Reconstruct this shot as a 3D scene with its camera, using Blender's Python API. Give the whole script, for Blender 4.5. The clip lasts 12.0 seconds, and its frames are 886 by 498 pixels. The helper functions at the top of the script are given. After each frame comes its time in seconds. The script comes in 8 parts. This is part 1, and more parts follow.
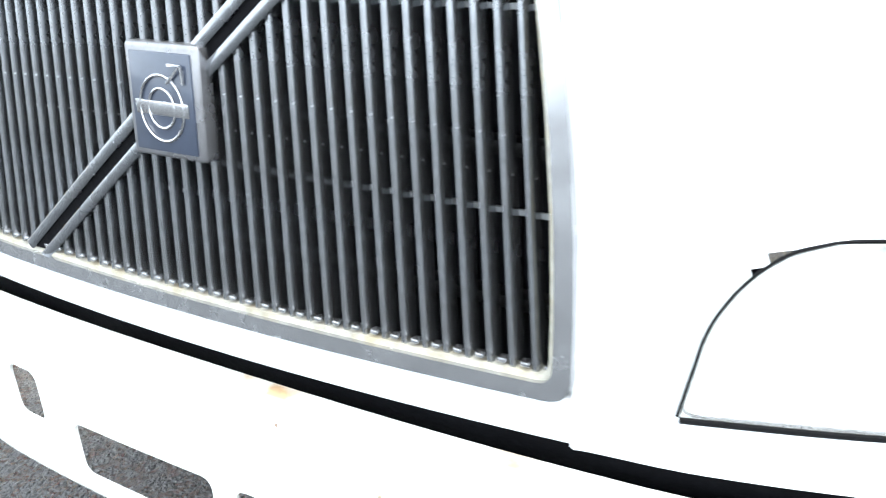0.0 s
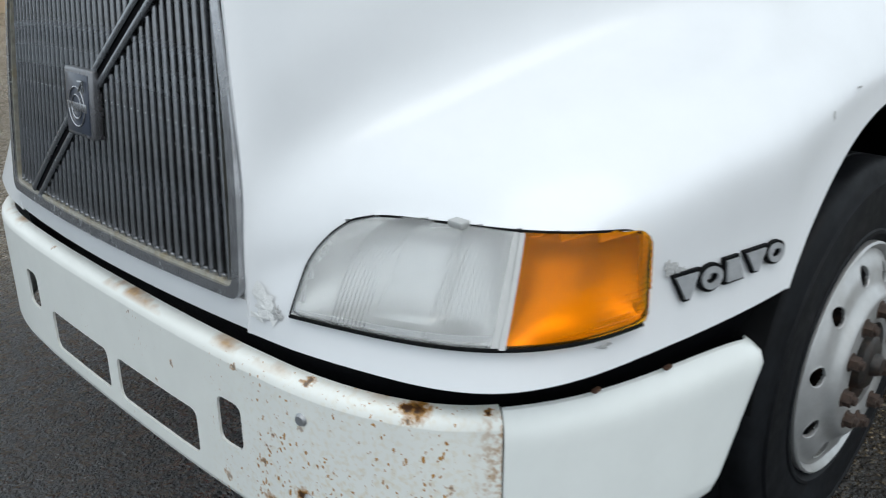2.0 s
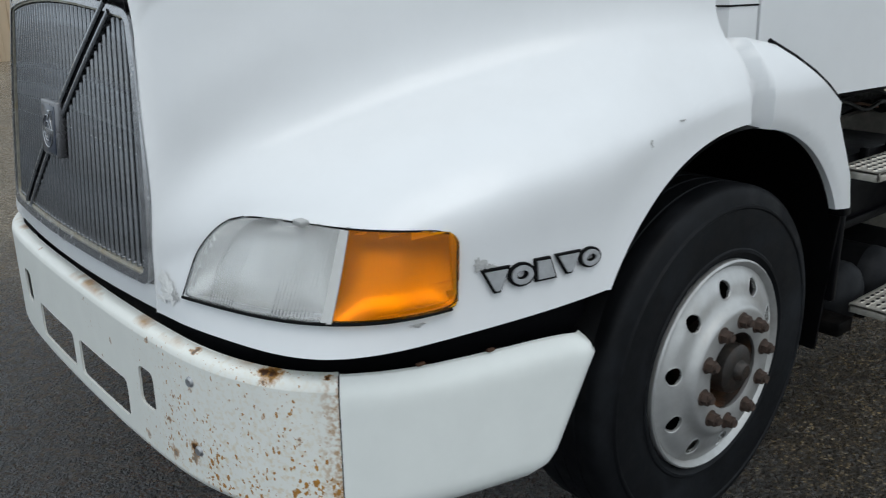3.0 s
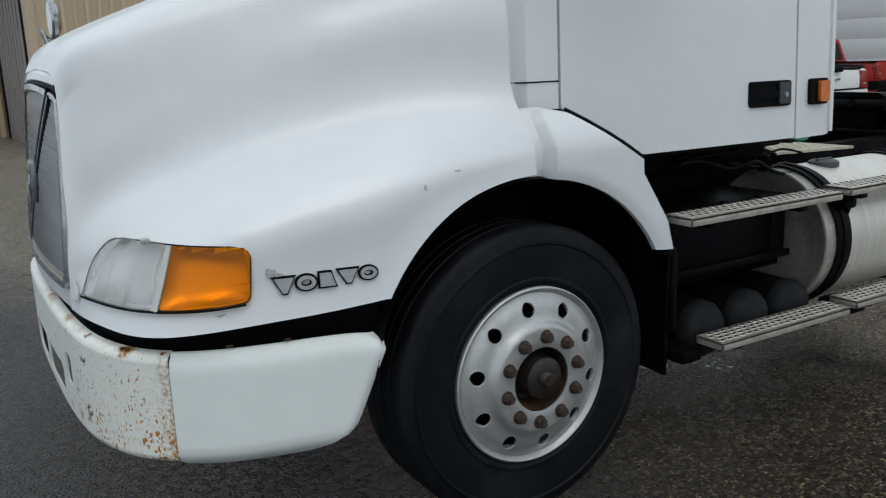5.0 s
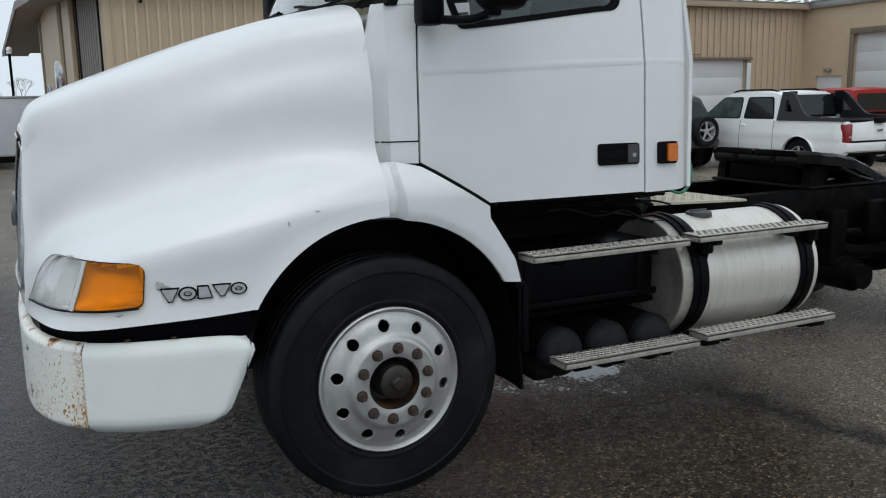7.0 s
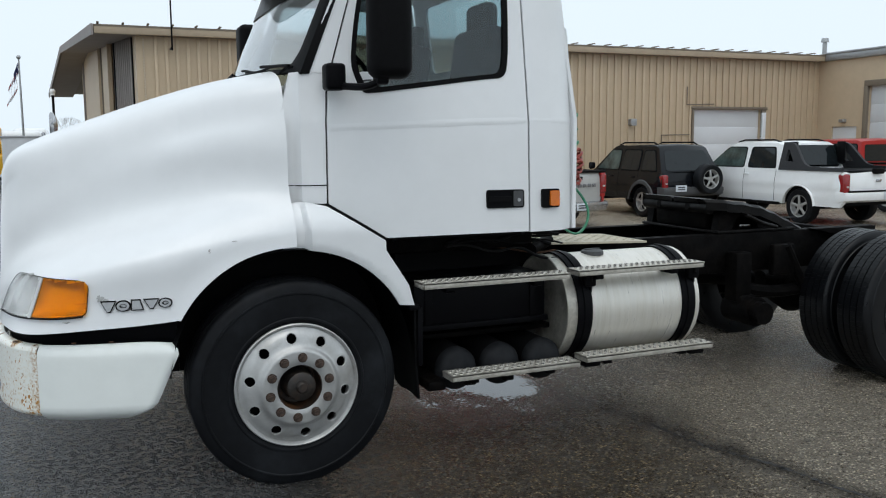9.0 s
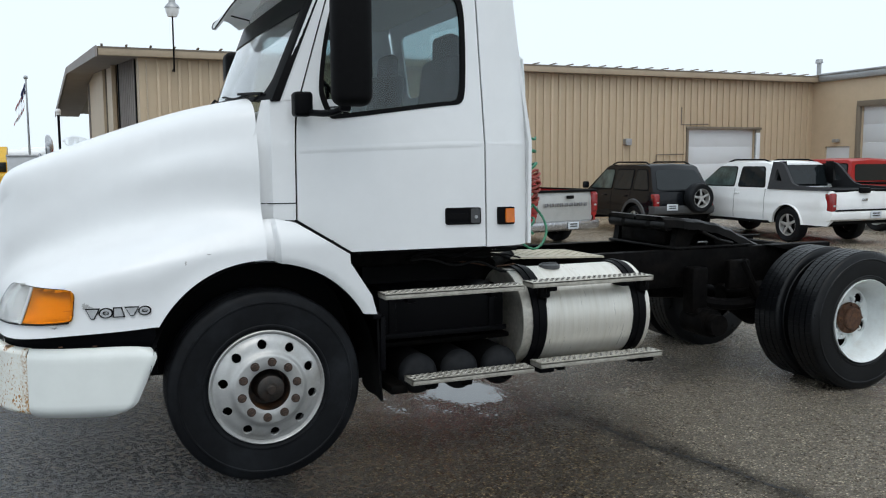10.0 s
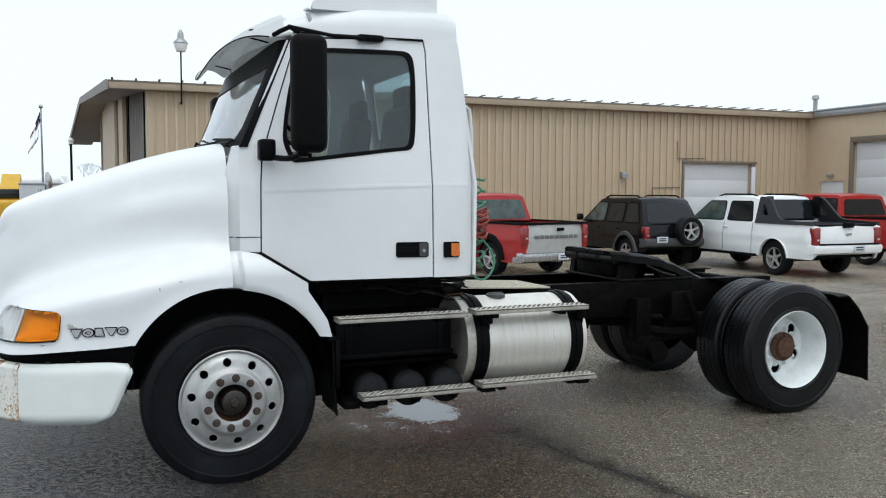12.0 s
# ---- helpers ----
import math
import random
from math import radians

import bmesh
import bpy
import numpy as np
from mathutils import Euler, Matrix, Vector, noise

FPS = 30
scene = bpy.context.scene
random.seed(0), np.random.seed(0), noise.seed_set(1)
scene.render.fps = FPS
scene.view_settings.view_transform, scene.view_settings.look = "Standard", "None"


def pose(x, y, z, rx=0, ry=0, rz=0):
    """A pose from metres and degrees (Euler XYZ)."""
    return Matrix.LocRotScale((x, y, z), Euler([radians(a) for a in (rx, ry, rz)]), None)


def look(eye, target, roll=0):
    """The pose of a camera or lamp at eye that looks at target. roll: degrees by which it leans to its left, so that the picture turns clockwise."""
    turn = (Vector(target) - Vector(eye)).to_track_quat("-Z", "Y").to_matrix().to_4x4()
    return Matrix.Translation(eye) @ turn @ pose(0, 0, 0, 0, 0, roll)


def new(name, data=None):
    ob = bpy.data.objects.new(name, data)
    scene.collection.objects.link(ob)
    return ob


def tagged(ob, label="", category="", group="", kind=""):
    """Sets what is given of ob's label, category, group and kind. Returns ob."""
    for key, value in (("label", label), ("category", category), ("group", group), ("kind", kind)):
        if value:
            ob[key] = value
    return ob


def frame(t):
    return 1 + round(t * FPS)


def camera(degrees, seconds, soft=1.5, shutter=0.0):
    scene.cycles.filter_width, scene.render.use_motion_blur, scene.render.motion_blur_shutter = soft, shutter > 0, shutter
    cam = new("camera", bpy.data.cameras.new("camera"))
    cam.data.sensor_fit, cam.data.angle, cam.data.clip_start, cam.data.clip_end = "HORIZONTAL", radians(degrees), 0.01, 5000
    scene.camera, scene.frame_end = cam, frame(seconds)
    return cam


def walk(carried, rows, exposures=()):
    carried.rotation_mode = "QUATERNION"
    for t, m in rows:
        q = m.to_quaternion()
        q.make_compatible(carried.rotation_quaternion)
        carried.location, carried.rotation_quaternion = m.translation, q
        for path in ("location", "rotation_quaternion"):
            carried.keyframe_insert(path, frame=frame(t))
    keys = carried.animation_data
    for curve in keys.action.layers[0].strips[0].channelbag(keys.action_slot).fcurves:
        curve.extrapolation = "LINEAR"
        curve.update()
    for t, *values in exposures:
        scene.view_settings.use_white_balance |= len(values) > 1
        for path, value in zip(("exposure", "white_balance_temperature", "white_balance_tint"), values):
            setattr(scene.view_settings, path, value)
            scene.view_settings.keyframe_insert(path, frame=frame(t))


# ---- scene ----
cam = camera(55.0, 12.0, soft=1.1, shutter=0.4)
PATH = [
    (0, (-2.034, 0.405, 1.397), (-0.459, 1.328, 0.58), -2.2),
    (0.5, (-2.038, 0.174, 1.407), (-0.542, 1.244, 0.623), -1.8),
    (1, (-2.03, -0.082, 1.44), (-0.615, 1.102, 0.667), -1.5),
    (1.5, (-2.034, -0.302, 1.444), (-0.661, 0.958, 0.717), -0.5),
    (2, (-2.042, -0.536, 1.485), (-0.705, 0.771, 0.776), -0.2),
    (2.5, (-2.0, -0.819, 1.507), (-0.721, 0.566, 0.838), -0.2),
    (3, (-1.951, -1.076, 1.515), (-0.723, 0.377, 0.897), -0.6),
    (5, (-1.598, -2.073, 1.515), (-0.606, -0.394, 1.077), -2.2),
    (5.5, (-1.478, -2.335, 1.509), (-0.546, -0.610, 1.112), -2.4),
    (6, (-1.388, -2.541, 1.548), (-0.488, -0.798, 1.157), -1.9),
    (6.5, (-1.298, -2.777, 1.571), (-0.430, -1.014, 1.202), -1.6),
    (7, (-1.225, -2.991, 1.595), (-0.376, -1.215, 1.246), -1.1),
    (7.5, (-1.145, -3.206, 1.595), (-0.311, -1.418, 1.275), -1.0),
    (9.5, (-0.876, -4.052, 1.640), (-0.104, -2.221, 1.412), -0.2),
    (10, (-0.843, -4.254, 1.644), (-0.071, -2.420, 1.438), -0.25),
    (10.5, (-0.808, -4.435, 1.657), (-0.039, -2.598, 1.469), -0.1),
    (11, (-0.772, -4.598, 1.667), (-0.009, -2.757, 1.499), -0.05),
    (11.5, (-0.732, -4.762, 1.691), (0.021, -2.915, 1.537), 0.1),
    (12, (-0.712, -4.893, 1.708), (0.039, -3.045, 1.570), 0.25),
]
walk(cam, [(t, look(eye, target, roll)) for t, eye, target, roll in PATH],
     exposures=((0.0, 2.4), (0.5, 1.85), (0.9, 1.1), (1.5, 0.45), (2.0, 0.25), (3.0, 0.0), (5.0, -0.2), (6.5, -0.15), (9.5, 0.15), (12.0, 0.3)))

# ---- light ----
world = bpy.data.worlds.new("overcast_sky")
scene.world = world
world.use_nodes = True
wt = world.node_tree
wt.nodes.clear()
w_out = wt.nodes.new("ShaderNodeOutputWorld")
w_bg = wt.nodes.new("ShaderNodeBackground")
w_sky = wt.nodes.new("ShaderNodeTexSky")
w_sky.sky_type = 'NISHITA'
w_sky.sun_disc = False
w_sky.sun_elevation = radians(38)
w_sky.sun_rotation = radians(200)
w_sky.dust_density = 4.0
w_mix = wt.nodes.new("ShaderNodeMix")
w_mix.data_type = 'RGBA'
w_mix.inputs[0].default_value = 0.94
w_mix.inputs[7].default_value = (9.5, 10.8, 11.9, 1)
wt.links.new(w_sky.outputs[0], w_mix.inputs[6])
wt.links.new(w_mix.outputs[2], w_bg.inputs[0])
w_bg.inputs[1].default_value = 0.085
wt.links.new(w_bg.outputs[0], w_out.inputs[0])

sun_data = bpy.data.lights.new("sun", 'SUN')
sun_data.energy = 0.7
sun_data.angle = radians(40)
sun_data.color = (1.0, 0.97, 0.93)
sun = new("sun", sun_data)
sun.matrix_world = look((0, 0, 30), (4, 12, 0))


# ---- materials ----
def mat(name, colour, rough=0.5, metal=0.0, grain=0.0, grain_scale=40.0, stain=0.0, stain_scale=2.0, stain_colour=None,
        bump=0.0, bump_scale=120.0, coat=0.0, spread=0.0, rough_var=0.0, spec=0.5, streak=None):
    """A surface with fine grain, larger stains, relief and uneven gloss."""
    m = bpy.data.materials.new(name)
    m.use_nodes = True
    nt = m.node_tree
    b = nt.nodes["Principled BSDF"]
    b.inputs["Metallic"].default_value = metal
    b.inputs["Coat Weight"].default_value = coat
    b.inputs["Coat Roughness"].default_value = 0.08
    tc = nt.nodes.new("ShaderNodeTexCoord")

    def noise_node(scale, detail=6.0, rough_=0.6):
        n = nt.nodes.new("ShaderNodeTexNoise")
        n.inputs["Scale"].default_value = scale
        n.inputs["Detail"].default_value = detail
        n.inputs["Roughness"].default_value = rough_
        if streak:
            mp = nt.nodes.new("ShaderNodeMapping")
            mp.inputs["Scale"].default_value = streak
            nt.links.new(tc.outputs["Object"], mp.inputs["Vector"])
            nt.links.new(mp.outputs[0], n.inputs["Vector"])
        else:
            nt.links.new(tc.outputs["Object"], n.inputs["Vector"])
        return n

    def ramp(src, lo, hi, a=0.0, c=1.0):
        r = nt.nodes.new("ShaderNodeMapRange")
        r.inputs[1].default_value, r.inputs[2].default_value = lo, hi
        r.inputs[3].default_value, r.inputs[4].default_value = a, c
        nt.links.new(src, r.inputs[0])
        return r.outputs[0]

    def mix(fac, a, c):
        x = nt.nodes.new("ShaderNodeMix")
        x.data_type = 'RGBA'
        for sock, v in ((x.inputs[0], fac), (x.inputs[6], a), (x.inputs[7], c)):
            if isinstance(v, tuple):
                sock.default_value = (*v[:3], 1)
            elif isinstance(v, (int, float)):
                sock.default_value = v
            else:
                nt.links.new(v, sock)
        return x.outputs[2]

    col = tuple(colour)
    if grain:
        n = noise_node(grain_scale)
        dark = tuple(c * (1 - grain) for c in colour)
        light = tuple(min(1, c * (1 + grain * 0.6)) for c in colour)
        col = mix(ramp(n.outputs[0], 0.3, 0.7), dark, light)
    if spread:
        oi = nt.nodes.new("ShaderNodeObjectInfo")
        h = nt.nodes.new("ShaderNodeHueSaturation")
        nt.links.new(ramp(oi.outputs["Random"], 0, 1, 1 - spread, 1 + spread), h.inputs["Value"])
        if isinstance(col, tuple):
            h.inputs["Color"].default_value = (*col, 1)
        else:
            nt.links.new(col, h.inputs["Color"])
        col = h.outputs[0]
    if stain:
        n2 = noise_node(stain_scale, 8.0, 0.65)
        sc = stain_colour or tuple(c * 0.5 for c in colour)
        col = mix(ramp(n2.outputs[0], 0.48, 0.72, 0.0, stain), col, sc)
    if isinstance(col, tuple):
        b.inputs["Base Color"].default_value = (*col, 1)
    else:
        nt.links.new(col, b.inputs["Base Color"])
    if rough_var:
        n3 = noise_node(stain_scale * 1.7 + 1.0, 5.0)
        nt.links.new(ramp(n3.outputs[0], 0.3, 0.7, max(0.02, rough - rough_var), min(1, rough + rough_var)), b.inputs["Roughness"])
    else:
        b.inputs["Roughness"].default_value = rough
    if bump:
        n4 = noise_node(bump_scale, 4.0)
        bn = nt.nodes.new("ShaderNodeBump")
        bn.inputs["Strength"].default_value = bump
        bn.inputs["Distance"].default_value = 0.004
        nt.links.new(n4.outputs[0], bn.inputs["Height"])
        nt.links.new(bn.outputs[0], b.inputs["Normal"])
    b.inputs["Specular IOR Level"].default_value = spec
    return m


def glass(name, tint=(0.8, 0.85, 0.86), rough=0.02, clear=1.0, ior=1.45):
    m = bpy.data.materials.new(name)
    m.use_nodes = True
    b = m.node_tree.nodes["Principled BSDF"]
    b.inputs["Base Color"].default_value = (*tint, 1)
    b.inputs["Roughness"].default_value = rough
    b.inputs["Transmission Weight"].default_value = clear
    b.inputs["IOR"].default_value = ior
    return m


M_WHITE = mat("white_paint", (0.80, 0.81, 0.815), 0.32, grain=0.025, grain_scale=6, stain=0.0, stain_scale=3.5,
              stain_colour=(0.66, 0.66, 0.64), coat=0.35, rough_var=0.04, bump=0.015, bump_scale=12)
M_CAP = mat("off_white_moulding", (0.86, 0.885, 0.85), 0.36, grain=0.03, grain_scale=9, stain=0.25, stain_scale=3, stain_colour=(0.72, 0.74, 0.69), coat=0.25, rough_var=0.06, bump=0.03, bump_scale=20)
M_PRIMER = mat("grey_primer", (0.46, 0.46, 0.45), 0.8, grain=0.3, grain_scale=160, bump=0.5, bump_scale=200)
M_FLAKE = mat("flaking_paint", (0.76, 0.76, 0.74), 0.55, grain=0.12, grain_scale=120, bump=0.3)
M_SILVER = mat("grey_plated_plastic", (0.24, 0.24, 0.25), 0.32, 0.75, grain=0.18, grain_scale=60, stain=0.4, stain_scale=9,
               stain_colour=(0.2, 0.18, 0.16), rough_var=0.12)
M_NAME = mat("dull_silver_lettering", (0.42, 0.43, 0.44), 0.4, 0.35, grain=0.15, grain_scale=60)
M_CHROME = mat("worn_chrome", (0.46, 0.46, 0.47), 0.22, 0.95, grain=0.1, grain_scale=30, stain=0.3, stain_scale=14, rough_var=0.1)
M_BLACK = mat("black_plastic", (0.004, 0.004, 0.005), 0.40, spec=0.06, grain=0.3, grain_scale=80, bump=0.15, rough_var=0.12)
M_FRAME = mat("oily_black_frame_paint", (0.0050, 0.0047, 0.0047), 0.42, spec=0.12, grain=0.5, grain_scale=30, stain=0.5, stain_scale=4,
              stain_colour=(0.012, 0.0095, 0.0075), bump=0.45, bump_scale=60, rough_var=0.2)
# blacker copy of the frame paint, so that underbody shapes sink into black
M_DEEPBLACK = mat("deep_black_greased_steel", (0.0035, 0.0032, 0.0032), 0.62, spec=0.05, grain=0.6, grain_scale=24, stain=0.6, stain_scale=6, stain_colour=(0.009, 0.007, 0.0055), bump=0.5, bump_scale=40, rough_var=0.2)
M_RUBBER = mat("tyre_rubber", (0.0048, 0.0054, 0.0068), 0.6, spec=0.18, grain=0.35, grain_scale=25, stain=0.7, stain_scale=4,
               stain_colour=(0.020, 0.0225, 0.0265), bump=0.1, bump_scale=90, rough_var=0.15)
M_WETRUBBER = mat("wet_tyre_rubber", (0.0036, 0.0040, 0.0050), 0.36, spec=0.24, grain=0.35, grain_scale=25, stain=0.6, stain_scale=5, stain_colour=(0.0075, 0.0085, 0.0105), bump=0.12, bump_scale=70, rough_var=0.12)
M_ALLOY = mat("dull_aluminium_wheel", (0.50, 0.50, 0.49), 0.40, 0.55, grain=0.1, grain_scale=26, stain=0.6, stain_scale=6,
              stain_colour=(0.30, 0.28, 0.25), bump=0.1, rough_var=0.12)
M_WHEELWHITE = mat("white_wheel_paint", (0.76, 0.80, 0.80), 0.4, grain=0.05, stain=0.4, stain_scale=7, stain_colour=(0.5, 0.46, 0.4))
M_RUST = mat("brown_rust", (0.085, 0.04, 0.022), 0.85, grain=0.5, grain_scale=70, stain=0.6, stain_scale=22,
             stain_colour=(0.17, 0.07, 0.025), bump=0.8, bump_scale=140)
M_NUT = mat("rusty_brown_nut", (0.060, 0.038, 0.028), 0.7, grain=0.5, grain_scale=60, stain=0.5, stain_scale=30, stain_colour=(0.11, 0.055, 0.03), bump=0.4)
M_BORDER = mat("pale_lens_border", (0.60, 0.60, 0.58), 0.35, grain=0.06)
M_HUB = mat("greasy_dark_hub", (0.03, 0.026, 0.023), 0.45, 0.3, grain=0.5, grain_scale=50, stain=0.5, stain_scale=16,
            stain_colour=(0.09, 0.05, 0.03), bump=0.4)
M_RUSTHUB = mat("rusty_dark_hub_well", (0.032, 0.022, 0.017), 0.6, grain=0.5, grain_scale=30, stain=0.8, stain_scale=9, stain_colour=(0.16, 0.065, 0.02), bump=0.5)
M_TANK = mat("brushed_aluminium_tank", (0.74, 0.715, 0.655), 0.38, 0.42, grain=0.07, grain_scale=5, stain=0.55, stain_scale=3.0,
             stain_colour=(0.56, 0.52, 0.43), rough_var=0.14, bump=0.06, bump_scale=50, streak=(14.0, 1.2, 1.2))
M_TREAD = mat("dull_tread_plate", (0.56, 0.535, 0.475), 0.5, 0.55, grain=0.2, grain_scale=40, stain=0.6, stain_scale=8,
              stain_colour=(0.24, 0.21, 0.17), rough_var=0.15)
M_DECK = mat("weathered_deck_aluminium", (0.52, 0.475, 0.37), 0.55, 0.15, grain=0.2, grain_scale=30, stain=0.6, stain_scale=6, stain_colour=(0.30, 0.26, 0.19), rough_var=0.15)
M_SEAL = mat("black_rubber_seal", (0.004, 0.004, 0.0045), 0.6, spec=0.09, grain=0.3, bump=0.1)
M_AMBER = mat("amber_plastic", (0.70, 0.165, 0.01), 0.16, coat=0.6, grain=0.15, grain_scale=14)
M_RED = mat("red_car_paint", (0.38, 0.018, 0.017), 0.30, coat=0.15, spec=0.35, grain=0.05, stain=0.25, stain_scale=2, stain_colour=(0.25, 0.03, 0.025))
M_TAIL = mat("red_lens", (0.26, 0.009, 0.010), 0.2, coat=0.5, grain=0.25, grain_scale=30)
M_CARBLACK = mat("black_car_paint", (0.006, 0.007, 0.009), 0.16, spec=0.26, grain=0.3, stain=0.3, stain_scale=2, stain_colour=(0.009, 0.010, 0.012))
M_CARWHITE = mat("white_car_paint", (0.87, 0.88, 0.88), 0.28, coat=0.5, grain=0.02, stain=0.2, stain_scale=2.2, stain_colour=(0.6, 0.6, 0.58))
M_CARGREY = mat("silver_grey_paint", (0.47, 0.47, 0.455), 0.35, 0.3, grain=0.05, stain=0.3, stain_scale=3, stain_colour=(0.25, 0.25, 0.25))
M_LITBLACK = mat("skylit_black_paint", (0.013, 0.014, 0.016), 0.6, spec=0.14, grain=0.3, grain_scale=30, stain=0.4, stain_scale=12, stain_colour=(0.03, 0.03, 0.03), bump=0.15)
M_CLADGREY = mat("grey_plastic_cladding", (0.060, 0.062, 0.065), 0.6, grain=0.2, bump=0.1)
M_DARKGLASS = mat("dark_tinted_glass", (0.012, 0.016, 0.018), 0.05, spec=0.36, grain=0.2, grain_scale=2)
# opaque green panes: light seen through the windows is put into their colour
M_PALEGLASS = mat("pale_green_opaque_glass", (0.075, 0.105, 0.098), 0.06, spec=0.5, grain=0.5, grain_scale=3, stain=0.8, stain_scale=2.2, stain_colour=(0.022, 0.028, 0.027))
M_SAIL = mat("grey_black_sail_plastic", (0.030, 0.031, 0.034), 0.6, spec=0.25, grain=0.2, grain_scale=40, stain=0.3, stain_scale=3, stain_colour=(0.05, 0.05, 0.052))
M_TRAILER = mat("pale_grey_trailer_skin", (0.60, 0.62, 0.65), 0.45, grain=0.05, grain_scale=4, stain=0.35, stain_scale=1.2, stain_colour=(0.45, 0.46, 0.47))
M_YELLOW = mat("yellow_truck_paint", (0.72, 0.42, 0.02), 0.4, grain=0.06, stain=0.3, stain_scale=3)
M_TAN = mat("tan_metal_cladding", (0.55, 0.43, 0.295), 0.55, grain=0.05, grain_scale=3, stain=0.3, stain_scale=0.7,
            stain_colour=(0.47, 0.365, 0.25), bump=0.03, bump_scale=8, spread=0.05)
M_FASCIA = mat("weathered_tan_fascia", (0.43, 0.34, 0.24), 0.55, grain=0.08, grain_scale=3, stain=0.3, stain_scale=1.0)
M_TANDARK = mat("brown_trim_metal", (0.19, 0.155, 0.115), 0.55, grain=0.1, stain=0.3, stain_scale=2)
M_TRIM = mat("pale_tan_trim", (0.62, 0.54, 0.42), 0.55, grain=0.1, stain=0.3, stain_scale=2)
M_MAUVE = mat("grey_mauve_panel", (0.30, 0.265, 0.25), 0.7, grain=0.15, grain_scale=6, stain=0.4, stain_scale=1.5, stain_colour=(0.24, 0.20, 0.18), streak=(6.0, 6.0, 0.6))
M_SOFFIT = mat("grey_brown_soffit", (0.29, 0.26, 0.245), 0.7, grain=0.1, grain_scale=2, stain=0.3, stain_scale=1.0)
M_DOORWHITE = mat("white_overhead_door", (0.70, 0.72, 0.74), 0.5, grain=0.04, stain=0.25, stain_scale=1.2, stain_colour=(0.55, 0.56, 0.57))
M_GALV = mat("galvanised_steel", (0.40, 0.41, 0.42), 0.45, 0.7, grain=0.15, grain_scale=12, stain=0.3, stain_scale=3)
M_HOSEG = mat("green_air_hose", (0.02, 0.20, 0.10), 0.4, grain=0.1)
M_HOSER = mat("red_air_hose", (0.27, 0.035, 0.02), 0.4, grain=0.1)
M_SEAT = mat("grey_cloth", (0.09, 0.09, 0.095), 0.9, grain=0.3, grain_scale=60, bump=0.3)
M_LENSW = mat("white_lamp_globe", (0.85, 0.85, 0.84), 0.3, grain=0.03)
M_PLATE = mat("pale_number_plate", (0.6, 0.64, 0.68), 0.5, grain=0.1)
M_INK = mat("dark_lettering", (0.03, 0.03, 0.035), 0.6, grain=0.2)
M_BARK = mat("bare_branch", (0.10, 0.085, 0.075), 0.9, grain=0.3)
M_GLASS = glass("window_glass", (0.47, 0.575, 0.59), 0.03, ior=1.5)
M_TINTBAND = mat("tint_and_reflection", (0.006, 0.0065, 0.007), 0.35, spec=0.06, grain=0.2, grain_scale=5, rough_var=0.05)
M_SCREEN = glass("windscreen_glass", (0.93, 0.96, 0.97), 0.03, ior=1.9)
M_LENS = glass("headlamp_lens", (0.99, 0.99, 0.98), 0.12, 0.82)
M_AMBLENS = glass("amber_lens", (1.0, 0.50, 0.004), 0.14, 0.98, 1.3)
M_VISOR = mat("white_fibreglass", (0.80, 0.81, 0.81), 0.4, grain=0.03, grain_scale=9, coat=0.2)
_thin = M_VISOR.node_tree.nodes.new("ShaderNodeBsdfTranslucent")
_thin.inputs[0].default_value = (0.75, 0.76, 0.75, 1)
_both = M_VISOR.node_tree.nodes.new("ShaderNodeMixShader")
_both.inputs[0].default_value = 0.36
M_VISOR.node_tree.links.new(M_VISOR.node_tree.nodes["Principled BSDF"].outputs[0], _both.inputs[1])
M_VISOR.node_tree.links.new(_thin.outputs[0], _both.inputs[2])
M_VISOR.node_tree.links.new(_both.outputs[0], M_VISOR.node_tree.nodes["Material Output"].inputs[0])
M_REFLECT = mat("headlamp_reflector", (0.95, 0.945, 0.91), 0.26, 0.65, grain=0.06, grain_scale=16, bump=0.22, bump_scale=11)
M_BAR = mat("silver_grille_bar", (0.27, 0.28, 0.295), 0.22, 0.92, grain=0.15, grain_scale=60, stain=0.35, stain_scale=9, stain_colour=(0.22, 0.20, 0.17), rough_var=0.1)
M_GRIME = mat("grimy_trim", (0.42, 0.40, 0.34), 0.5, 0.2, grain=0.3, grain_scale=70, stain=0.7, stain_scale=18, stain_colour=(0.36, 0.28, 0.14))


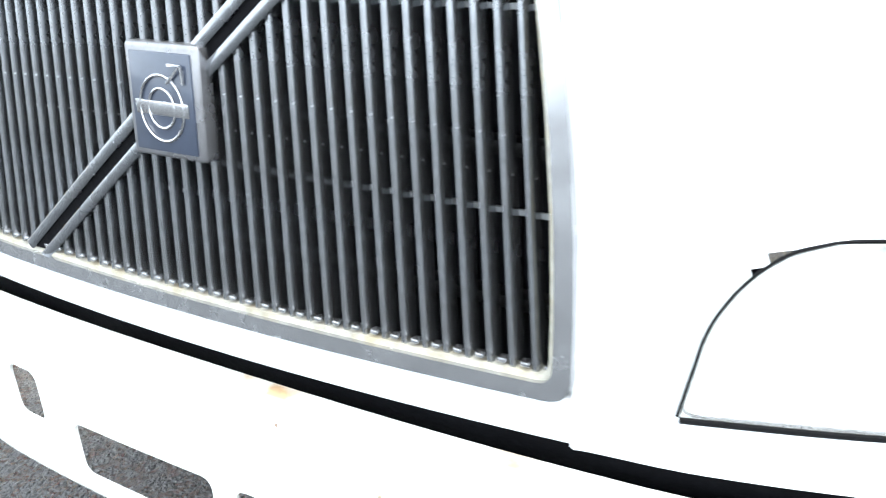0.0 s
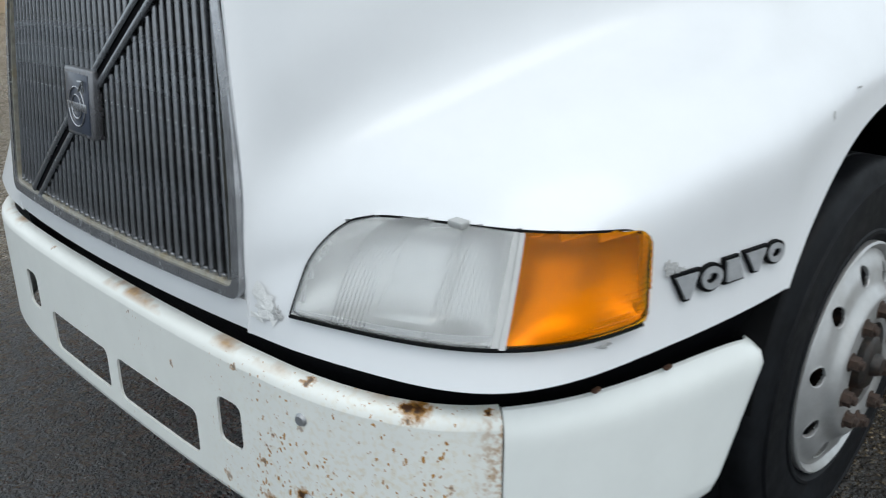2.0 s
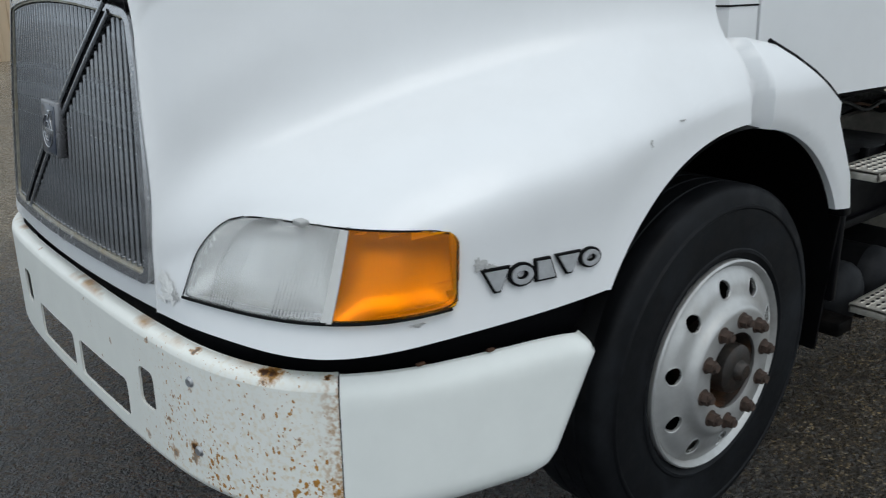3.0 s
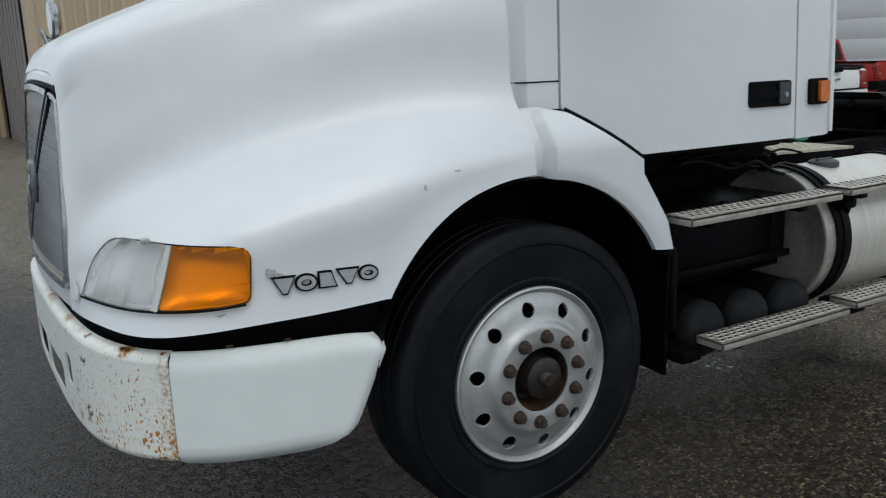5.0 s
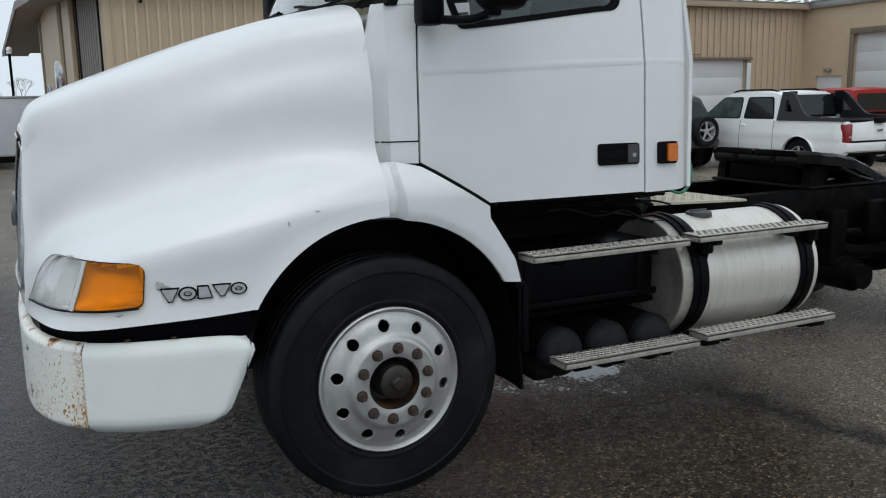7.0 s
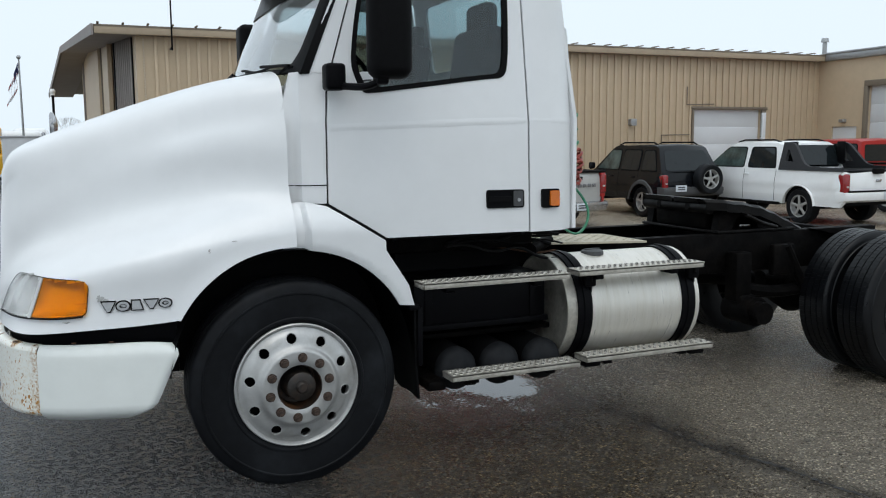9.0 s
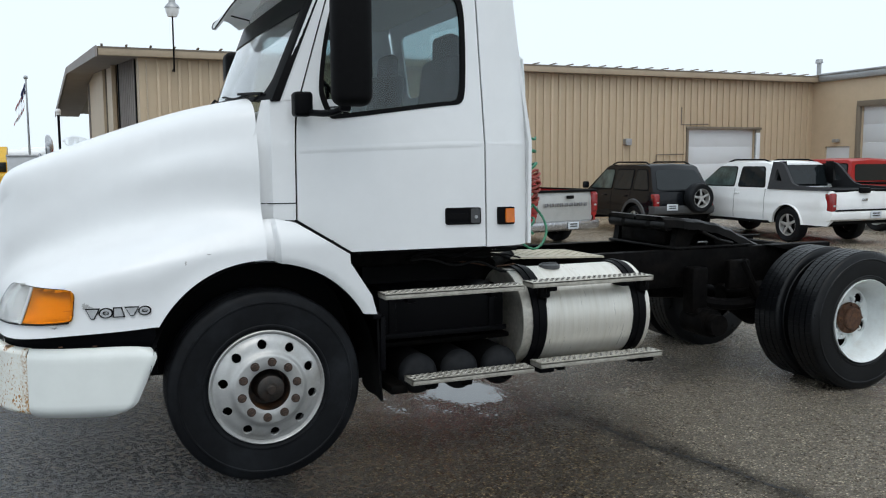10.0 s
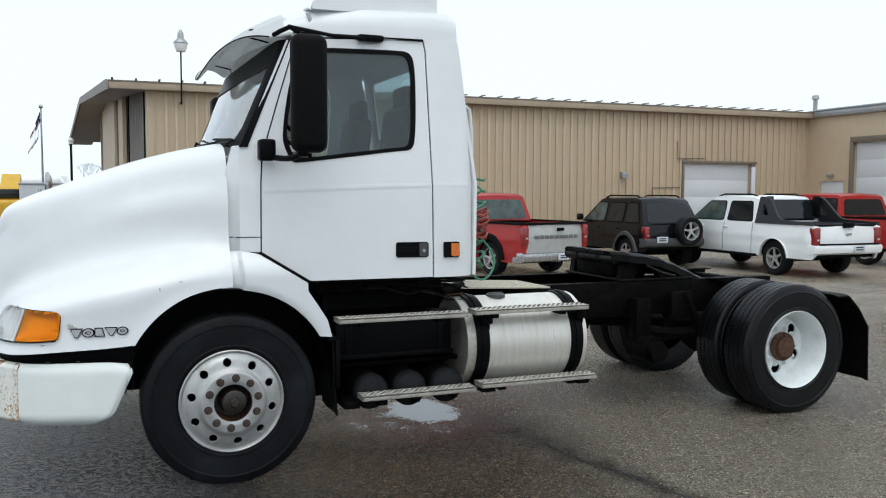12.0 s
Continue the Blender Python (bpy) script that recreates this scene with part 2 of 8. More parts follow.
def bumper_paint(spots):
    """White paint with rust freckles and runs, thicker towards one end of the bumper."""
    m = mat("rust_freckled_white_paint", (0.87, 0.875, 0.82), 0.42, grain=0.03, grain_scale=12, coat=0.15, rough_var=0.1, bump=0.05, bump_scale=60)
    nt = m.node_tree
    b = nt.nodes["Principled BSDF"]
    base = b.inputs["Base Color"].links[0].from_socket
    tc = nt.nodes.new("ShaderNodeTexCoord")
    vor = nt.nodes.new("ShaderNodeTexVoronoi")
    vor.inputs["Scale"].default_value = 120
    big = nt.nodes.new("ShaderNodeTexNoise")
    big.inputs["Scale"].default_value = 7
    big.inputs["Detail"].default_value = 5
    fine = nt.nodes.new("ShaderNodeTexNoise")
    fine.inputs["Scale"].default_value = 90
    for n in (big, fine):
        nt.links.new(tc.outputs["Object"], n.inputs["Vector"])
    # freckles are uneven and a little drawn out downwards
    bend = nt.nodes.new("ShaderNodeVectorMath")
    bend.operation = 'MULTIPLY_ADD'
    bend.inputs[1].default_value = (0.010, 0.010, 0.016)
    squash = nt.nodes.new("ShaderNodeMapping")
    squash.inputs["Scale"].default_value = (1.0, 1.0, 0.72)
    nt.links.new(tc.outputs["Object"], squash.inputs["Vector"])
    nt.links.new(fine.outputs["Color"], bend.inputs[0])
    nt.links.new(squash.outputs[0], bend.inputs[2])
    nt.links.new(bend.outputs[0], vor.inputs["Vector"])
    sep = nt.nodes.new("ShaderNodeSeparateXYZ")
    nt.links.new(tc.outputs["Object"], sep.inputs[0])

    def ranged(src, lo, hi, a, c):
        r = nt.nodes.new("ShaderNodeMapRange")
        r.inputs[1].default_value, r.inputs[2].default_value = lo, hi
        r.inputs[3].default_value, r.inputs[4].default_value = a, c
        nt.links.new(src, r.inputs[0])
        return r.outputs[0]

    def op(kind, a, c):
        n = nt.nodes.new("ShaderNodeMath")
        n.operation = kind
        for s, v in ((n.inputs[0], a), (n.inputs[1], c)):
            if isinstance(v, (int, float)):
                s.default_value = v
            else:
                nt.links.new(v, s)
        return n.outputs[0]

    worn = ranged(sep.outputs[1], 0.85, 0.45, 0.0, 1.0)
    lower = ranged(sep.outputs[2], 0.72, 0.52, 0.35, 1.0)
    area = op('MULTIPLY', op('ADD', op('MULTIPLY', worn, lower), 0.16), ranged(big.outputs[0], 0.38, 0.62, 0.25, 1.3))
    sepv = nt.nodes.new("ShaderNodeSeparateColor")
    nt.links.new(vor.outputs["Color"], sepv.inputs[0])
    size = op('MULTIPLY', op('MULTIPLY', area, 0.62), ranged(sepv.outputs[0], 0.35, 0.95, 0.0, 1.15))
    spot = ranged(op('SUBTRACT', size, vor.outputs["Distance"]), -0.02, 0.10, 0.0, 1.0)
    haze = op('MULTIPLY', op('MULTIPLY', worn, lower), ranged(fine.outputs[0], 0.50, 0.70, 0.0, 0.45))
    colour = nt.nodes.new("ShaderNodeMix")
    colour.data_type = 'RGBA'
    colour.inputs[6].default_value = (0.62, 0.32, 0.055, 1)
    colour.inputs[7].default_value = (0.24, 0.085, 0.014, 1)
    nt.links.new(fine.outputs[0], colour.inputs[0])
    mx = nt.nodes.new("ShaderNodeMix")
    mx.data_type = 'RGBA'
    # scabs and runs at the bolts, the seam and the top edge
    jit = nt.nodes.new("ShaderNodeVectorMath")
    jit.operation = 'MULTIPLY_ADD'
    jit.inputs[1].default_value = (0.034, 0.034, 0.034)
    nt.links.new(fine.outputs["Color"], jit.inputs[0])
    nt.links.new(tc.outputs["Object"], jit.inputs[2])
    scab, core = 0.0, 0.0
    for p, r, k in spots:
        d = nt.nodes.new("ShaderNodeVectorMath")
        d.operation = 'DISTANCE'
        d.inputs[1].default_value = tuple(c + 0.017 for c in p)
        nt.links.new(jit.outputs[0], d.inputs[0])
        scab = op('MAXIMUM', scab, ranged(d.outputs["Value"], r * 0.55, r * 0.90, k, 0.0))
        core = op('MAXIMUM', core, ranged(d.outputs["Value"], r * 0.30, r * 0.62, k, 0.0))
    edge = op('MULTIPLY', ranged(sep.outputs[1], 0.250, 0.222, 0.0, 0.75), ranged(fine.outputs[0], 0.40, 0.62, 0.0, 1.0))
    rim_ = op('MULTIPLY', ranged(sep.outputs[2], 0.752, 0.762, 0.0, 1.0), ranged(big.outputs[0], 0.50, 0.62, 0.0, 0.8))
    scab = op('MAXIMUM', op('MAXIMUM', scab, edge), rim_)
    dark_ = nt.nodes.new("ShaderNodeMix")
    dark_.data_type = 'RGBA'
    nt.links.new(core, dark_.inputs[0])
    nt.links.new(colour.outputs[2], dark_.inputs[6])
    dark_.inputs[7].default_value = (0.05, 0.018, 0.006, 1)
    ochre = nt.nodes.new("ShaderNodeMix")
    ochre.data_type = 'RGBA'
    nt.links.new(haze, ochre.inputs[0])
    nt.links.new(base, ochre.inputs[6])
    ochre.inputs[7].default_value = (0.66, 0.47, 0.17, 1)
    nt.links.new(op('MAXIMUM', spot, scab), mx.inputs[0])
    nt.links.new(ochre.outputs[2], mx.inputs[6])
    nt.links.new(dark_.outputs[2], mx.inputs[7])
    nt.links.new(mx.outputs[2], b.inputs["Base Color"])
    return m


def asphalt():
    """Wet asphalt: exposed stones, damp and dry areas, puddled hollows, shade painted beside the truck."""
    m = bpy.data.materials.new("wet_asphalt")
    m.use_nodes = True
    nt = m.node_tree
    b = nt.nodes["Principled BSDF"]
    tc = nt.nodes.new("ShaderNodeTexCoord")

    def tex(kind, scale, detail=None):
        n = nt.nodes.new(kind)
        n.inputs["Scale"].default_value = scale
        if detail is not None:
            n.inputs["Detail"].default_value = detail
        nt.links.new(tc.outputs["Object"], n.inputs["Vector"])
        return n

    def ranged(src, lo, hi, a, c):
        r = nt.nodes.new("ShaderNodeMapRange")
        r.inputs[1].default_value, r.inputs[2].default_value = lo, hi
        r.inputs[3].default_value, r.inputs[4].default_value = a, c
        nt.links.new(src, r.inputs[0])
        return r.outputs[0]

    def mix(fac, a, c):
        x = nt.nodes.new("ShaderNodeMix")
        x.data_type = 'RGBA'
        for sock, v in ((x.inputs[0], fac), (x.inputs[6], a), (x.inputs[7], c)):
            if isinstance(v, tuple):
                sock.default_value = (*v, 1)
            elif isinstance(v, (int, float)):
                sock.default_value = v
            else:
                nt.links.new(v, sock)
        return x.outputs[2]

    def op(kind, a, c):
        n = nt.nodes.new("ShaderNodeMath")
        n.operation = kind
        for s, v in ((n.inputs[0], a), (n.inputs[1], c)):
            if isinstance(v, (int, float)):
                s.default_value = v
            else:
                nt.links.new(v, s)
        return n.outputs[0]

    stones = tex("ShaderNodeTexVoronoi", 74)
    edges = tex("ShaderNodeTexVoronoi", 7.5)
    edges.feature = 'DISTANCE_TO_EDGE'
    warp = tex("ShaderNodeTexNoise", 3.0, 6)
    mid = tex("ShaderNodeTexNoise", 5.5, 8)
    large = tex("ShaderNodeTexNoise", 0.55, 7)
    fine = tex("ShaderNodeTexNoise", 160, 3)
    # cracks wander: their cells are pushed about by a slow noise
    push = nt.nodes.new("ShaderNodeVectorMath")
    push.operation = 'MULTIPLY_ADD'
    push.inputs[1].default_value = (0.35, 0.35, 0.35)
    nt.links.new(warp.outputs["Color"], push.inputs[0])
    nt.links.new(tc.outputs["Object"], push.inputs[2])
    nt.links.new(push.outputs[0], edges.inputs["Vector"])
    sepc = nt.nodes.new("ShaderNodeSeparateColor")
    nt.links.new(stones.outputs["Color"], sepc.inputs[0])
    stone = mix(op('POWER', sepc.outputs[0], 1.7), (0.070, 0.054, 0.036), (1.0, 0.88, 0.68))
    binder = mix(ranged(fine.outputs[0], 0.3, 0.7, 0, 1), (0.084, 0.068, 0.050), (0.35, 0.295, 0.225))
    gravel = mix(ranged(stones.outputs["Distance"], 0.34, 0.50, 1.0, 0.0), binder, stone)
    # newer dark surfacing: charcoal with a few pale stones
    rare = mix(ranged(sepc.outputs[1], 0.78, 0.90, 0.0, 1.0), (0.042, 0.043, 0.047), (0.20, 0.195, 0.19))
    dark = mix(ranged(stones.outputs["Distance"], 0.22, 0.40, 1.0, 0.0), mix(ranged(fine.outputs[0], 0.3, 0.7, 0, 1), (0.022, 0.022, 0.024), (0.052, 0.051, 0.052)), rare)
    # the two meet along a ragged line beside the front wheel
    sepp = nt.nodes.new("ShaderNodeSeparateXYZ")
    nt.links.new(tc.outputs["Object"], sepp.inputs[0])

    line = op('ADD', op('ADD', sepp.outputs[0], op('MULTIPLY', sepp.outputs[1], 0.30)), op('MULTIPLY', warp.outputs[0], 0.9))
    old = ranged(line, 0.25, 1.2, 0.0, 1.0)
    face = mix(old, dark, gravel)
    worn = mix(ranged(mid.outputs[0], 0.42, 0.75, 0.0, 0.22), face, mix(old, (0.022, 0.022, 0.024), (0.16, 0.138, 0.105)))
    crack = ranged(edges.outputs["Distance"], 0.0, 0.035, 1.0, 0.0)
    crack = op('MULTIPLY', crack, ranged(mid.outputs[0], 0.45, 0.60, 0.0, 0.8))
    worn = mix(crack, worn, (0.010, 0.010, 0.010))
    wet = ranged(large.outputs[0], 0.42, 0.60, 1.0, 0.0)
    col = mix(op('MULTIPLY', wet, op('SUBTRACT', 0.30, op('MULTIPLY', old, 0.18))), worn, (0.016, 0.016, 0.017))
    # ground darkened round the truck: wet from run-off, plus the truck's shade painted in
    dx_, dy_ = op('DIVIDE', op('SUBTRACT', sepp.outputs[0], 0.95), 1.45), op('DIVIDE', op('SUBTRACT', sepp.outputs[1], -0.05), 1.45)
    wet_shade = ranged(op('ADD', op('ADD', op('MULTIPLY', dx_, dx_), op('MULTIPLY', dy_, dy_)), op('MULTIPLY', mid.outputs[0], 0.9)), 0.75, 1.75, 0.9, 0.0)
    # wet dark band along the crack
    off_ = op('ABSOLUTE', op('ADD', op('SUBTRACT', sepp.outputs[0], 2.15), op('ADD', op('MULTIPLY', sepp.outputs[1], 0.20), op('MULTIPLY', warp.outputs[0], 0.15))), 0.0)
    band = op('MULTIPLY', ranged(op('ADD', off_, op('MULTIPLY', mid.outputs[0], 0.25)), 0.14, 0.30, 1.0, 0.0), op('MULTIPLY', ranged(sepp.outputs[1], -2.6, -1.2, 0.0, 1.0), ranged(sepp.outputs[1], 0.5, 1.2, 1.0, 0.0)))
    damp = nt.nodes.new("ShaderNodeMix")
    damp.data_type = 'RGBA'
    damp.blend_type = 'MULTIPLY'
    nt.links.new(wet_shade, damp.inputs[0])
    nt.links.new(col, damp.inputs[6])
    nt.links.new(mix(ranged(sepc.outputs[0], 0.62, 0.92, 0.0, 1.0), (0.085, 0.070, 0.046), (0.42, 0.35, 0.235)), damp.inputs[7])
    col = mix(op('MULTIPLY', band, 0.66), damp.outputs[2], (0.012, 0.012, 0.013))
    bn = nt.nodes.new("ShaderNodeBump")
    # standing water in a hollow under the truck and along the lot
    water, sheen = 0.0, 0.0
    ragged = op('ADD', op('MULTIPLY', mid.outputs[0], 0.45), op('MULTIPLY', tex("ShaderNodeTexNoise", 42.0, 6).outputs[0], 0.55))
    # cx, cy, rx, ry, how full: a clear pool with a speckled shore, thin films further along
    for cx, cy, rx, ry, full in ((1.60, 1.22, 0.26, 0.42, 0.30), (1.42, 0.98, 0.66, 0.46, 0.035), (15.5, 6.9, 1.5, 0.6, 0.16), (4.9, 0.9, 0.8, 0.6, 0.0)):
        ex, ey = op('DIVIDE', op('SUBTRACT', sepp.outputs[0], cx), rx), op('DIVIDE', op('SUBTRACT', sepp.outputs[1], cy), ry)
        e = op('ADD', op('MULTIPLY', ex, ex), op('MULTIPLY', ey, ey))
        water = op('MAXIMUM', water, ranged(op('ADD', ragged, ranged(e, 0.0, 1.8, full, -0.18)), 0.545, 0.585, 0.0, 1.0))
    for cx, cy, rx, ry in ((1.45, 0.95, 0.8, 0.55), (2.6, 1.3, 0.9, 0.6), (4.7, 0.6, 0.9, 0.9), (15.5, 6.9, 2.6, 1.2)):
        ex, ey = op('DIVIDE', op('SUBTRACT', sepp.outputs[0], cx), rx), op('DIVIDE', op('SUBTRACT', sepp.outputs[1], cy), ry)
        e = op('ADD', op('MULTIPLY', ex, ex), op('MULTIPLY', ey, ey))
        sheen = op('MAXIMUM', sheen, ranged(op('ADD', ragged, ranged(e, 0.0, 2.0, 0.16, -0.20)), 0.40, 0.56, 0.0, 1.0))
    col = mix(op('MULTIPLY', sheen, 0.4), col, (0.035, 0.032, 0.029))
    col = mix(op('MULTIPLY', water, 0.95), col, (0.028, 0.022, 0.014))
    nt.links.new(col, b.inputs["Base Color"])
    dry = op('SUBTRACT', 1.0, water)
    film = op('MULTIPLY', ranged(op('ADD', sepp.outputs[1], op('MULTIPLY', large.outputs[0], 6.0)), 6.0, 10.0, 0.0, 1.0), op('MULTIPLY', ranged(large.outputs[0], 0.35, 0.55, 0.7, 1.0), ranged(sepp.outputs[0], 1.0, 4.0, 0.0, 1.0)))
    nt.links.new(op('MULTIPLY', op('SUBTRACT', 1.0, op('MULTIPLY', film, 0.75)), op('MULTIPLY', dry, op('SUBTRACT', 1.0, op('ADD', op('MULTIPLY', wet, 0.15), op('MULTIPLY', sheen, 0.25))))), bn.inputs["Strength"])
    gloss = ranged(op('ADD', large.outputs[0], op('MULTIPLY', mid.outputs[0], 0.35)), 0.55, 0.82, 0.20, 0.46)
    blot = tex("ShaderNodeTexNoise", 26.0, 8)
    patch = ranged(blot.outputs[0], 0.42, 0.60, 0.07, 0.60)
    keep = ranged(old, 0.0, 1.0, 0.15, 0.65)
    gloss = op('ADD', op('MULTIPLY', gloss, keep), op('MULTIPLY', patch, op('SUBTRACT', 1.0, keep)))
    gloss = op('MULTIPLY', gloss, ranged(sepc.outputs[1], 0.0, 1.0, 0.6, 1.35))
    nt.links.new(op('MAXIMUM', 0.035, op('MULTIPLY', op('SUBTRACT', 1.0, op('MULTIPLY', sheen, 0.50)), op('MULTIPLY', dry, gloss))), b.inputs["Roughness"])
    glint = ranged(sepc.outputs[1], 0.80, 0.95, 0.0, 0.8)
    level = op('MULTIPLY', ranged(old, 0.0, 1.0, 0.75, 0.40), op('SUBTRACT', 1.0, op('MULTIPLY', op('MULTIPLY', old, op('MAXIMUM', wet_shade, band)), 0.75)))
    level = op('ADD', level, op('MULTIPLY', op('MULTIPLY', old, wet_shade), glint))
    level = op('MAXIMUM', level, op('MAXIMUM', op('MULTIPLY', film, 0.6), op('MAXIMUM', op('MULTIPLY', sheen, 0.8), op('MULTIPLY', water, 0.7))))
    nt.links.new(level, b.inputs["Specular IOR Level"])
    bn.inputs["Distance"].default_value = 0.022
    hh = nt.nodes.new("ShaderNodeMath")
    hh.operation = 'ADD'
    pebble = tex("ShaderNodeTexNoise", 70, 4)
    dome = op('MULTIPLY', ranged(stones.outputs["Distance"], 0.0, 0.6, 1.0, 0.0), ranged(sepc.outputs[2], 0.0, 1.0, 0.3, 1.3))
    nt.links.new(op('ADD', dome, ranged(pebble.outputs[0], 0.3, 0.7, 0.0, 1.1)), hh.inputs[0])
    nt.links.new(ranged(mid.outputs[0], 0.2, 0.8, 0.0, 1.8), hh.inputs[1])
    nt.links.new(hh.outputs[0], bn.inputs["Height"])
    nt.links.new(bn.outputs[0], b.inputs["Normal"])
    return m


M_ASPHALT = asphalt()


# ---- helpers of this scene ----
def finish(bm, name, material, smooth=35.0):
    bmesh.ops.recalc_face_normals(bm, faces=bm.faces)
    me = bpy.data.meshes.new(name)
    bm.to_mesh(me)
    bm.free()
    me.materials.append(material)
    if smooth:
        me.shade_smooth()
        me.set_sharp_from_angle(angle=radians(smooth))
    return me


def part(name, bm, material, parent, label="", smooth=35.0):
    """One mesh object, linked under a thing or a part."""
    ob = new(name, finish(bm, name, material, smooth))
    ob.parent = parent
    return tagged(ob, label)


def piece(name, me, parent, m=None):
    """One more object on a mesh that already exists."""
    ob = new(name, me)
    ob.parent = parent
    if m is not None:
        ob.matrix_basis = m
    return ob


def thing(name, loc, label, category, group="", kind="", rz=0.0):
    ob = new(name)
    ob.matrix_basis = pose(*loc, 0, 0, rz)
    ob.empty_display_size = 0.2
    return tagged(ob, label, category, group, kind)


def box(bm, c, size, bevel=0.0, rot=None, seg=2):
    m = Matrix.Translation(c) @ (rot.to_4x4() if rot is not None else Matrix.Identity(4)) @ Matrix.Diagonal((*size, 1))
    got = bmesh.ops.create_cube(bm, size=1.0, matrix=m)
    if bevel:
        edges = {e for v in got["verts"] for e in v.link_edges}
        bmesh.ops.bevel(bm, geom=list(edges), offset=bevel, segments=seg, affect='EDGES', profile=0.5)
    return bm


def rod(bm, p, q, r, seg=12, r2=None):
    p, q = Vector(p), Vector(q)
    d = q - p
    m = Matrix.Translation((p + q) / 2) @ d.to_track_quat('Z', 'Y').to_matrix().to_4x4()
    bmesh.ops.create_cone(bm, cap_ends=True, segments=seg, radius1=r, radius2=r if r2 is None else r2, depth=d.length, matrix=m)
    return bm


def lathe(bm, profile, centre, axis='y', seg=64, arc=(0.0, 360.0), closed=False):
    """Turns (radius, along) pairs round an axis through centre."""
    a0, a1 = radians(arc[0]), radians(arc[1])
    full = abs(arc[1] - arc[0]) > 359.9
    count = seg if full else seg + 1
    rings = []
    for i in range(count):
        a = a0 + (a1 - a0) * i / seg
        c, s = math.cos(a), math.sin(a)
        ring = []
        for r, h in profile:
            p = {'y': (r * c, h, r * s), 'x': (h, r * c, r * s), 'z': (r * c, r * s, h)}[axis]
            ring.append(bm.verts.new(Vector(centre) + Vector(p)))
        rings.append(ring)
    for i in range(seg if full else seg):
        A, B = rings[i], rings[(i + 1) % count]
        for j in range(len(profile) - (0 if closed else 1)):
            k = (j + 1) % len(profile)
            try:
                bm.faces.new((A[j], A[k], B[k], B[j]))
            except ValueError:
                pass
    bmesh.ops.remove_doubles(bm, verts=bm.verts, dist=1e-5)
    return bm


def sheet(bm, rows, skip=None, wrap=False):
    """A surface through rows of points; skip(i, j) leaves a cell open."""
    V = [[bm.verts.new(p) for p in row] for row in rows]
    for i in range(len(V) - 1):
        n = len(V[i])
        for j in range(n if wrap else n - 1):
            if skip and skip(i, j):
                continue
            bm.faces.new((V[i][j], V[i][(j + 1) % n], V[i + 1][(j + 1) % n], V[i + 1][j]))
    return V


def thicken(bm, depth):
    """Gives an open surface a thickness against its normals."""
    bmesh.ops.recalc_face_normals(bm, faces=bm.faces)
    bmesh.ops.solidify(bm, geom=bm.faces[:], thickness=depth)
    return bm


def sweep(bm, pts, r, seg=8, closed=False):
    """A tube along points."""
    pts = [Vector(p) for p in pts]
    n = len(pts)
    rings = []
    up = Vector((0, 0, 1))
    for i, p in enumerate(pts):
        a = pts[(i - 1) % n] if (closed or i) else p
        c = pts[(i + 1) % n] if (closed or i < n - 1) else p
        d = (c - a).normalized()
        if abs(d.dot(up)) > 0.95:
            up = Vector((1, 0, 0)) if abs(d.x) < 0.9 else Vector((0, 1, 0))
        u = (up - d * up.dot(d)).normalized()
        w = d.cross(u)
        up = u
        rings.append([bm.verts.new(p + (u * math.cos(k * math.tau / seg) + w * math.sin(k * math.tau / seg)) * r) for k in range(seg)])
    for i in range(n if closed else n - 1):
        A, B = rings[i], rings[(i + 1) % n]
        for k in range(seg):
            bm.faces.new((A[k], A[(k + 1) % seg], B[(k + 1) % seg], B[k]))
    if not closed:
        bm.faces.new(rings[0])
        bm.faces.new(rings[-1])
    return bm


def spline(xs, ys):
    """A smooth curve through values (natural cubic), held at the ends."""
    xs, ys = np.array(xs, float), np.array(ys, float)
    n = len(xs)
    h = np.diff(xs)
    A = np.eye(n)
    r = np.zeros(n)
    for i in range(1, n - 1):
        A[i, i - 1], A[i, i], A[i, i + 1] = h[i - 1], 2 * (h[i - 1] + h[i]), h[i]
        r[i] = 6 * ((ys[i + 1] - ys[i]) / h[i] - (ys[i] - ys[i - 1]) / h[i - 1])
    M = np.linalg.solve(A, r)

    def f(x):
        x = min(max(x, xs[0]), xs[-1])
        i = min(int(np.searchsorted(xs, x, side='right')) - 1, n - 2)
        t, u = x - xs[i], xs[i + 1] - x
        return float((M[i] * u ** 3 + M[i + 1] * t ** 3) / (6 * h[i]) + (ys[i] / h[i] - M[i] * h[i] / 6) * u + (ys[i + 1] / h[i] - M[i + 1] * h[i] / 6) * t)
    return f


def smooth_line(pts, n):
    """n points evenly along a smooth curve through pts."""
    P = [np.array(p, float) for p in pts]
    s = np.concatenate([[0], np.cumsum([np.linalg.norm(b - a) + 1e-9 for a, b in zip(P, P[1:])])])
    fs = [spline(s, [p[k] for p in P]) for k in range(len(P[0]))]
    return [tuple(f(s[-1] * i / (n - 1)) for f in fs) for i in range(n)]


def rounded(pts, r, n=5):
    """Rounds the corners of a closed outline in a plane."""
    out = []
    P = [Vector(p) for p in pts]
    rr = r if isinstance(r, (list, tuple)) else [r] * len(P)
    for i, p in enumerate(P):
        a, c = (P[i - 1] - p), (P[(i + 1) % len(P)] - p)
        q = min(rr[i], a.length * 0.49, c.length * 0.49)
        s, e = p + a.normalized() * q, p + c.normalized() * q
        for k in range(n + 1):
            t = k / n
            out.append(tuple(s * (1 - t) ** 2 + p * 2 * t * (1 - t) + e * t ** 2))
    return out


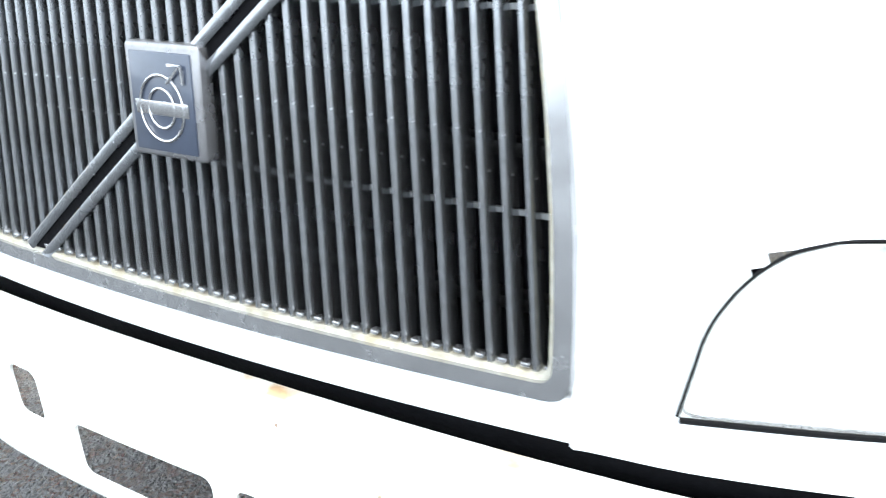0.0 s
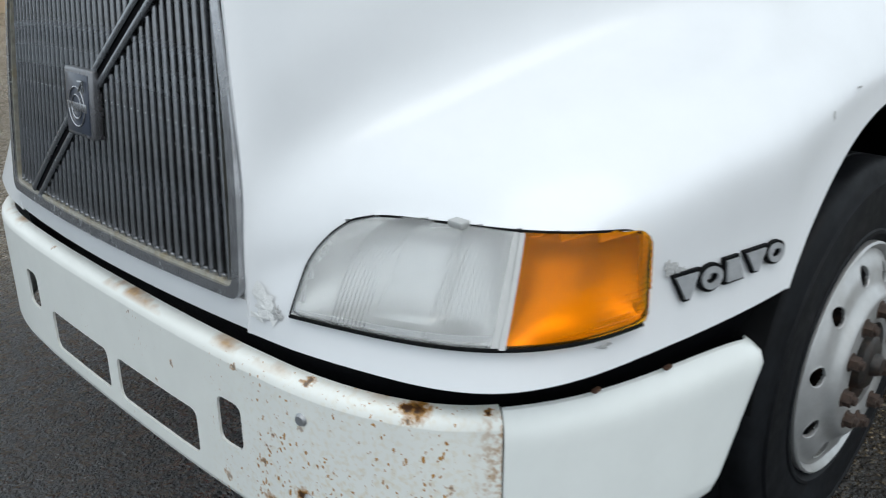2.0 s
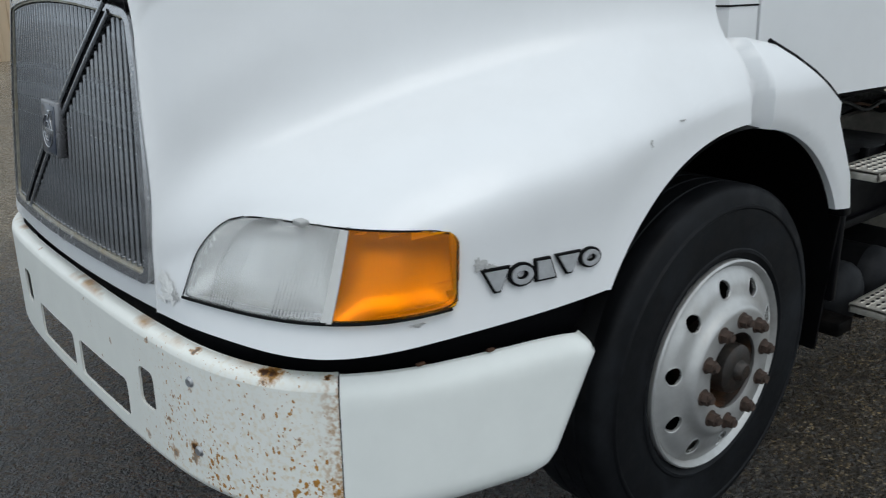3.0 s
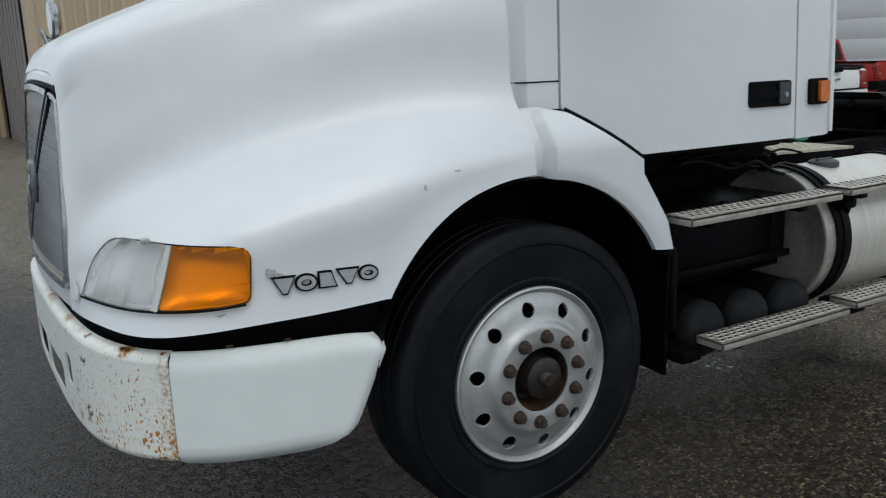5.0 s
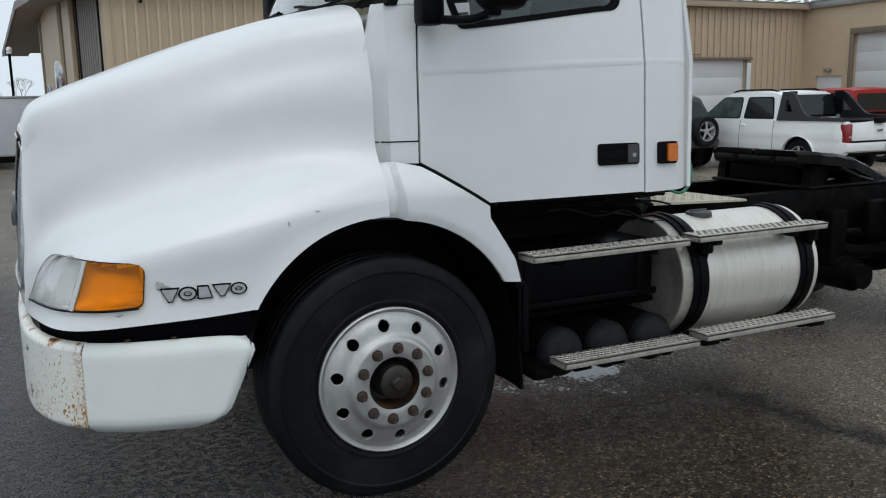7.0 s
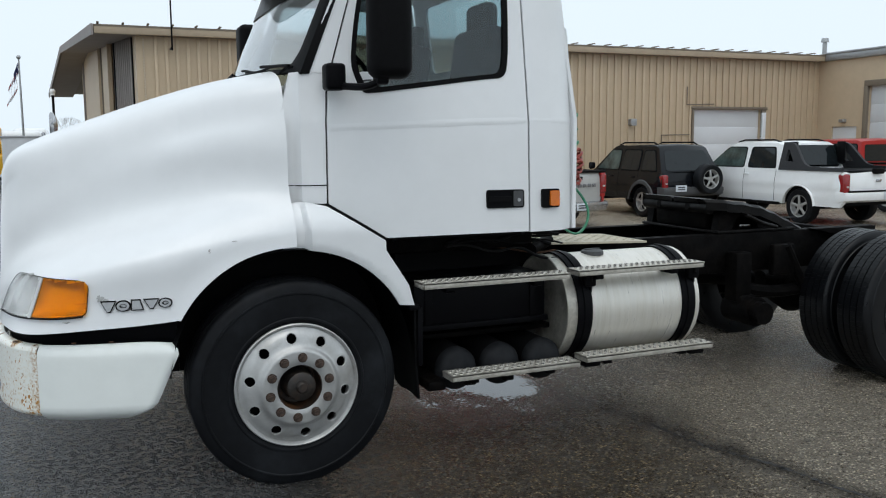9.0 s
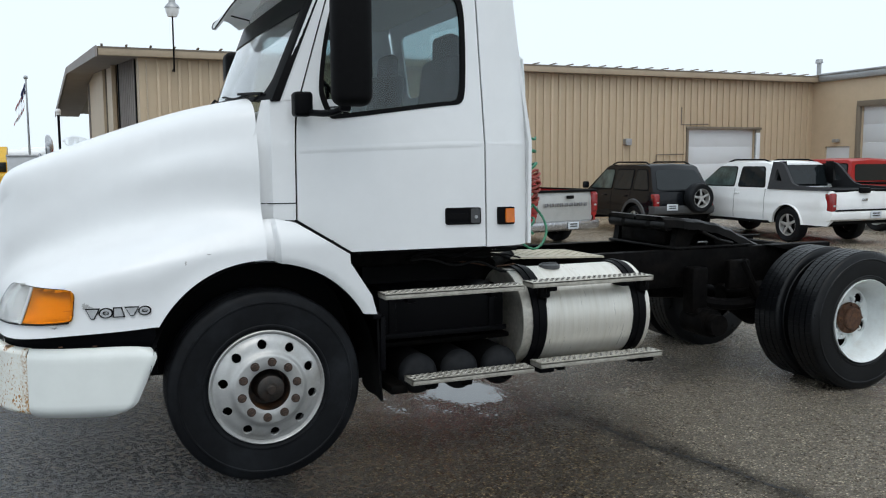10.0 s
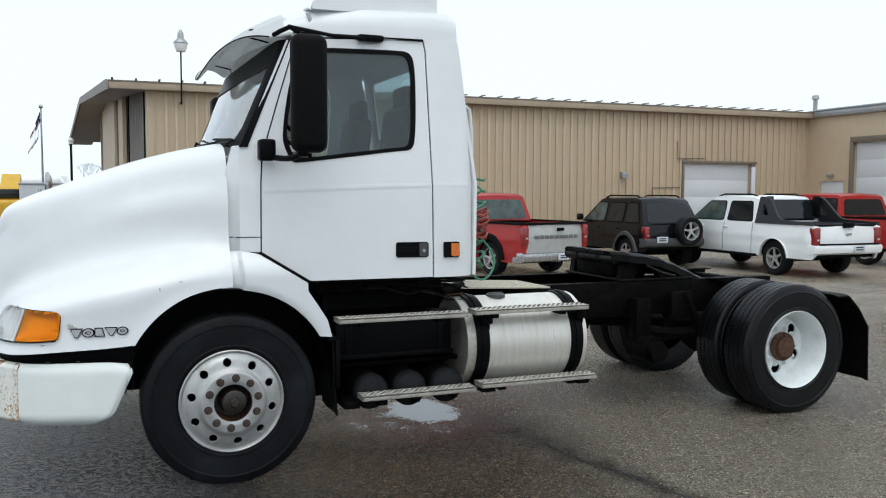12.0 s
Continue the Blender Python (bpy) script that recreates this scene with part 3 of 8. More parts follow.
def plate(bm, outer, place, holes=(), depth=0.02, cell=0.0):
    """Fills an outline (with holes) given in two coordinates, and sets each point in space by place(a, c, d); d runs through the depth."""
    loops = [outer, *holes]
    flat = bmesh.new()
    for lp in loops:
        vs = [flat.verts.new((a, c, 0)) for a, c in lp]
        for i in range(len(vs)):
            flat.edges.new((vs[i], vs[(i + 1) % len(vs)]))
    bmesh.ops.triangle_fill(flat, use_beauty=True, use_dissolve=False, edges=flat.edges[:], normal=(0, 0, 1))
    if cell:
        xs = [a for lp in loops for a, c in lp]
        zs = [c for lp in loops for a, c in lp]
        for lo, hi, no in ((min(xs), max(xs), (1, 0, 0)), (min(zs), max(zs), (0, 1, 0))):
            k = lo + cell
            while k < hi:
                bmesh.ops.bisect_plane(flat, geom=flat.verts[:] + flat.edges[:] + flat.faces[:], plane_co=(k, k, 0), plane_no=no)
                k += cell
    flat.verts.ensure_lookup_table()
    flat.verts.index_update()
    front = [bm.verts.new(place(v.co.x, v.co.y, 0.0)) for v in flat.verts]
    back = [bm.verts.new(place(v.co.x, v.co.y, depth)) for v in flat.verts]
    for f in flat.faces:
        ix = [v.index for v in f.verts]
        bm.faces.new([front[i] for i in ix])
        bm.faces.new([back[i] for i in reversed(ix)])
    for e in flat.edges:
        if len(e.link_faces) == 1:
            i, j = e.verts[0].index, e.verts[1].index
            bm.faces.new((front[i], front[j], back[j], back[i]))
    flat.free()
    return bm


def blob(cx, cz, rx, rz, n, seed, rough=0.35):
    """An uneven closed outline."""
    rnd = random.Random(seed)
    return [(cx + rx * math.cos(a) * k, cz + rz * math.sin(a) * k)
            for a, k in ((i * math.tau / n, 1 - rough + rough * 2 * rnd.random()) for i in range(n))]


# ---- ground ----
def ground_z(x, y):
    """Level under the truck, falling a little towards the building."""
    t = min(max((y - 3.0) / 7.0, 0.0), 1.0)
    return -0.20 * t * t * (3 - 2 * t)


def build_ground():
    bm = bmesh.new()
    near = [-8 + 0.5 * i for i in range(85)]
    xs = [-900, -300, -120, -60, -35, -20, -12, *near, 38, 45, 60, 100, 200, 400, 900]
    ys = [-900, -300, -100, -50, -25, -14, *near, 38, 50, 80, 140, 300, 700, 1500]
    sheet(bm, [[(x, y, ground_z(x, y)) for y in ys] for x in xs])
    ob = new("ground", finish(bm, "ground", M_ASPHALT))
    tagged(ob, "wet dark asphalt lot with exposed stones, damp patches and painted truck shade", "ground", kind="structure")
    return ob


build_ground()


def ground_crack(pts, width, seed):
    bm = bmesh.new()
    rnd = random.Random(seed)
    n = 150
    line = smooth_line(pts, n)
    rows = []
    for i, (x, y) in enumerate(line):
        w = width * (0.15 + 1.2 * rnd.random() ** 2) * min(1, i / 8, (n - 1 - i) / 8)
        jx, jy = rnd.uniform(-0.016, 0.016), rnd.uniform(-0.016, 0.016)
        z = ground_z(x, y) + 0.0025
        rows.append([(x + jx - w, y + jy - w * 0.6, z), (x + jx + w, y + jy + w * 0.6, z)])
    sheet(bm, rows)
    ob = new("ground_crack", finish(bm, "ground_crack", mat("damp_tar", (0.02, 0.019, 0.019), 0.5, grain=0.5, grain_scale=70, bump=0.6, bump_scale=90), 0))
    tagged(ob, "dark damp crack running across the asphalt", "crack", kind="structure")


ground_crack([(2.06, 0.15), (2.10, -0.30), (2.24, -0.75), (2.32, -1.15), (2.46, -1.6), (2.58, -2.1)], 0.014, 4)

# ---- the truck ----
MID = 1.19
truck = thing("semi_truck", (0, 0, 0), "white day-cab semi truck with a long sloping hood, parked", "truck")

# outer plan line of the hood's lower edge, from the grille round the corner to the wheel arch
PLAN = [(-1.301, 0.676), (-1.272, 0.573), (-1.226, 0.40), (-1.145, 0.222), (-1.045, 0.148), (-0.915, 0.103), (-0.72, 0.060),
        (-0.53, 0.028), (-0.30, 0.014), (-0.035, 0.008)]
_len = np.concatenate([[0], np.cumsum([math.dist(a, b) for a, b in zip(PLAN, PLAN[1:])])])
_len = _len / _len[-1]
plan_x = spline(_len, [p[0] for p in PLAN])
plan_y = spline(_len, [p[1] for p in PLAN])
side_lean = spline([0, 0.06, 0.16, 0.3, 0.42, 0.55, 0.75, 1.0], [0.06, 0.27, 0.36, 0.33, 0.17, 0.11, 0.10, 0.10])


def plan_normal(a):
    e = 0.01
    dx, dy = plan_x(min(1, a + e)) - plan_x(max(0, a - e)), plan_y(min(1, a + e)) - plan_y(max(0, a - e))
    k = math.hypot(dx, dy)
    return dy / k, -dx / k


def side_point(a, z, out=0.0):
    """A point of the fender's side at a along the plan line and height z; out: metres proud of it."""
    nx, ny = plan_normal(a)
    d = out - side_lean(a) * (z - 0.87)
    return (plan_x(a) + nx * d, plan_y(a) + ny * d, z)


LIP = spline([-1.31, -1.2, -1.1, -1.0, -0.9, -0.8, -0.7, -0.6, -0.53], [0.805, 0.806, 0.812, 0.819, 0.825, 0.830, 0.836, 0.844, 0.850])


def lip_z(x):
    if x > -0.536:
        return 0.56 + math.sqrt(max(0.0, 0.59 ** 2 - (x + 0.02) ** 2))
    return LIP(x)


crest_z = spline([0, 0.05, 0.12, 0.3, 0.45, 0.60, 0.75, 0.9, 1.0], [0.97, 1.02, 1.06, 1.085, 1.13, 1.185, 1.225, 1.262, 1.275])
valley_z = spline([-1.29, -1.22, -1.16, -1.08, -1.0, -0.84, -0.56, -0.127, 0.0], [1.03, 1.07, 1.11, 1.153, 1.185, 1.25, 1.33, 1.385, 1.375])
hood_y = spline([-1.29, -1.1, -0.7, -0.3, 0.0], [0.674, 0.587, 0.44, 0.275, 0.160])
hood_top = spline([-1.285, -1.268, -1.24, -1.18, -0.95, -0.63, -0.30, 0.0], [1.505, 1.547, 1.582, 1.616, 1.706, 1.820, 1.918, 1.975])


def hood_section(a):
    """The hood's cross-section at a: from its lower lip over the fender and up to the middle."""
    zl, zc = lip_z(plan_x(a)), crest_z(a)
    xh = -1.285 + 1.28 * a
    yh = hood_y(xh)
    zv, zt = valley_z(xh), hood_top(xh)
    r = 0.045 + 0.13 * min(1, a * 1.6)
    grow = min(1.0, a / 0.16)
    zc = max(zc, zl + 0.05)
    p0 = np.array(side_point(a, zl))
    p1 = np.array(side_point(a, 0.5 * zl + 0.5 * (zc - 0.05)))
    p2 = np.array(side_point(a, zc - 0.05))
    H = np.array((xh, yh, zv))
    p3 = p2 + (H - p2) * (0.10 + 0.06 * grow)
    p3[2] = zc + 0.004
    # the fender runs on past the hood's rear edge
    tail = 0.032 * (max(0.0, a - 0.84) / 0.16) ** 2
    for p in (p0, p1, p2, p3):
        p[0] += tail
    p4 = p2 + (H - p2) * 0.5
    p4[2] = zc + 0.45 * (zv - zc) + 0.006 * grow
    lean = 0.015 + 0.075 * min(1.0, a * 1.4) + 0.14 * max(0.0, 1 - a / 0.14) ** 2
    up = lambda f: np.array((xh + 0.055 * (1 - a) * f * (zt - zv), yh + lean * f * (zt - zv), zv + f * (zt - zv)))
    q1 = up(0.18)
    q2 = up(0.55)
    q3 = up(1.0)
    q3[2] = zt - 1.15 * r
    q4 = np.array((q3[0], q3[1] + 0.33 * r, zt - 0.36 * r))
    q5 = np.array((q3[0], q3[1] + 1.15 * r, zt))
    q6 = np.array((q3[0], 0.5 * (q3[1] + r + MID), zt + 0.018))
    q7 = np.array((q3[0], MID, zt + 0.026))
    line = smooth_line([p0, p1, p2, p3, p4, H, q1, q2, q3, q4, q5, q6, q7], 96)
    # soften the valley between fender and hood side
    pts = np.array(line)
    for _ in range(26):
        soft_ = 0.25 * pts[:-2] + 0.5 * pts[1:-1] + 0.25 * pts[2:]
        hold = np.clip((pts[1:-1, 2] - zc + 0.055) / 0.03, 0, 1) * np.clip((zv + 0.22 - pts[1:-1, 2]) / 0.08, 0, 1)
        pts[1:-1] += (soft_ - pts[1:-1]) * hold[:, None]
    line = [tuple(p) for p in pts]
    w = max(0.0, 1 - a / 0.07) ** 2
    if w:
        # the front edge follows the grille's side
        rim_y = lambda z: 0.674 + 0.07 * (max(0.0, min(z, 1.47) - 0.867) / 0.6) ** 2
        fade = lambda z: min(1.0, max(0.0, (zt - 0.6 * r - z) / 0.09))
        line = [(x, y + (rim_y(z) - y) * w * fade(z) ** 2 if y < MID - 0.2 else y, z) for x, y, z in line]
    return line


# headlamp outline on the fender's side: left, right of the clear lens, end of the amber lens
HL_A0, HL_A1, HL_B0, HL_B1 = 0.066, 0.092, 0.295, 0.316
IN_B0, IN_B1 = 0.452, 0.460
HL_ZB = spline([0.05, 0.17, 0.30, 0.38, 0.465], [0.868, 0.872, 0.880, 0.882, 0.892])
HL_ZT = spline([0.09, 0.17, 0.30, 0.38, 0.472], [1.038, 1.050, 1.052, 1.046, 1.038])


def end_round(v):
    """How far the amber lens's end is rounded off at height v."""
    t, q = max(0.0, (v - 0.80) / 0.20), max(0.0, (0.10 - v) / 0.10)
    return 0.020 * (1 - math.sqrt(max(0.0, 1 - t * t))) + 0.008 * (1 - math.sqrt(max(0.0, 1 - q * q)))


def lamp_grid(lo, hi, out, nu=22, nv=12, round_corner=False):
    """Rows of points over a lens between two slanting edges (bottom a, top a)."""
    rows = []
    for j in range(nv + 1):
        v = j / nv
        row = []
        for i in range(nu + 1):
            u = i / nu
            left = lo[0] + (lo[1] - lo[0]) * v
            if round_corner:
                left += 0.058 * (1 - math.sqrt(max(0.0, 1 - max(0.0, (v - 0.42) / 0.58) ** 2)))
            right = hi[0] + (hi[1] - hi[0]) * v - (end_round(v) if hi[0] == IN_B0 else 0.0)
            a = left + (right - left) * u
            zb, zt = HL_ZB(a), HL_ZT(a)
            row.append(side_point(a, zb + (zt - zb) * v, out(u, v)))
        rows.append(row)
    return rows


def in_lamp(a, z):
    if z < HL_ZB(a) + 0.007 or z > HL_ZT(a) - 0.007:
        return False
    v = (z - HL_ZB(a)) / (HL_ZT(a) - HL_ZB(a))
    a -= 0.004 if a < 0.25 else -0.006
    left = HL_A0 + (HL_A1 - HL_A0) * v + 0.058 * (1 - math.sqrt(max(0.0, 1 - max(0.0, (v - 0.42) / 0.58) ** 2)))
    return left < a < IN_B0 + (IN_B1 - IN_B0) * v - end_round(v)


def build_hood():
    bm = bmesh.new()
    n = 150
    A = [(i / n) ** 1.15 for i in range(n + 1)]
    rows = [hood_section(a) for a in A]
    rows = [row + [(p[0], 2 * MID - p[1], p[2]) for p in reversed(row[:-1])] for row in rows]
    near = len(rows[0]) // 2

    def skip(i, j):
        if j > near * 0.75:
            return False
        c = [(rows[i][j][k] + rows[i + 1][j + 1][k]) / 2 for k in range(3)]
        return in_lamp((A[i] + A[i + 1]) / 2, c[2]) and c[2] < 1.06
    sheet(bm, rows, skip)
    thicken(bm, 0.008)
    hood = part("hood", bm, M_WHITE, truck, "white hood with flared fenders", 40)
    # strip under the grille
    bm = bmesh.new()
    rows = []
    for i in range(25):
        y = 0.672 + (1.708 - 0.672) * i / 24
        bow = 0.028 * (1 - ((y - MID) / 0.54) ** 2)
        rows.append([(-1.292 - bow + 0.02, y, 0.806), (-1.300 - bow, y, 0.811), (-1.301 - bow, y, 0.835), (-1.297 - bow, y, 0.866), (-1.27 - bow, y, 0.872)])
    sheet(bm, rows)
    thicken(bm, 0.006)
    part("hood_strip", bm, M_WHITE, hood)
    return hood


hood = build_hood()


def build_headlamp():
    bm = bmesh.new()
    g = lamp_grid((HL_A0, HL_A1), (IN_B0, IN_B1), lambda u, v: 0.006, 60, 28, True)
    loop = g[0] + [r[-1] for r in g[1:]] + list(reversed(g[-1][:-1])) + [r[0] for r in reversed(g[1:-1])]
    # ease the corners of the gasket's run
    for _ in range(4):
        n = len(loop)
        loop = [tuple((loop[i - 1][k] + 2 * loop[i][k] + loop[(i + 1) % n][k]) / 4 for k in range(3)) for i in range(n)]
    sweep(bm, loop, 0.0022, 8, closed=True)
    sweep(bm, [side_point(a, HL_ZB(a) - 0.002, 0.013) for a in np.linspace(HL_A0, IN_B0 - 0.008, 40)], 0.0036, 8)
    sweep(bm, [r[0] for r in lamp_grid((HL_A0 - 0.001, HL_A1 - 0.001), (IN_B0, IN_B1), lambda u, v: 0.010, 4, 26, True)], 0.0024, 8)
    lamp = part("headlamp", bm, M_SEAL, truck, "headlamp unit in a black gasket")
    # clear lens, ribbed
    rib = lambda u, v: 0.012 + 0.010 * math.sin(math.pi * u) * math.sin(math.pi * v) + (0.0007 * math.sin(u * 290) if 0.20 < u < 0.40 or 0.66 < u < 0.92 else 0.0)
    bm = bmesh.new()
    sheet(bm, lamp_grid((HL_A0, HL_A1), (HL_B0, HL_B1), rib, 480, 20, True))
    thicken(bm, 0.004)
    part("lens", bm, M_LENS, lamp, "clear ribbed headlamp lens, slightly hazed")
    amber = lambda u, v: 0.012 + 0.008 * math.sin(math.pi * u) * math.sin(math.pi * v) + 0.0007 * math.sin(v * 90) * (u > 0.55) + 0.003 * (u > 0.80 and v > 0.34)
    bm = bmesh.new()
    sheet(bm, lamp_grid((HL_B0 + 0.006, HL_B1 + 0.006), (IN_B0, IN_B1), amber, 48, 80))
    thicken(bm, 0.004)
    part("indicator_lens", bm, M_AMBLENS, lamp, "amber indicator lens wrapping the corner")
    # bowls behind
    bowl = lambda d: (lambda u, v: 0.004 - d * (1 - abs(2 * u - 1) ** 4) * (1 - abs(2 * v - 1) ** 4))
    bm = bmesh.new()
    inside = lambda u, v: 0.06 < u < 0.94 and 0.08 < v < 0.92
    facet = lambda u, v: bowl(0.060)(u, v) + inside(u, v) * (0.008 * (0.36 < u < 0.66) - 0.008 * (u > 0.70))
    sheet(bm, lamp_grid((HL_A0, HL_A1), (HL_B0, HL_B1), facet, 64, 30, True))
    part("reflector", bm, M_REFLECT, lamp, "silvered reflector bowl")
    bm = bmesh.new()
    sheet(bm, lamp_grid((HL_B0 + 0.006, HL_B1 + 0.006), (IN_B0, IN_B1), lambda u, v: bowl(0.040)(u, v) - 0.012 * max(0.0, (u - 0.55) / 0.45) * math.sin(math.pi * v), 44, 30))
    part("indicator_reflector", bm, M_REFLECT, lamp)
    bm = bmesh.new()
    g = lamp_grid((HL_A0, HL_A1), (HL_B0, HL_B1), rib, 60, 14, True)
    sheet(bm, [[tuple(np.array(p) + np.array((-0.0012, -0.0012, 0))) for p in r[58:]] for r in g])
    thicken(bm, 0.003)
    part("lens_border", bm, M_BORDER, lamp, "grey moulded lens border")
    bm = bmesh.new()
    g = lamp_grid((HL_B0, HL_B1), (HL_B0 + 0.006, HL_B1 + 0.006), lambda u, v: 0.017, 2, 14)
    sheet(bm, g)
    thicken(bm, 0.008)
    part("divider", bm, M_BORDER, lamp)
    # moulded clip over the lens
    bm = bmesh.new()
    c = side_point(0.245, 1.056, 0.010)
    box(bm, c, (0.022, 0.03, 0.012), 0.003)
    part("clip", bm, M_CARGREY, lamp)


build_headlamp()


def chip(a, z, ra, rz, seed, material, out, n=18):
    """A flake of lifted or missing paint lying on the fender."""
    bm = bmesh.new()
    vs = [bm.verts.new(side_point(p, q, out)) for p, q in blob(a, z, ra, rz, n, seed, 0.55)]
    c = bm.verts.new(side_point(a, z, out + 0.001))
    for i in range(n):
        bm.faces.new((vs[i], vs[(i + 1) % n], c))
    part("paint_chip", bm, material, hood, smooth=0)


chip(0.028, 0.872, 0.016, 0.030, 4, M_FLAKE, 0.0022)
chip(0.030, 0.862, 0.010, 0.016, 9, M_FLAKE, 0.0030)
chip(0.020, 0.845, 0.010, 0.010, 5, M_FLAKE, 0.0026)
chip(0.044, 0.858, 0.006, 0.012, 15, M_PRIMER, 0.0030)
chip(0.488, 0.962, 0.008, 0.014, 6, M_PRIMER, 0.0035)
chip(0.500, 0.955, 0.010, 0.006, 7, M_PRIMER, 0.0035)
chip(0.775, 1.150, 0.004, 0.010, 11, M_PRIMER, 0.003)
chip(0.845, 1.190, 0.006, 0.003, 12, M_PRIMER, 0.003)
chip(0.40, 0.862, 0.010, 0.004, 13, M_PRIMER, 0.003)


def build_nameplate():
    """Row of five raised silver shapes with a dark outline."""
    rows = (0.491, 0.529, 0.566, 0.601, 0.639, 0.673)
    shapes = [((0, 1), (1, 1), (0.62, 0), (0.40, 0)), 'o', ((0.08, 1), (0.72, 1), (0.95, 0), (0.08, 0)), ((0, 1), (1, 1), (0.62, 0), (0.40, 0)), 'o']
    back = bmesh.new()
    faces = []
    for i, sh in enumerate(shapes):
        a0, a1 = rows[i], rows[i + 1] - 0.003
        zb, zt = 0.903 + 0.003 * i, 0.946 + 0.0015 * i
        pts = [(0.5 + 0.5 * math.cos(k * math.tau / 20), 0.5 + 0.5 * math.sin(k * math.tau / 20)) for k in range(20)] if sh == 'o' else sh
        for grow, lo, hi, m, nm in ((0.10, 0.001, 0.007, M_SEAL, "backing"), (-0.03, 0.007, 0.011, M_NAME, "badge_shape")):
            bm = back if nm == "backing" else bmesh.new()
            P = [(0.5 + (u - 0.5) * (1 + 2 * grow), 0.5 + (v - 0.5) * (1 + 2 * grow)) for u, v in pts]
            holes = []
            if sh == 'o':
                k = 0.42 - grow
                holes = [[(0.5 + (u - 0.5) * k * 1.2, 0.5 + (v - 0.5) * k) for u, v in pts]]
            plate(bm, P, lambda u, v, d, a0=a0, a1=a1, zb=zb, zt=zt, hi=hi: side_point(a0 + (a1 - a0) * u, zb + (zt - zb) * v, hi - d), holes, hi - lo)
            if nm != "backing":
                faces.append(bm)
    plate_ = part("nameplate", back, M_SEAL, truck, "raised silver nameplate shapes edged in black", 0)
    for bm in faces:
        part("badge_shape", bm, M_NAME, plate_, smooth=0)


build_nameplate()


# ---- grille ----
def grille_x(z, y):
    bow = 0.028 * (1 - ((y - MID) / 0.54) ** 2)
    return -1.300 + 0.055 * (z - 0.86) / 0.64 - bow


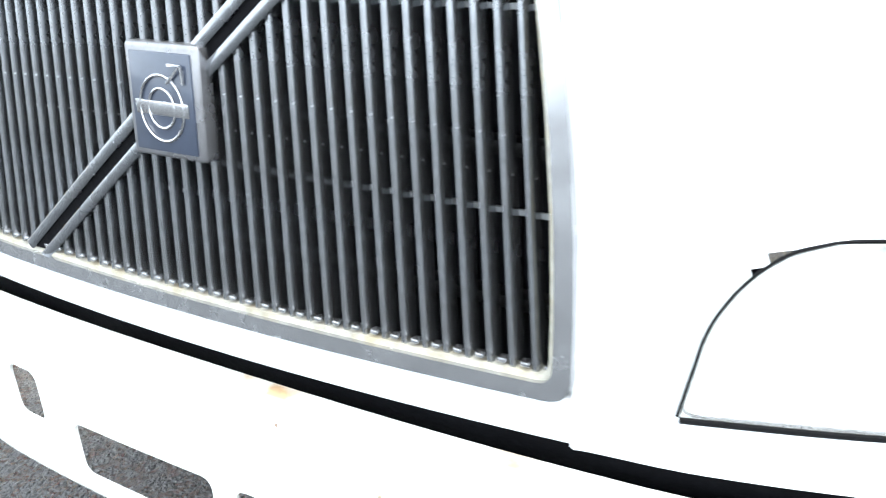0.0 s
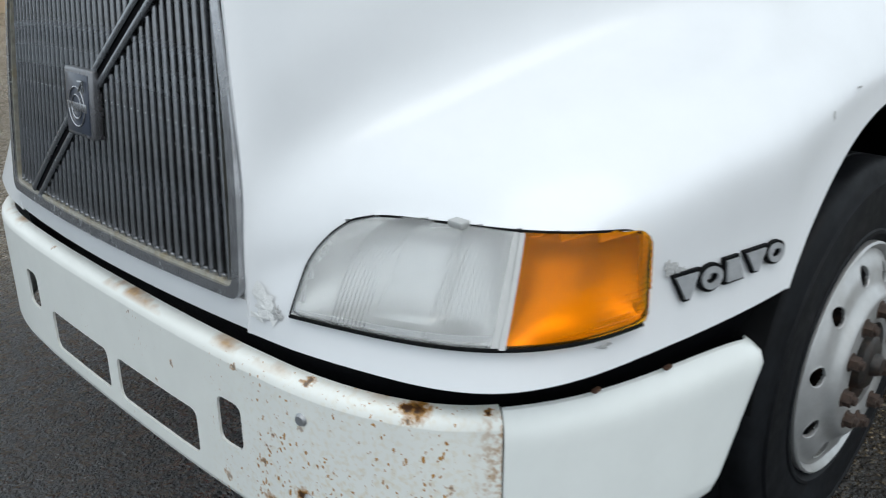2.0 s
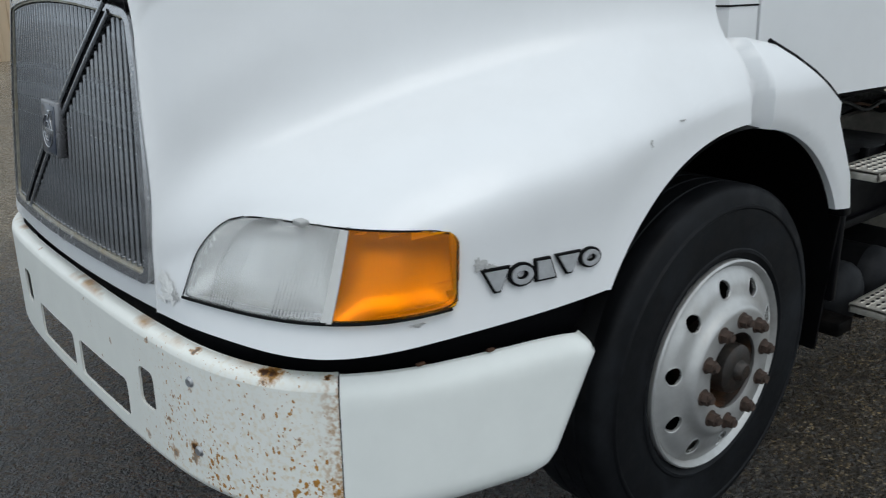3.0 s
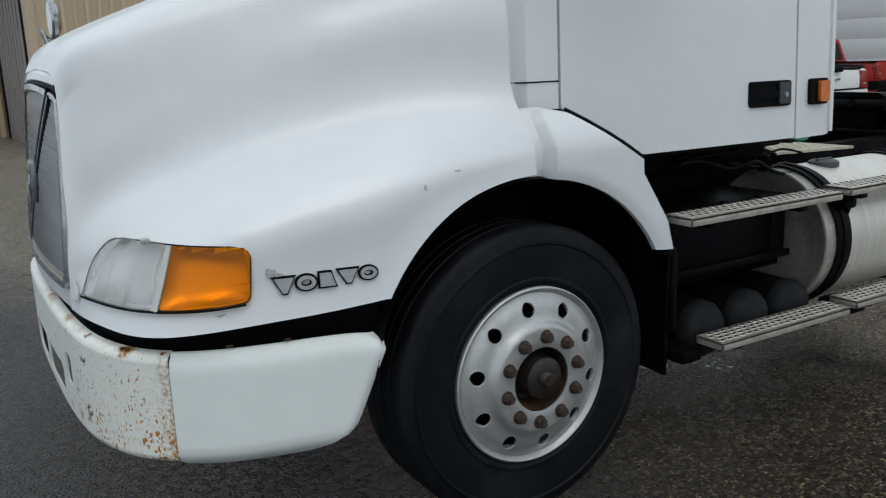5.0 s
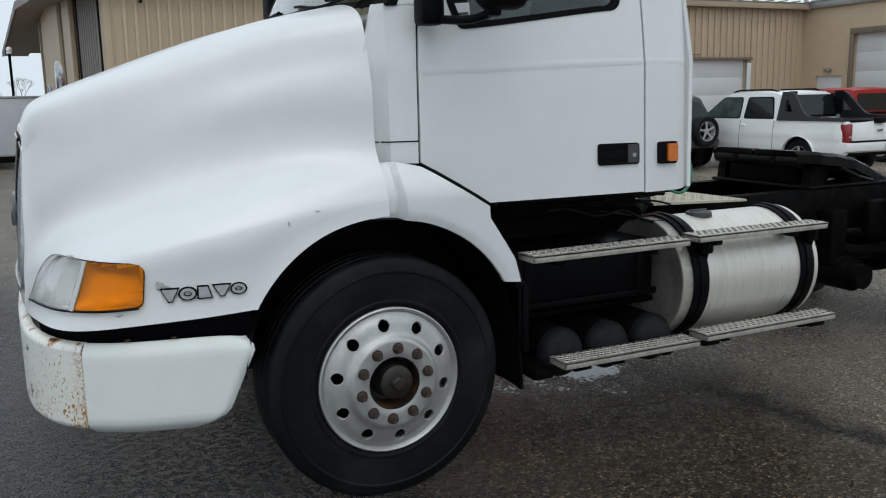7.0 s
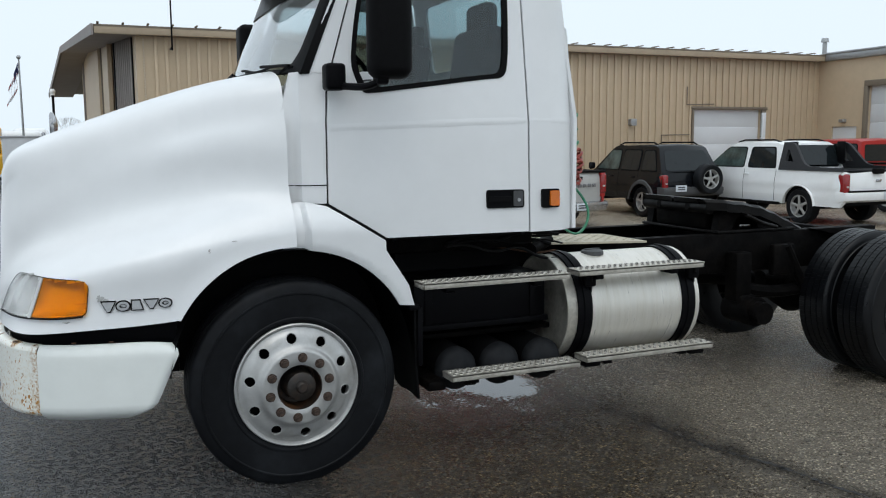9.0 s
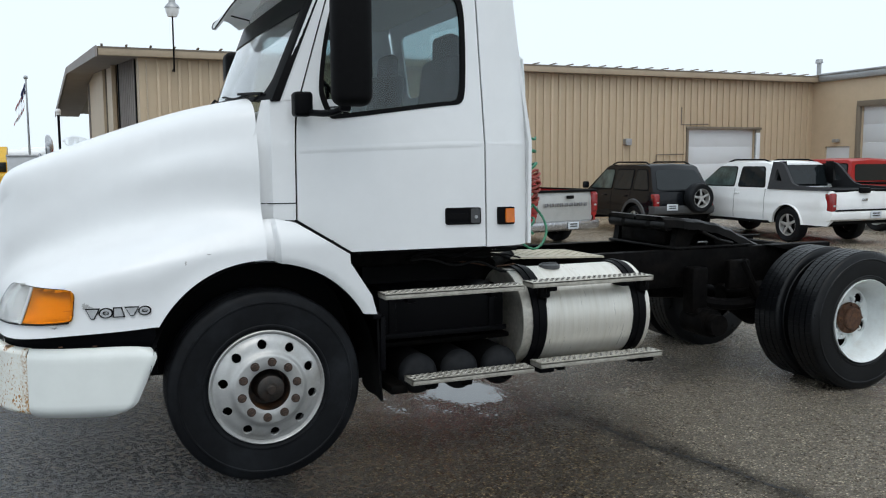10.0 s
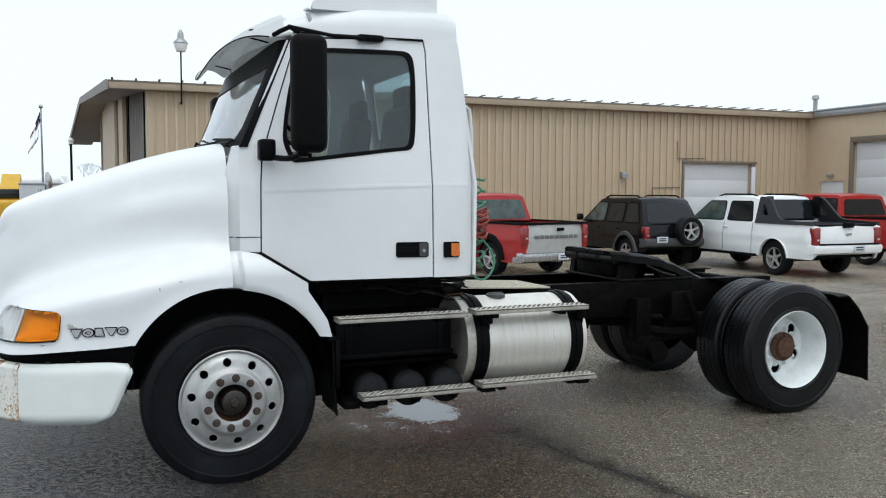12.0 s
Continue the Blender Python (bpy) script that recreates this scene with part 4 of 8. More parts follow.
def build_grille():
    y0, y1, z0, z1 = 0.678, 2 * MID - 0.678, 0.867, 1.482
    narrow = lambda z: 1 - 0.137 * (max(0.0, z - z0) / 0.6) ** 2
    arch = lambda y: 0.036 * ((y - MID) / 0.51) ** 2
    place = lambda y, z, d: (grille_x(z, y) - 0.012 + d, MID + (y - MID) * narrow(z), z - arch(y) * (z - z0) / (z1 - z0))
    bm = bmesh.new()
    outer = rounded([(y0, z0), (y1, z0), (y1, z1), (y0, z1)], 0.03)
    inner = rounded([(y0 + 0.021, z0 + 0.021), (y1 - 0.021, z0 + 0.021), (y1 - 0.021, z1 - 0.018), (y0 + 0.021, z1 - 0.018)], 0.02)
    plate(bm, outer, place, [inner], 0.035, 0.1)
    bmesh.ops.bevel(bm, geom=[e for e in bm.edges if e.calc_face_angle(0) > 1.0], offset=0.004, segments=2, affect='EDGES')
    grille = part("grille", bm, M_CHROME, truck, "chrome grille surround with grime in its corners")
    bm = bmesh.new()
    lip = rounded([(y0 + 0.027, z0 + 0.028), (y1 - 0.027, z0 + 0.028), (y1 - 0.027, z1 - 0.024), (y0 + 0.027, z1 - 0.024)], 0.018)
    plate(bm, inner, lambda y, z, d: place(y, z, d + 0.006), [lip], 0.02, 0.1)
    part("inner_lip", bm, M_GRIME, grille, "grimy inner lip of the grille")
    # vertical bars, one mesh set out across the opening
    bars = 36
    pitch = (y1 - y0 - 0.056) / bars
    bm = bmesh.new()
    h = z1 - z0 - 0.05
    prof = [(-0.005, 0.004), (-0.0042, -0.004), (-0.0025, -0.0062), (0.0025, -0.0062), (0.0042, -0.004), (0.005, 0.004), (0.004, 0.020), (-0.004, 0.020)]
    sheet(bm, [[(0.055 / 0.64 * k * h + d, y, z0 + 0.022 + k * h) for y, d in prof] for k in (0, 0.5, 1)], wrap=True)
    bar_mesh = finish(bm, "bar", M_BAR, 40)
    for i in range(bars):
        y = y0 + 0.028 + pitch * (i + 0.5)
        piece("bar", bar_mesh, grille, Matrix.Translation((grille_x(z0 + 0.022, y) + 0.004, y, z0)) @ Matrix.Rotation(math.atan((y - MID) * 0.115 / 0.6), 4, 'X') @ Matrix.Diagonal((1, 1, 1 - arch(y) / (z1 - z0), 1)) @ Matrix.Translation((0, 0, -z0)))
    # bright feet between the bars
    bm = bmesh.new()
    box(bm, (0, 0, 0), (0.012, 0.011, 0.006), 0.002)
    foot = finish(bm, "bar_foot", M_CHROME)
    for i in range(bars):
        y = y0 + 0.028 + pitch * i
        piece("bar_foot", foot, grille, pose(grille_x(z0, y) + 0.004, y, z0 + 0.034))
    for z in (1.06, 1.27):
        bm = bmesh.new()
        box(bm, (grille_x(z, MID) + 0.045, MID, z), (0.004, (y1 - y0 - 0.03) * narrow(z), 0.006))
        part("cross_rod", bm, M_GALV, grille)
    # diagonal strap, two halves with a dark channel
    ya, yb, za, zb = 1.537, 0.842, z0 + 0.020, z1 - 0.028
    d = Vector((0.055 / 0.64 * (zb - za), yb - ya, zb - za)).normalized()
    side = Vector((0, d.z, -d.y))
    bm = bmesh.new()
    for off, w, xo, t in ((0.0145, 0.0075, -0.010, 0.014), (-0.0145, 0.0075, -0.010, 0.014)):
        rows = []
        for k in range(13):
            f = k / 12
            y, z = ya + (yb - ya) * f, za + (zb - za) * f
            c = Vector((grille_x(z, y) + xo, y, z)) + side * off
            rows.append([c + side * s + Vector((q, 0, 0)) for s, q in ((-w, t), (-w, 0.002), (-w * 0.6, 0), (w * 0.6, 0), (w, 0.002), (w, t))])
        sheet(bm, rows, wrap=True)
    part("diagonal_strap", bm, M_BAR, grille, "silver diagonal strap with a dark channel")
    bm = bmesh.new()
    rows = []
    for k in range(13):
        f = k / 12
        y, z = ya + (yb - ya) * f, za + (zb - za) * f
        c = Vector((grille_x(z, y) - 0.004, y, z))
        rows.append([c + side * s + Vector((q, 0, 0)) for s, q in ((-0.009, 0.012), (-0.009, 0), (0.009, 0), (0.009, 0.012))])
    sheet(bm, rows, wrap=True)
    part("channel", bm, M_BLACK, grille)
    # badge
    c = (grille_x(1.150, 1.203) - 0.009, 1.203, 1.150)
    tilt = Matrix.Rotation(math.atan(0.055 / 0.64), 3, 'Y')
    badge = part("badge", box(bmesh.new(), c, (0.026, 0.122, 0.140), 0.006, tilt, 3), M_SILVER, truck, "square silver badge with a dark blue face")
    part("badge_face", box(bmesh.new(), (c[0] - 0.0125, c[1], c[2]), (0.006, 0.102, 0.121), 0.002, tilt), mat("slate_blue_enamel", (0.035, 0.045, 0.07), 0.3, coat=0.4, grain=0.15), badge)
    bm = bmesh.new()
    x = c[0] - 0.0165

    def ring(r, wdt, cz):
        pts = [(x + 0.086 * (cz + r * math.sin(t) - c[2]), c[1] + r * 0.9 * math.cos(t), cz + r * math.sin(t)) for t in (k * math.tau / 32 for k in range(32))]
        sweep(bm, pts, wdt, 6, closed=True)
    ring(0.040, 0.0020, c[2] - 0.006)
    ring(0.024, 0.0020, c[2] - 0.006)
    box(bm, (x, c[1], c[2] - 0.006), (0.003, 0.088, 0.018), 0.001)
    sweep(bm, [(x, c[1] - 0.014, c[2] + 0.026), (x, c[1] - 0.040, c[2] + 0.048), (x, c[1] - 0.020, c[2] + 0.048)], 0.002, 6)
    sweep(bm, [(x, c[1] - 0.040, c[2] + 0.048), (x, c[1] - 0.040, c[2] + 0.026)], 0.002, 6)
    part("emblem", bm, M_CHROME, badge, "plain silver ring and band emblem")
    bm = bmesh.new()
    rows = [[(grille_x(1.49, y) + dx, y, z - 0.8 * arch(y)) for dx, z in ((0.012, 1.482), (0.000, 1.496), (0.004, 1.516), (0.030, 1.540), (0.070, 1.556))] for y in np.linspace(MID - 0.43, MID + 0.43, 25)]
    sheet(bm, rows)
    thicken(bm, 0.008)
    part("nose_strip", bm, M_WHITE, grille, "white nose strip over the grille")
    bm = bmesh.new()
    sweep(bm, [(grille_x(1.48, y) + 0.004, y, 1.486 - 0.9 * arch(y)) for y in np.linspace(MID - 0.44, MID + 0.44, 25)], 0.007, 8)
    part("top_seal", bm, M_SEAL, grille, "black rubber seal over the grille")
    # dark radiator behind
    bm = bmesh.new()
    box(bm, (-1.13, MID, 1.16), (0.02, 0.90, 0.62))
    for i in range(42):
        box(bm, (-1.142, 0.75 + i * 0.0212, 1.16), (0.006, 0.004, 0.64))
    radiator = part("radiator", bm, M_BLACK, grille, "dark dusty radiator core")
    for z in (0.90, 1.10, 1.30):
        bm = bmesh.new()
        box(bm, (-1.17, MID, z), (0.03, 0.96 * narrow(z), 0.018), 0.003)
        part("radiator_rail", bm, M_FRAME, grille)
    bm = bmesh.new()
    for sd in (-1, 1):
        plate(bm, [(-1.28, 0.86), (-1.13, 0.86), (-1.13, 1.48), (-1.26, 1.48)], lambda x, z, d, sd=sd: (x, MID + sd * (0.488 * narrow(z) + d), z), (), 0.004, 0.1)
    box(bm, (-1.19, MID, 0.868), (0.16, 1.03, 0.004))
    part("shroud", bm, M_BLACK, grille)


build_grille()


# ---- bumper ----
BPLAN = [(-1.340, MID), (-1.338, 0.95), (-1.329, 0.72), (-1.313, 0.56), (-1.269, 0.40), (-1.195, 0.275), (-1.132, 0.218), (-1.02, 0.150), (-0.90, 0.108), (-0.72, 0.066), (-0.538, 0.032)]
_bl = np.concatenate([[0], np.cumsum([math.dist(a, b) for a, b in zip(BPLAN, BPLAN[1:])])])
bump_x, bump_y = spline(_bl, [p[0] for p in BPLAN]), spline(_bl, [p[1] for p in BPLAN])
B_SEAM, B_END = float(_bl[6]), float(_bl[-1])


def bump_point(s, z, out=0.0):
    """s: metres from the middle of the bumper towards its end; negative on the other side."""
    e, q = 0.01, abs(s)
    dx, dy = bump_x(min(B_END, q + e)) - bump_x(max(0, q - e)), bump_y(min(B_END, q + e)) - bump_y(max(0, q - e))
    k = math.hypot(dx, dy)
    x, y = bump_x(q) + dy / k * out, bump_y(q) - dx / k * out
    return (x, y if s >= 0 else 2 * MID - y, z)


SCABS = ((0.882, 0.761, 0.034, 1.0), (0.866, 0.755, 0.022, 1.0), (0.872, 0.736, 0.014, 0.9), (0.67, 0.757, 0.016, 0.9), (1.005, 0.752, 0.012, 1.0), (0.49, 0.735, 0.010, 0.8),
         (0.27, 0.664, 0.009, 0.8), (0.66, 0.525, 0.026, 1.0), (0.655, 0.500, 0.018, 0.8), (0.59, 0.632, 0.010, 0.9), (0.575, 0.600, 0.008, 0.9), (0.56, 0.560, 0.012, 0.9), (0.57, 0.482, 0.022, 0.8),
         (0.94, 0.616, 0.010, 0.8), (0.44, 0.480, 0.014, 0.7), (0.66, 0.672, 0.010, 0.6), (0.11, 0.728, 0.007, 0.9), (0.20, 0.60, 0.008, 0.8), (-0.30, 0.758, 0.010, 0.7))
M_BUMPER = bumper_paint([(bump_point(s, z, -0.018 if z > 0.745 else 0.0), r, k) for s, z, r, k in SCABS])


def build_bumper():
    seam = B_SEAM - 0.0015
    openings = [[(0.012, 0.482), (0.345, 0.482), (0.345, 0.585), (0.012, 0.585)], [(-0.345, 0.482), (-0.035, 0.482), (-0.035, 0.585), (-0.345, 0.585)],
                [(0.425, 0.555), (0.500, 0.555), (0.500, 0.655), (0.425, 0.655)], [(-0.500, 0.555), (-0.425, 0.555), (-0.425, 0.655), (-0.500, 0.655)]]
    crest = lambda s: 0.738 - 0.013 * min(1.0, max(0.0, (abs(s) - 0.55) / 0.45))
    outer = [(s, 0.452) for s in np.linspace(-seam, seam, 60)] + [(s, crest(s)) for s in np.linspace(seam, -seam, 60)]
    bm = bmesh.new()
    plate(bm, outer, lambda s, z, d: bump_point(s, z, -d), [rounded(o, 0.022) for o in openings], 0.006, 0.07)
    bumper = part("bumper", bm, M_BUMPER, truck, "white steel bumper face with rust freckles and slots", 40)
    # rolled top and bottom edges
    for nm, z, sg in (("top_roll", 0.738, 1), ("bottom_roll", 0.452, -1)):
        bm = bmesh.new()
        rows = []
        for s in np.linspace(-seam, seam, 90):
            z = crest(s) if sg > 0 else 0.452
            rows.append([bump_point(s, z + sg * 0.026 * math.sin(t), -0.028 * (1 - math.cos(t))) for t in (0, 0.4, 0.8, 1.2, 1.57)])
            if sg > 0:
                rows[-1].append(bump_point(s, z + 0.027, -0.038))
        sheet(bm, rows)
        thicken(bm, 0.004)
        part(nm, bm, M_BUMPER, bumper)
    # corner end caps: separate mouldings behind the seam
    for side in (1, -1):
        bm = bmesh.new()
        rows = []
        for k in range(41):
            s = B_SEAM + 0.0015 + (B_END - B_SEAM - 0.0015) * k / 40
            f = k / 40
            row = []
            for v in [i / 14 for i in range(15)]:
                z = 0.406 + (0.750 + 0.006 * f - 0.406) * v
                # the rear edge slopes forward towards the bottom
                cut = B_END + 0.008 - 0.150 * (1 - v) - 0.085 * max(0, (0.24 - v) / 0.24) ** 2.2 - 0.050 * max(0, (v - 0.84) / 0.16) ** 2
                ss = B_SEAM + 0.0015 + (cut - B_SEAM - 0.0015) * f
                rr = 0.022 * max(0, (v - 0.86) / 0.14) ** 2 + 0.05 * max(0, (0.16 - v) / 0.16) ** 2 + 0.02 * max(0, (f - 0.94) / 0.06) ** 2
                row.append(bump_point(side * ss, z - 0.016 * f ** 10 * v, 0.002 - rr))
            row.append(bump_point(side * ss, row[-1][2] + 0.002, min(-0.027, -0.004 - rr)))
            rows.append(row)
        sheet(bm, rows)
        thicken(bm, 0.006)
        part("end_cap", bm, M_CAP, bumper, "plain white moulded bumper end cap")
    # carriage bolts
    for s, z in ((0.665, 0.690), (0.672, 0.525)):
        bm = bmesh.new()
        p, q = Vector(bump_point(s, z, -0.002)), Vector(bump_point(s, z, 0.006))
        rod(bm, p, q, 0.014, 16, 0.009)
        part("bolt", bm, M_GALV, bumper)
    for s in (B_SEAM + 0.17, B_SEAM + 0.33):
        bm = bmesh.new()
        box(bm, bump_point(s, 0.764, -0.014), (0.020, 0.010, 0.007), 0.003)
        part("clip", bm, M_RUST, bumper)
    # black filler between bumper and hood
    bm = bmesh.new()
    rows = [[bump_point(s, 0.60, -0.085), bump_point(s, 0.74, -0.066), bump_point(s, 0.775, -0.054), bump_point(s, 0.845, -0.056)] for s in np.linspace(-B_END + 0.02, B_END - 0.02, 120)]
    sheet(bm, rows)
    thicken(bm, 0.006)
    part("filler", bm, M_BLACK, bumper)
    bm = bmesh.new()
    box(bm, (-1.16, MID, 0.60), (0.10, 1.5, 0.12), 0.01)
    part("cross_member", bm, M_DEEPBLACK, bumper)


build_bumper()


# ---- wheels ----
def tyre_profile(w, R=0.499, rim=0.292, groove=0.012):
    """Radius and offset of a worn highway tyre, outer side at 0."""
    out = [(rim, 0.020), (rim + 0.012, 0.006), (0.314, 0.001), (0.318, -0.004), (0.326, -0.004), (0.330, 0.000), (rim + 0.11, -0.005), (0.436, -0.004), (0.440, -0.008), (0.446, -0.008), (0.450, -0.001),
           (R - 0.030, 0.004), (R - 0.012, 0.010), (R - 0.003, 0.020), (R, 0.035)]
    for g in (0.075, 0.125, 0.175):
        out += [(R, g - 0.006), (R - groove, g - 0.004), (R - groove, g + 0.004), (R, g + 0.006)]
    return out + [(R, w - 0.035), (R - 0.003, w - 0.02), (R - 0.03, w - 0.006), (rim + 0.11, w + 0.004), (rim + 0.012, w - 0.006), (rim, w - 0.02)]


def tyre_mesh(w, lugs=False):
    bm = bmesh.new()
    lathe(bm, tyre_profile(w, groove=0.012 if lugs else 0.003), (0, 0, 0), 'y', 96)
    tyre = finish(bm, "tyre", M_RUBBER, 40)
    if not lugs:
        return tyre
    R = 0.499
    bm = bmesh.new()
    for i in range(96):
        for k, y in enumerate((0.048, 0.100, 0.150, 0.202)):
            a = (i + 0.3 * (k % 2)) * math.tau / 96
            box(bm, ((R - 0.004) * math.cos(a), y, (R - 0.004) * math.sin(a)), (0.012, 0.044, 0.028), 0, Euler((0, -a, 0)).to_matrix())
    return tyre, finish(bm, "tread", M_RUBBER, 30)


STEER_TYRE = tyre_mesh(0.27)
DRIVE_TYRE, DRIVE_TREAD = tyre_mesh(0.25, lugs=True)
DRIVE_TYRE.materials[0] = DRIVE_TREAD.materials[0] = M_WETRUBBER


def disc_with_holes(bm, profile_y, r0, r1, hole_r, hole_c, count, turn=0.0, depth=0.010):
    """A round dished plate between two radii, pierced by a ring of holes. profile_y(r) gives its depth."""
    radii = [r0 + (r1 - r0) * k / 34 for k in range(35)]
    spin = 240
    rows = [[(r * math.cos(k * math.tau / spin), profile_y(r), r * math.sin(k * math.tau / spin)) for k in range(spin)] for r in radii]
    centres = [(hole_c * math.cos(turn + i * math.tau / count), hole_c * math.sin(turn + i * math.tau / count)) for i in range(count)]

    def open_cell(i, j):
        r, a = (radii[i] + radii[i + 1]) / 2, (j + 0.5) * math.tau / spin
        return any(math.hypot(r * math.cos(a) - x, r * math.sin(a) - z) < hole_r for x, z in centres)
    sheet(bm, rows, open_cell, wrap=True)
    thicken(bm, depth)
    # rolled edges of the holes
    for x, z in centres:
        sweep(bm, [(x + hole_r * math.cos(t), profile_y(math.hypot(x + hole_r * math.cos(t), z + hole_r * math.sin(t))) + 0.002, z + hole_r * math.sin(t)) for t in (k * math.tau / 24 for k in range(24))], 0.003, 6, closed=True)
    return bm


def nut_mesh(r=0.0185, h=0.023):
    bm = bmesh.new()
    rod(bm, (0, 0.004, 0), (0, -h * 0.2, 0), r * 1.25, 16)
    rod(bm, (0, 0, 0), (0, -h, 0), r, 6)
    rod(bm, (0, -h, 0), (0, -h - 0.009, 0), r * 0.62, 10)
    return finish(bm, "lug_nut", M_NUT, 30)


NUT = nut_mesh()
NUT_WHITE = NUT.copy()
NUT_WHITE.materials[0] = M_WHEELWHITE


def steer_wheel_meshes():
    # aluminium disc: outer flange, hole belt and a raised mounting face
    f = spline([0.105, 0.125, 0.165, 0.180, 0.192, 0.205, 0.25, 0.272, 0.29], [-0.046, -0.050, -0.050, -0.046, -0.032, -0.024, -0.010, 0.004, 0.006])
    bm = bmesh.new()
    disc_with_holes(bm, f, 0.108, 0.279, 0.0260, 0.232, 10, 0.435)
    lathe(bm, [(0.277, 0.010), (0.283, 0.004), (0.288, -0.004), (0.294, -0.008), (0.299, -0.004), (0.299, 0.012), (0.288, 0.030), (0.282, 0.20), (0.270, 0.20), (0.276, 0.020)], (0, 0, 0), 'y', 80, closed=True)
    rim = finish(bm, "rim", M_ALLOY, 35)
    bm = bmesh.new()
    lathe(bm, [(0.110, 0.12), (0.110, 0.004), (0.106, 0.000), (0.102, 0.030), (0.098, 0.095), (0.0, 0.10)], (0, 0, 0), 'y', 40)
    well = finish(bm, "hub_well", M_RUSTHUB)
    bm = bmesh.new()
    lathe(bm, [(0.0, -0.030), (0.020, -0.030), (0.026, -0.024), (0.030, -0.010), (0.058, -0.008), (0.068, 0.0), (0.074, 0.05), (0.082, 0.10), (0.0, 0.10)], (0.006, 0, 0.004), 'y', 36)
    hub = finish(bm, "hub", M_HUB)
    # flat black disc added behind the hand holes to keep them dark
    bm = bmesh.new()
    lathe(bm, [(0.104, 0.075), (0.268, 0.075), (0.268, 0.09), (0.104, 0.09)], (0, 0, 0), 'y', 48, closed=True)
    return rim, well, hub, finish(bm, "brake_drum", M_SEAL)


RIM, WELL, HUB, DARK_DISC = steer_wheel_meshes()


def steer_wheel(x, y, z, flip=False):
    m = pose(x, y, z, 0, 0, 180 if flip else 0)
    wheel = piece("wheel", RIM, truck, m)
    tagged(wheel, "dull aluminium wheel with ten round hand holes")
    piece("tyre", STEER_TYRE, wheel)
    piece("hub_well", WELL, wheel, pose(0, -0.038, 0))
    piece("hub", HUB, wheel, pose(0, -0.052, 0))
    piece("brake_drum", DARK_DISC, wheel)
    for i in range(10):
        a = 0.21 + i * math.tau / 10
        piece("lug_nut", NUT, wheel, pose(0.144 * math.cos(a), -0.048, 0.144 * math.sin(a), 0, 17 * i, 0))


steer_wheel(-0.012, 0.058, 0.485)
steer_wheel(0, 2 * MID - 0.012, 0.495, True)


def drive_wheel_meshes():
    f = spline([0.09, 0.13, 0.17, 0.20, 0.225], [0.186, 0.186, 0.189, 0.193, 0.193])
    bm = bmesh.new()
    disc_with_holes(bm, f, 0.088, 0.226, 0.045, 0.174, 5, 0.80, 0.012)
    lathe(bm, [(0.222, 0.192), (0.232, 0.165), (0.250, 0.10), (0.262, 0.050), (0.276, 0.020), (0.290, 0.0), (0.297, -0.006), (0.300, 0.0), (0.298, 0.014), (0.284, 0.034), (0.27, 0.20), (0.235, 0.20)], (0, 0, 0), 'y', 80, closed=True)
    rim = finish(bm, "rim", M_WHEELWHITE, 35)
    bm = bmesh.new()
    lathe(bm, [(0.0, 0.050), (0.070, 0.050), (0.080, 0.058), (0.082, 0.080), (0.112, 0.083), (0.114, 0.105), (0.095, 0.11), (0.095, 0.17), (0.0, 0.17)], (0, 0, 0), 'y', 36)
    for i in range(8):
        a = i * math.tau / 8
        rod(bm, (0.098 * math.cos(a), 0.092, 0.098 * math.sin(a)), (0.098 * math.cos(a), 0.068, 0.098 * math.sin(a)), 0.009, 6)
    hub = finish(bm, "hub", M_RUST)
    return rim, hub


DRIM, DHUB = drive_wheel_meshes()
REAR_X = 4.25


def drive_wheels(y, flip):
    s = -1 if flip else 1
    m = pose(REAR_X, y, 0.495, 0, 0, 180 if flip else 0)
    wheel = piece("dual_wheel", DRIM, truck, m)
    tagged(wheel, "white steel dual wheel with a deep dish and rusty hub")
    for o in (0.0, 0.33):
        piece("tyre", DRIVE_TYRE, wheel, pose(0, o, 0))
        tagged(piece("tread", DRIVE_TREAD, wheel, pose(0, o, 0)), kind="stuff")
    piece("hub", DHUB, wheel, pose(0, 0.050, 0))
    bm = bmesh.new()
    lathe(bm, [(0.19, 0.30), (0.19, 0.60), (0.0, 0.60)], (0, 0, 0), 'y', 36)
    lathe(bm, [(0.29, 0.30), (0.20, 0.32)], (0, 0, 0), 'y', 36)
    piece("brake_drum", finish(bm, "brake_drum", M_FRAME), wheel)
    for i in range(10):
        a = i * math.tau / 10
        piece("lug_nut", NUT_WHITE, wheel, pose(0.143 * math.cos(a), 0.178, 0.143 * math.sin(a)))


drive_wheels(0.085, False)
drive_wheels(2 * MID - 0.085, True)


# ---- wheel arch liner and cab-side fender ----
def joggle(x, z):
    """0 in the channel beside the hood's rear edge, 1 on the panel's own face."""
    edge = 0.034 + 0.012 * min(1, max(0, (1.33 - z) / 0.15))
    t = min(1, max(0, (x - edge) / 0.022))
    return t * t * (3 - 2 * t)


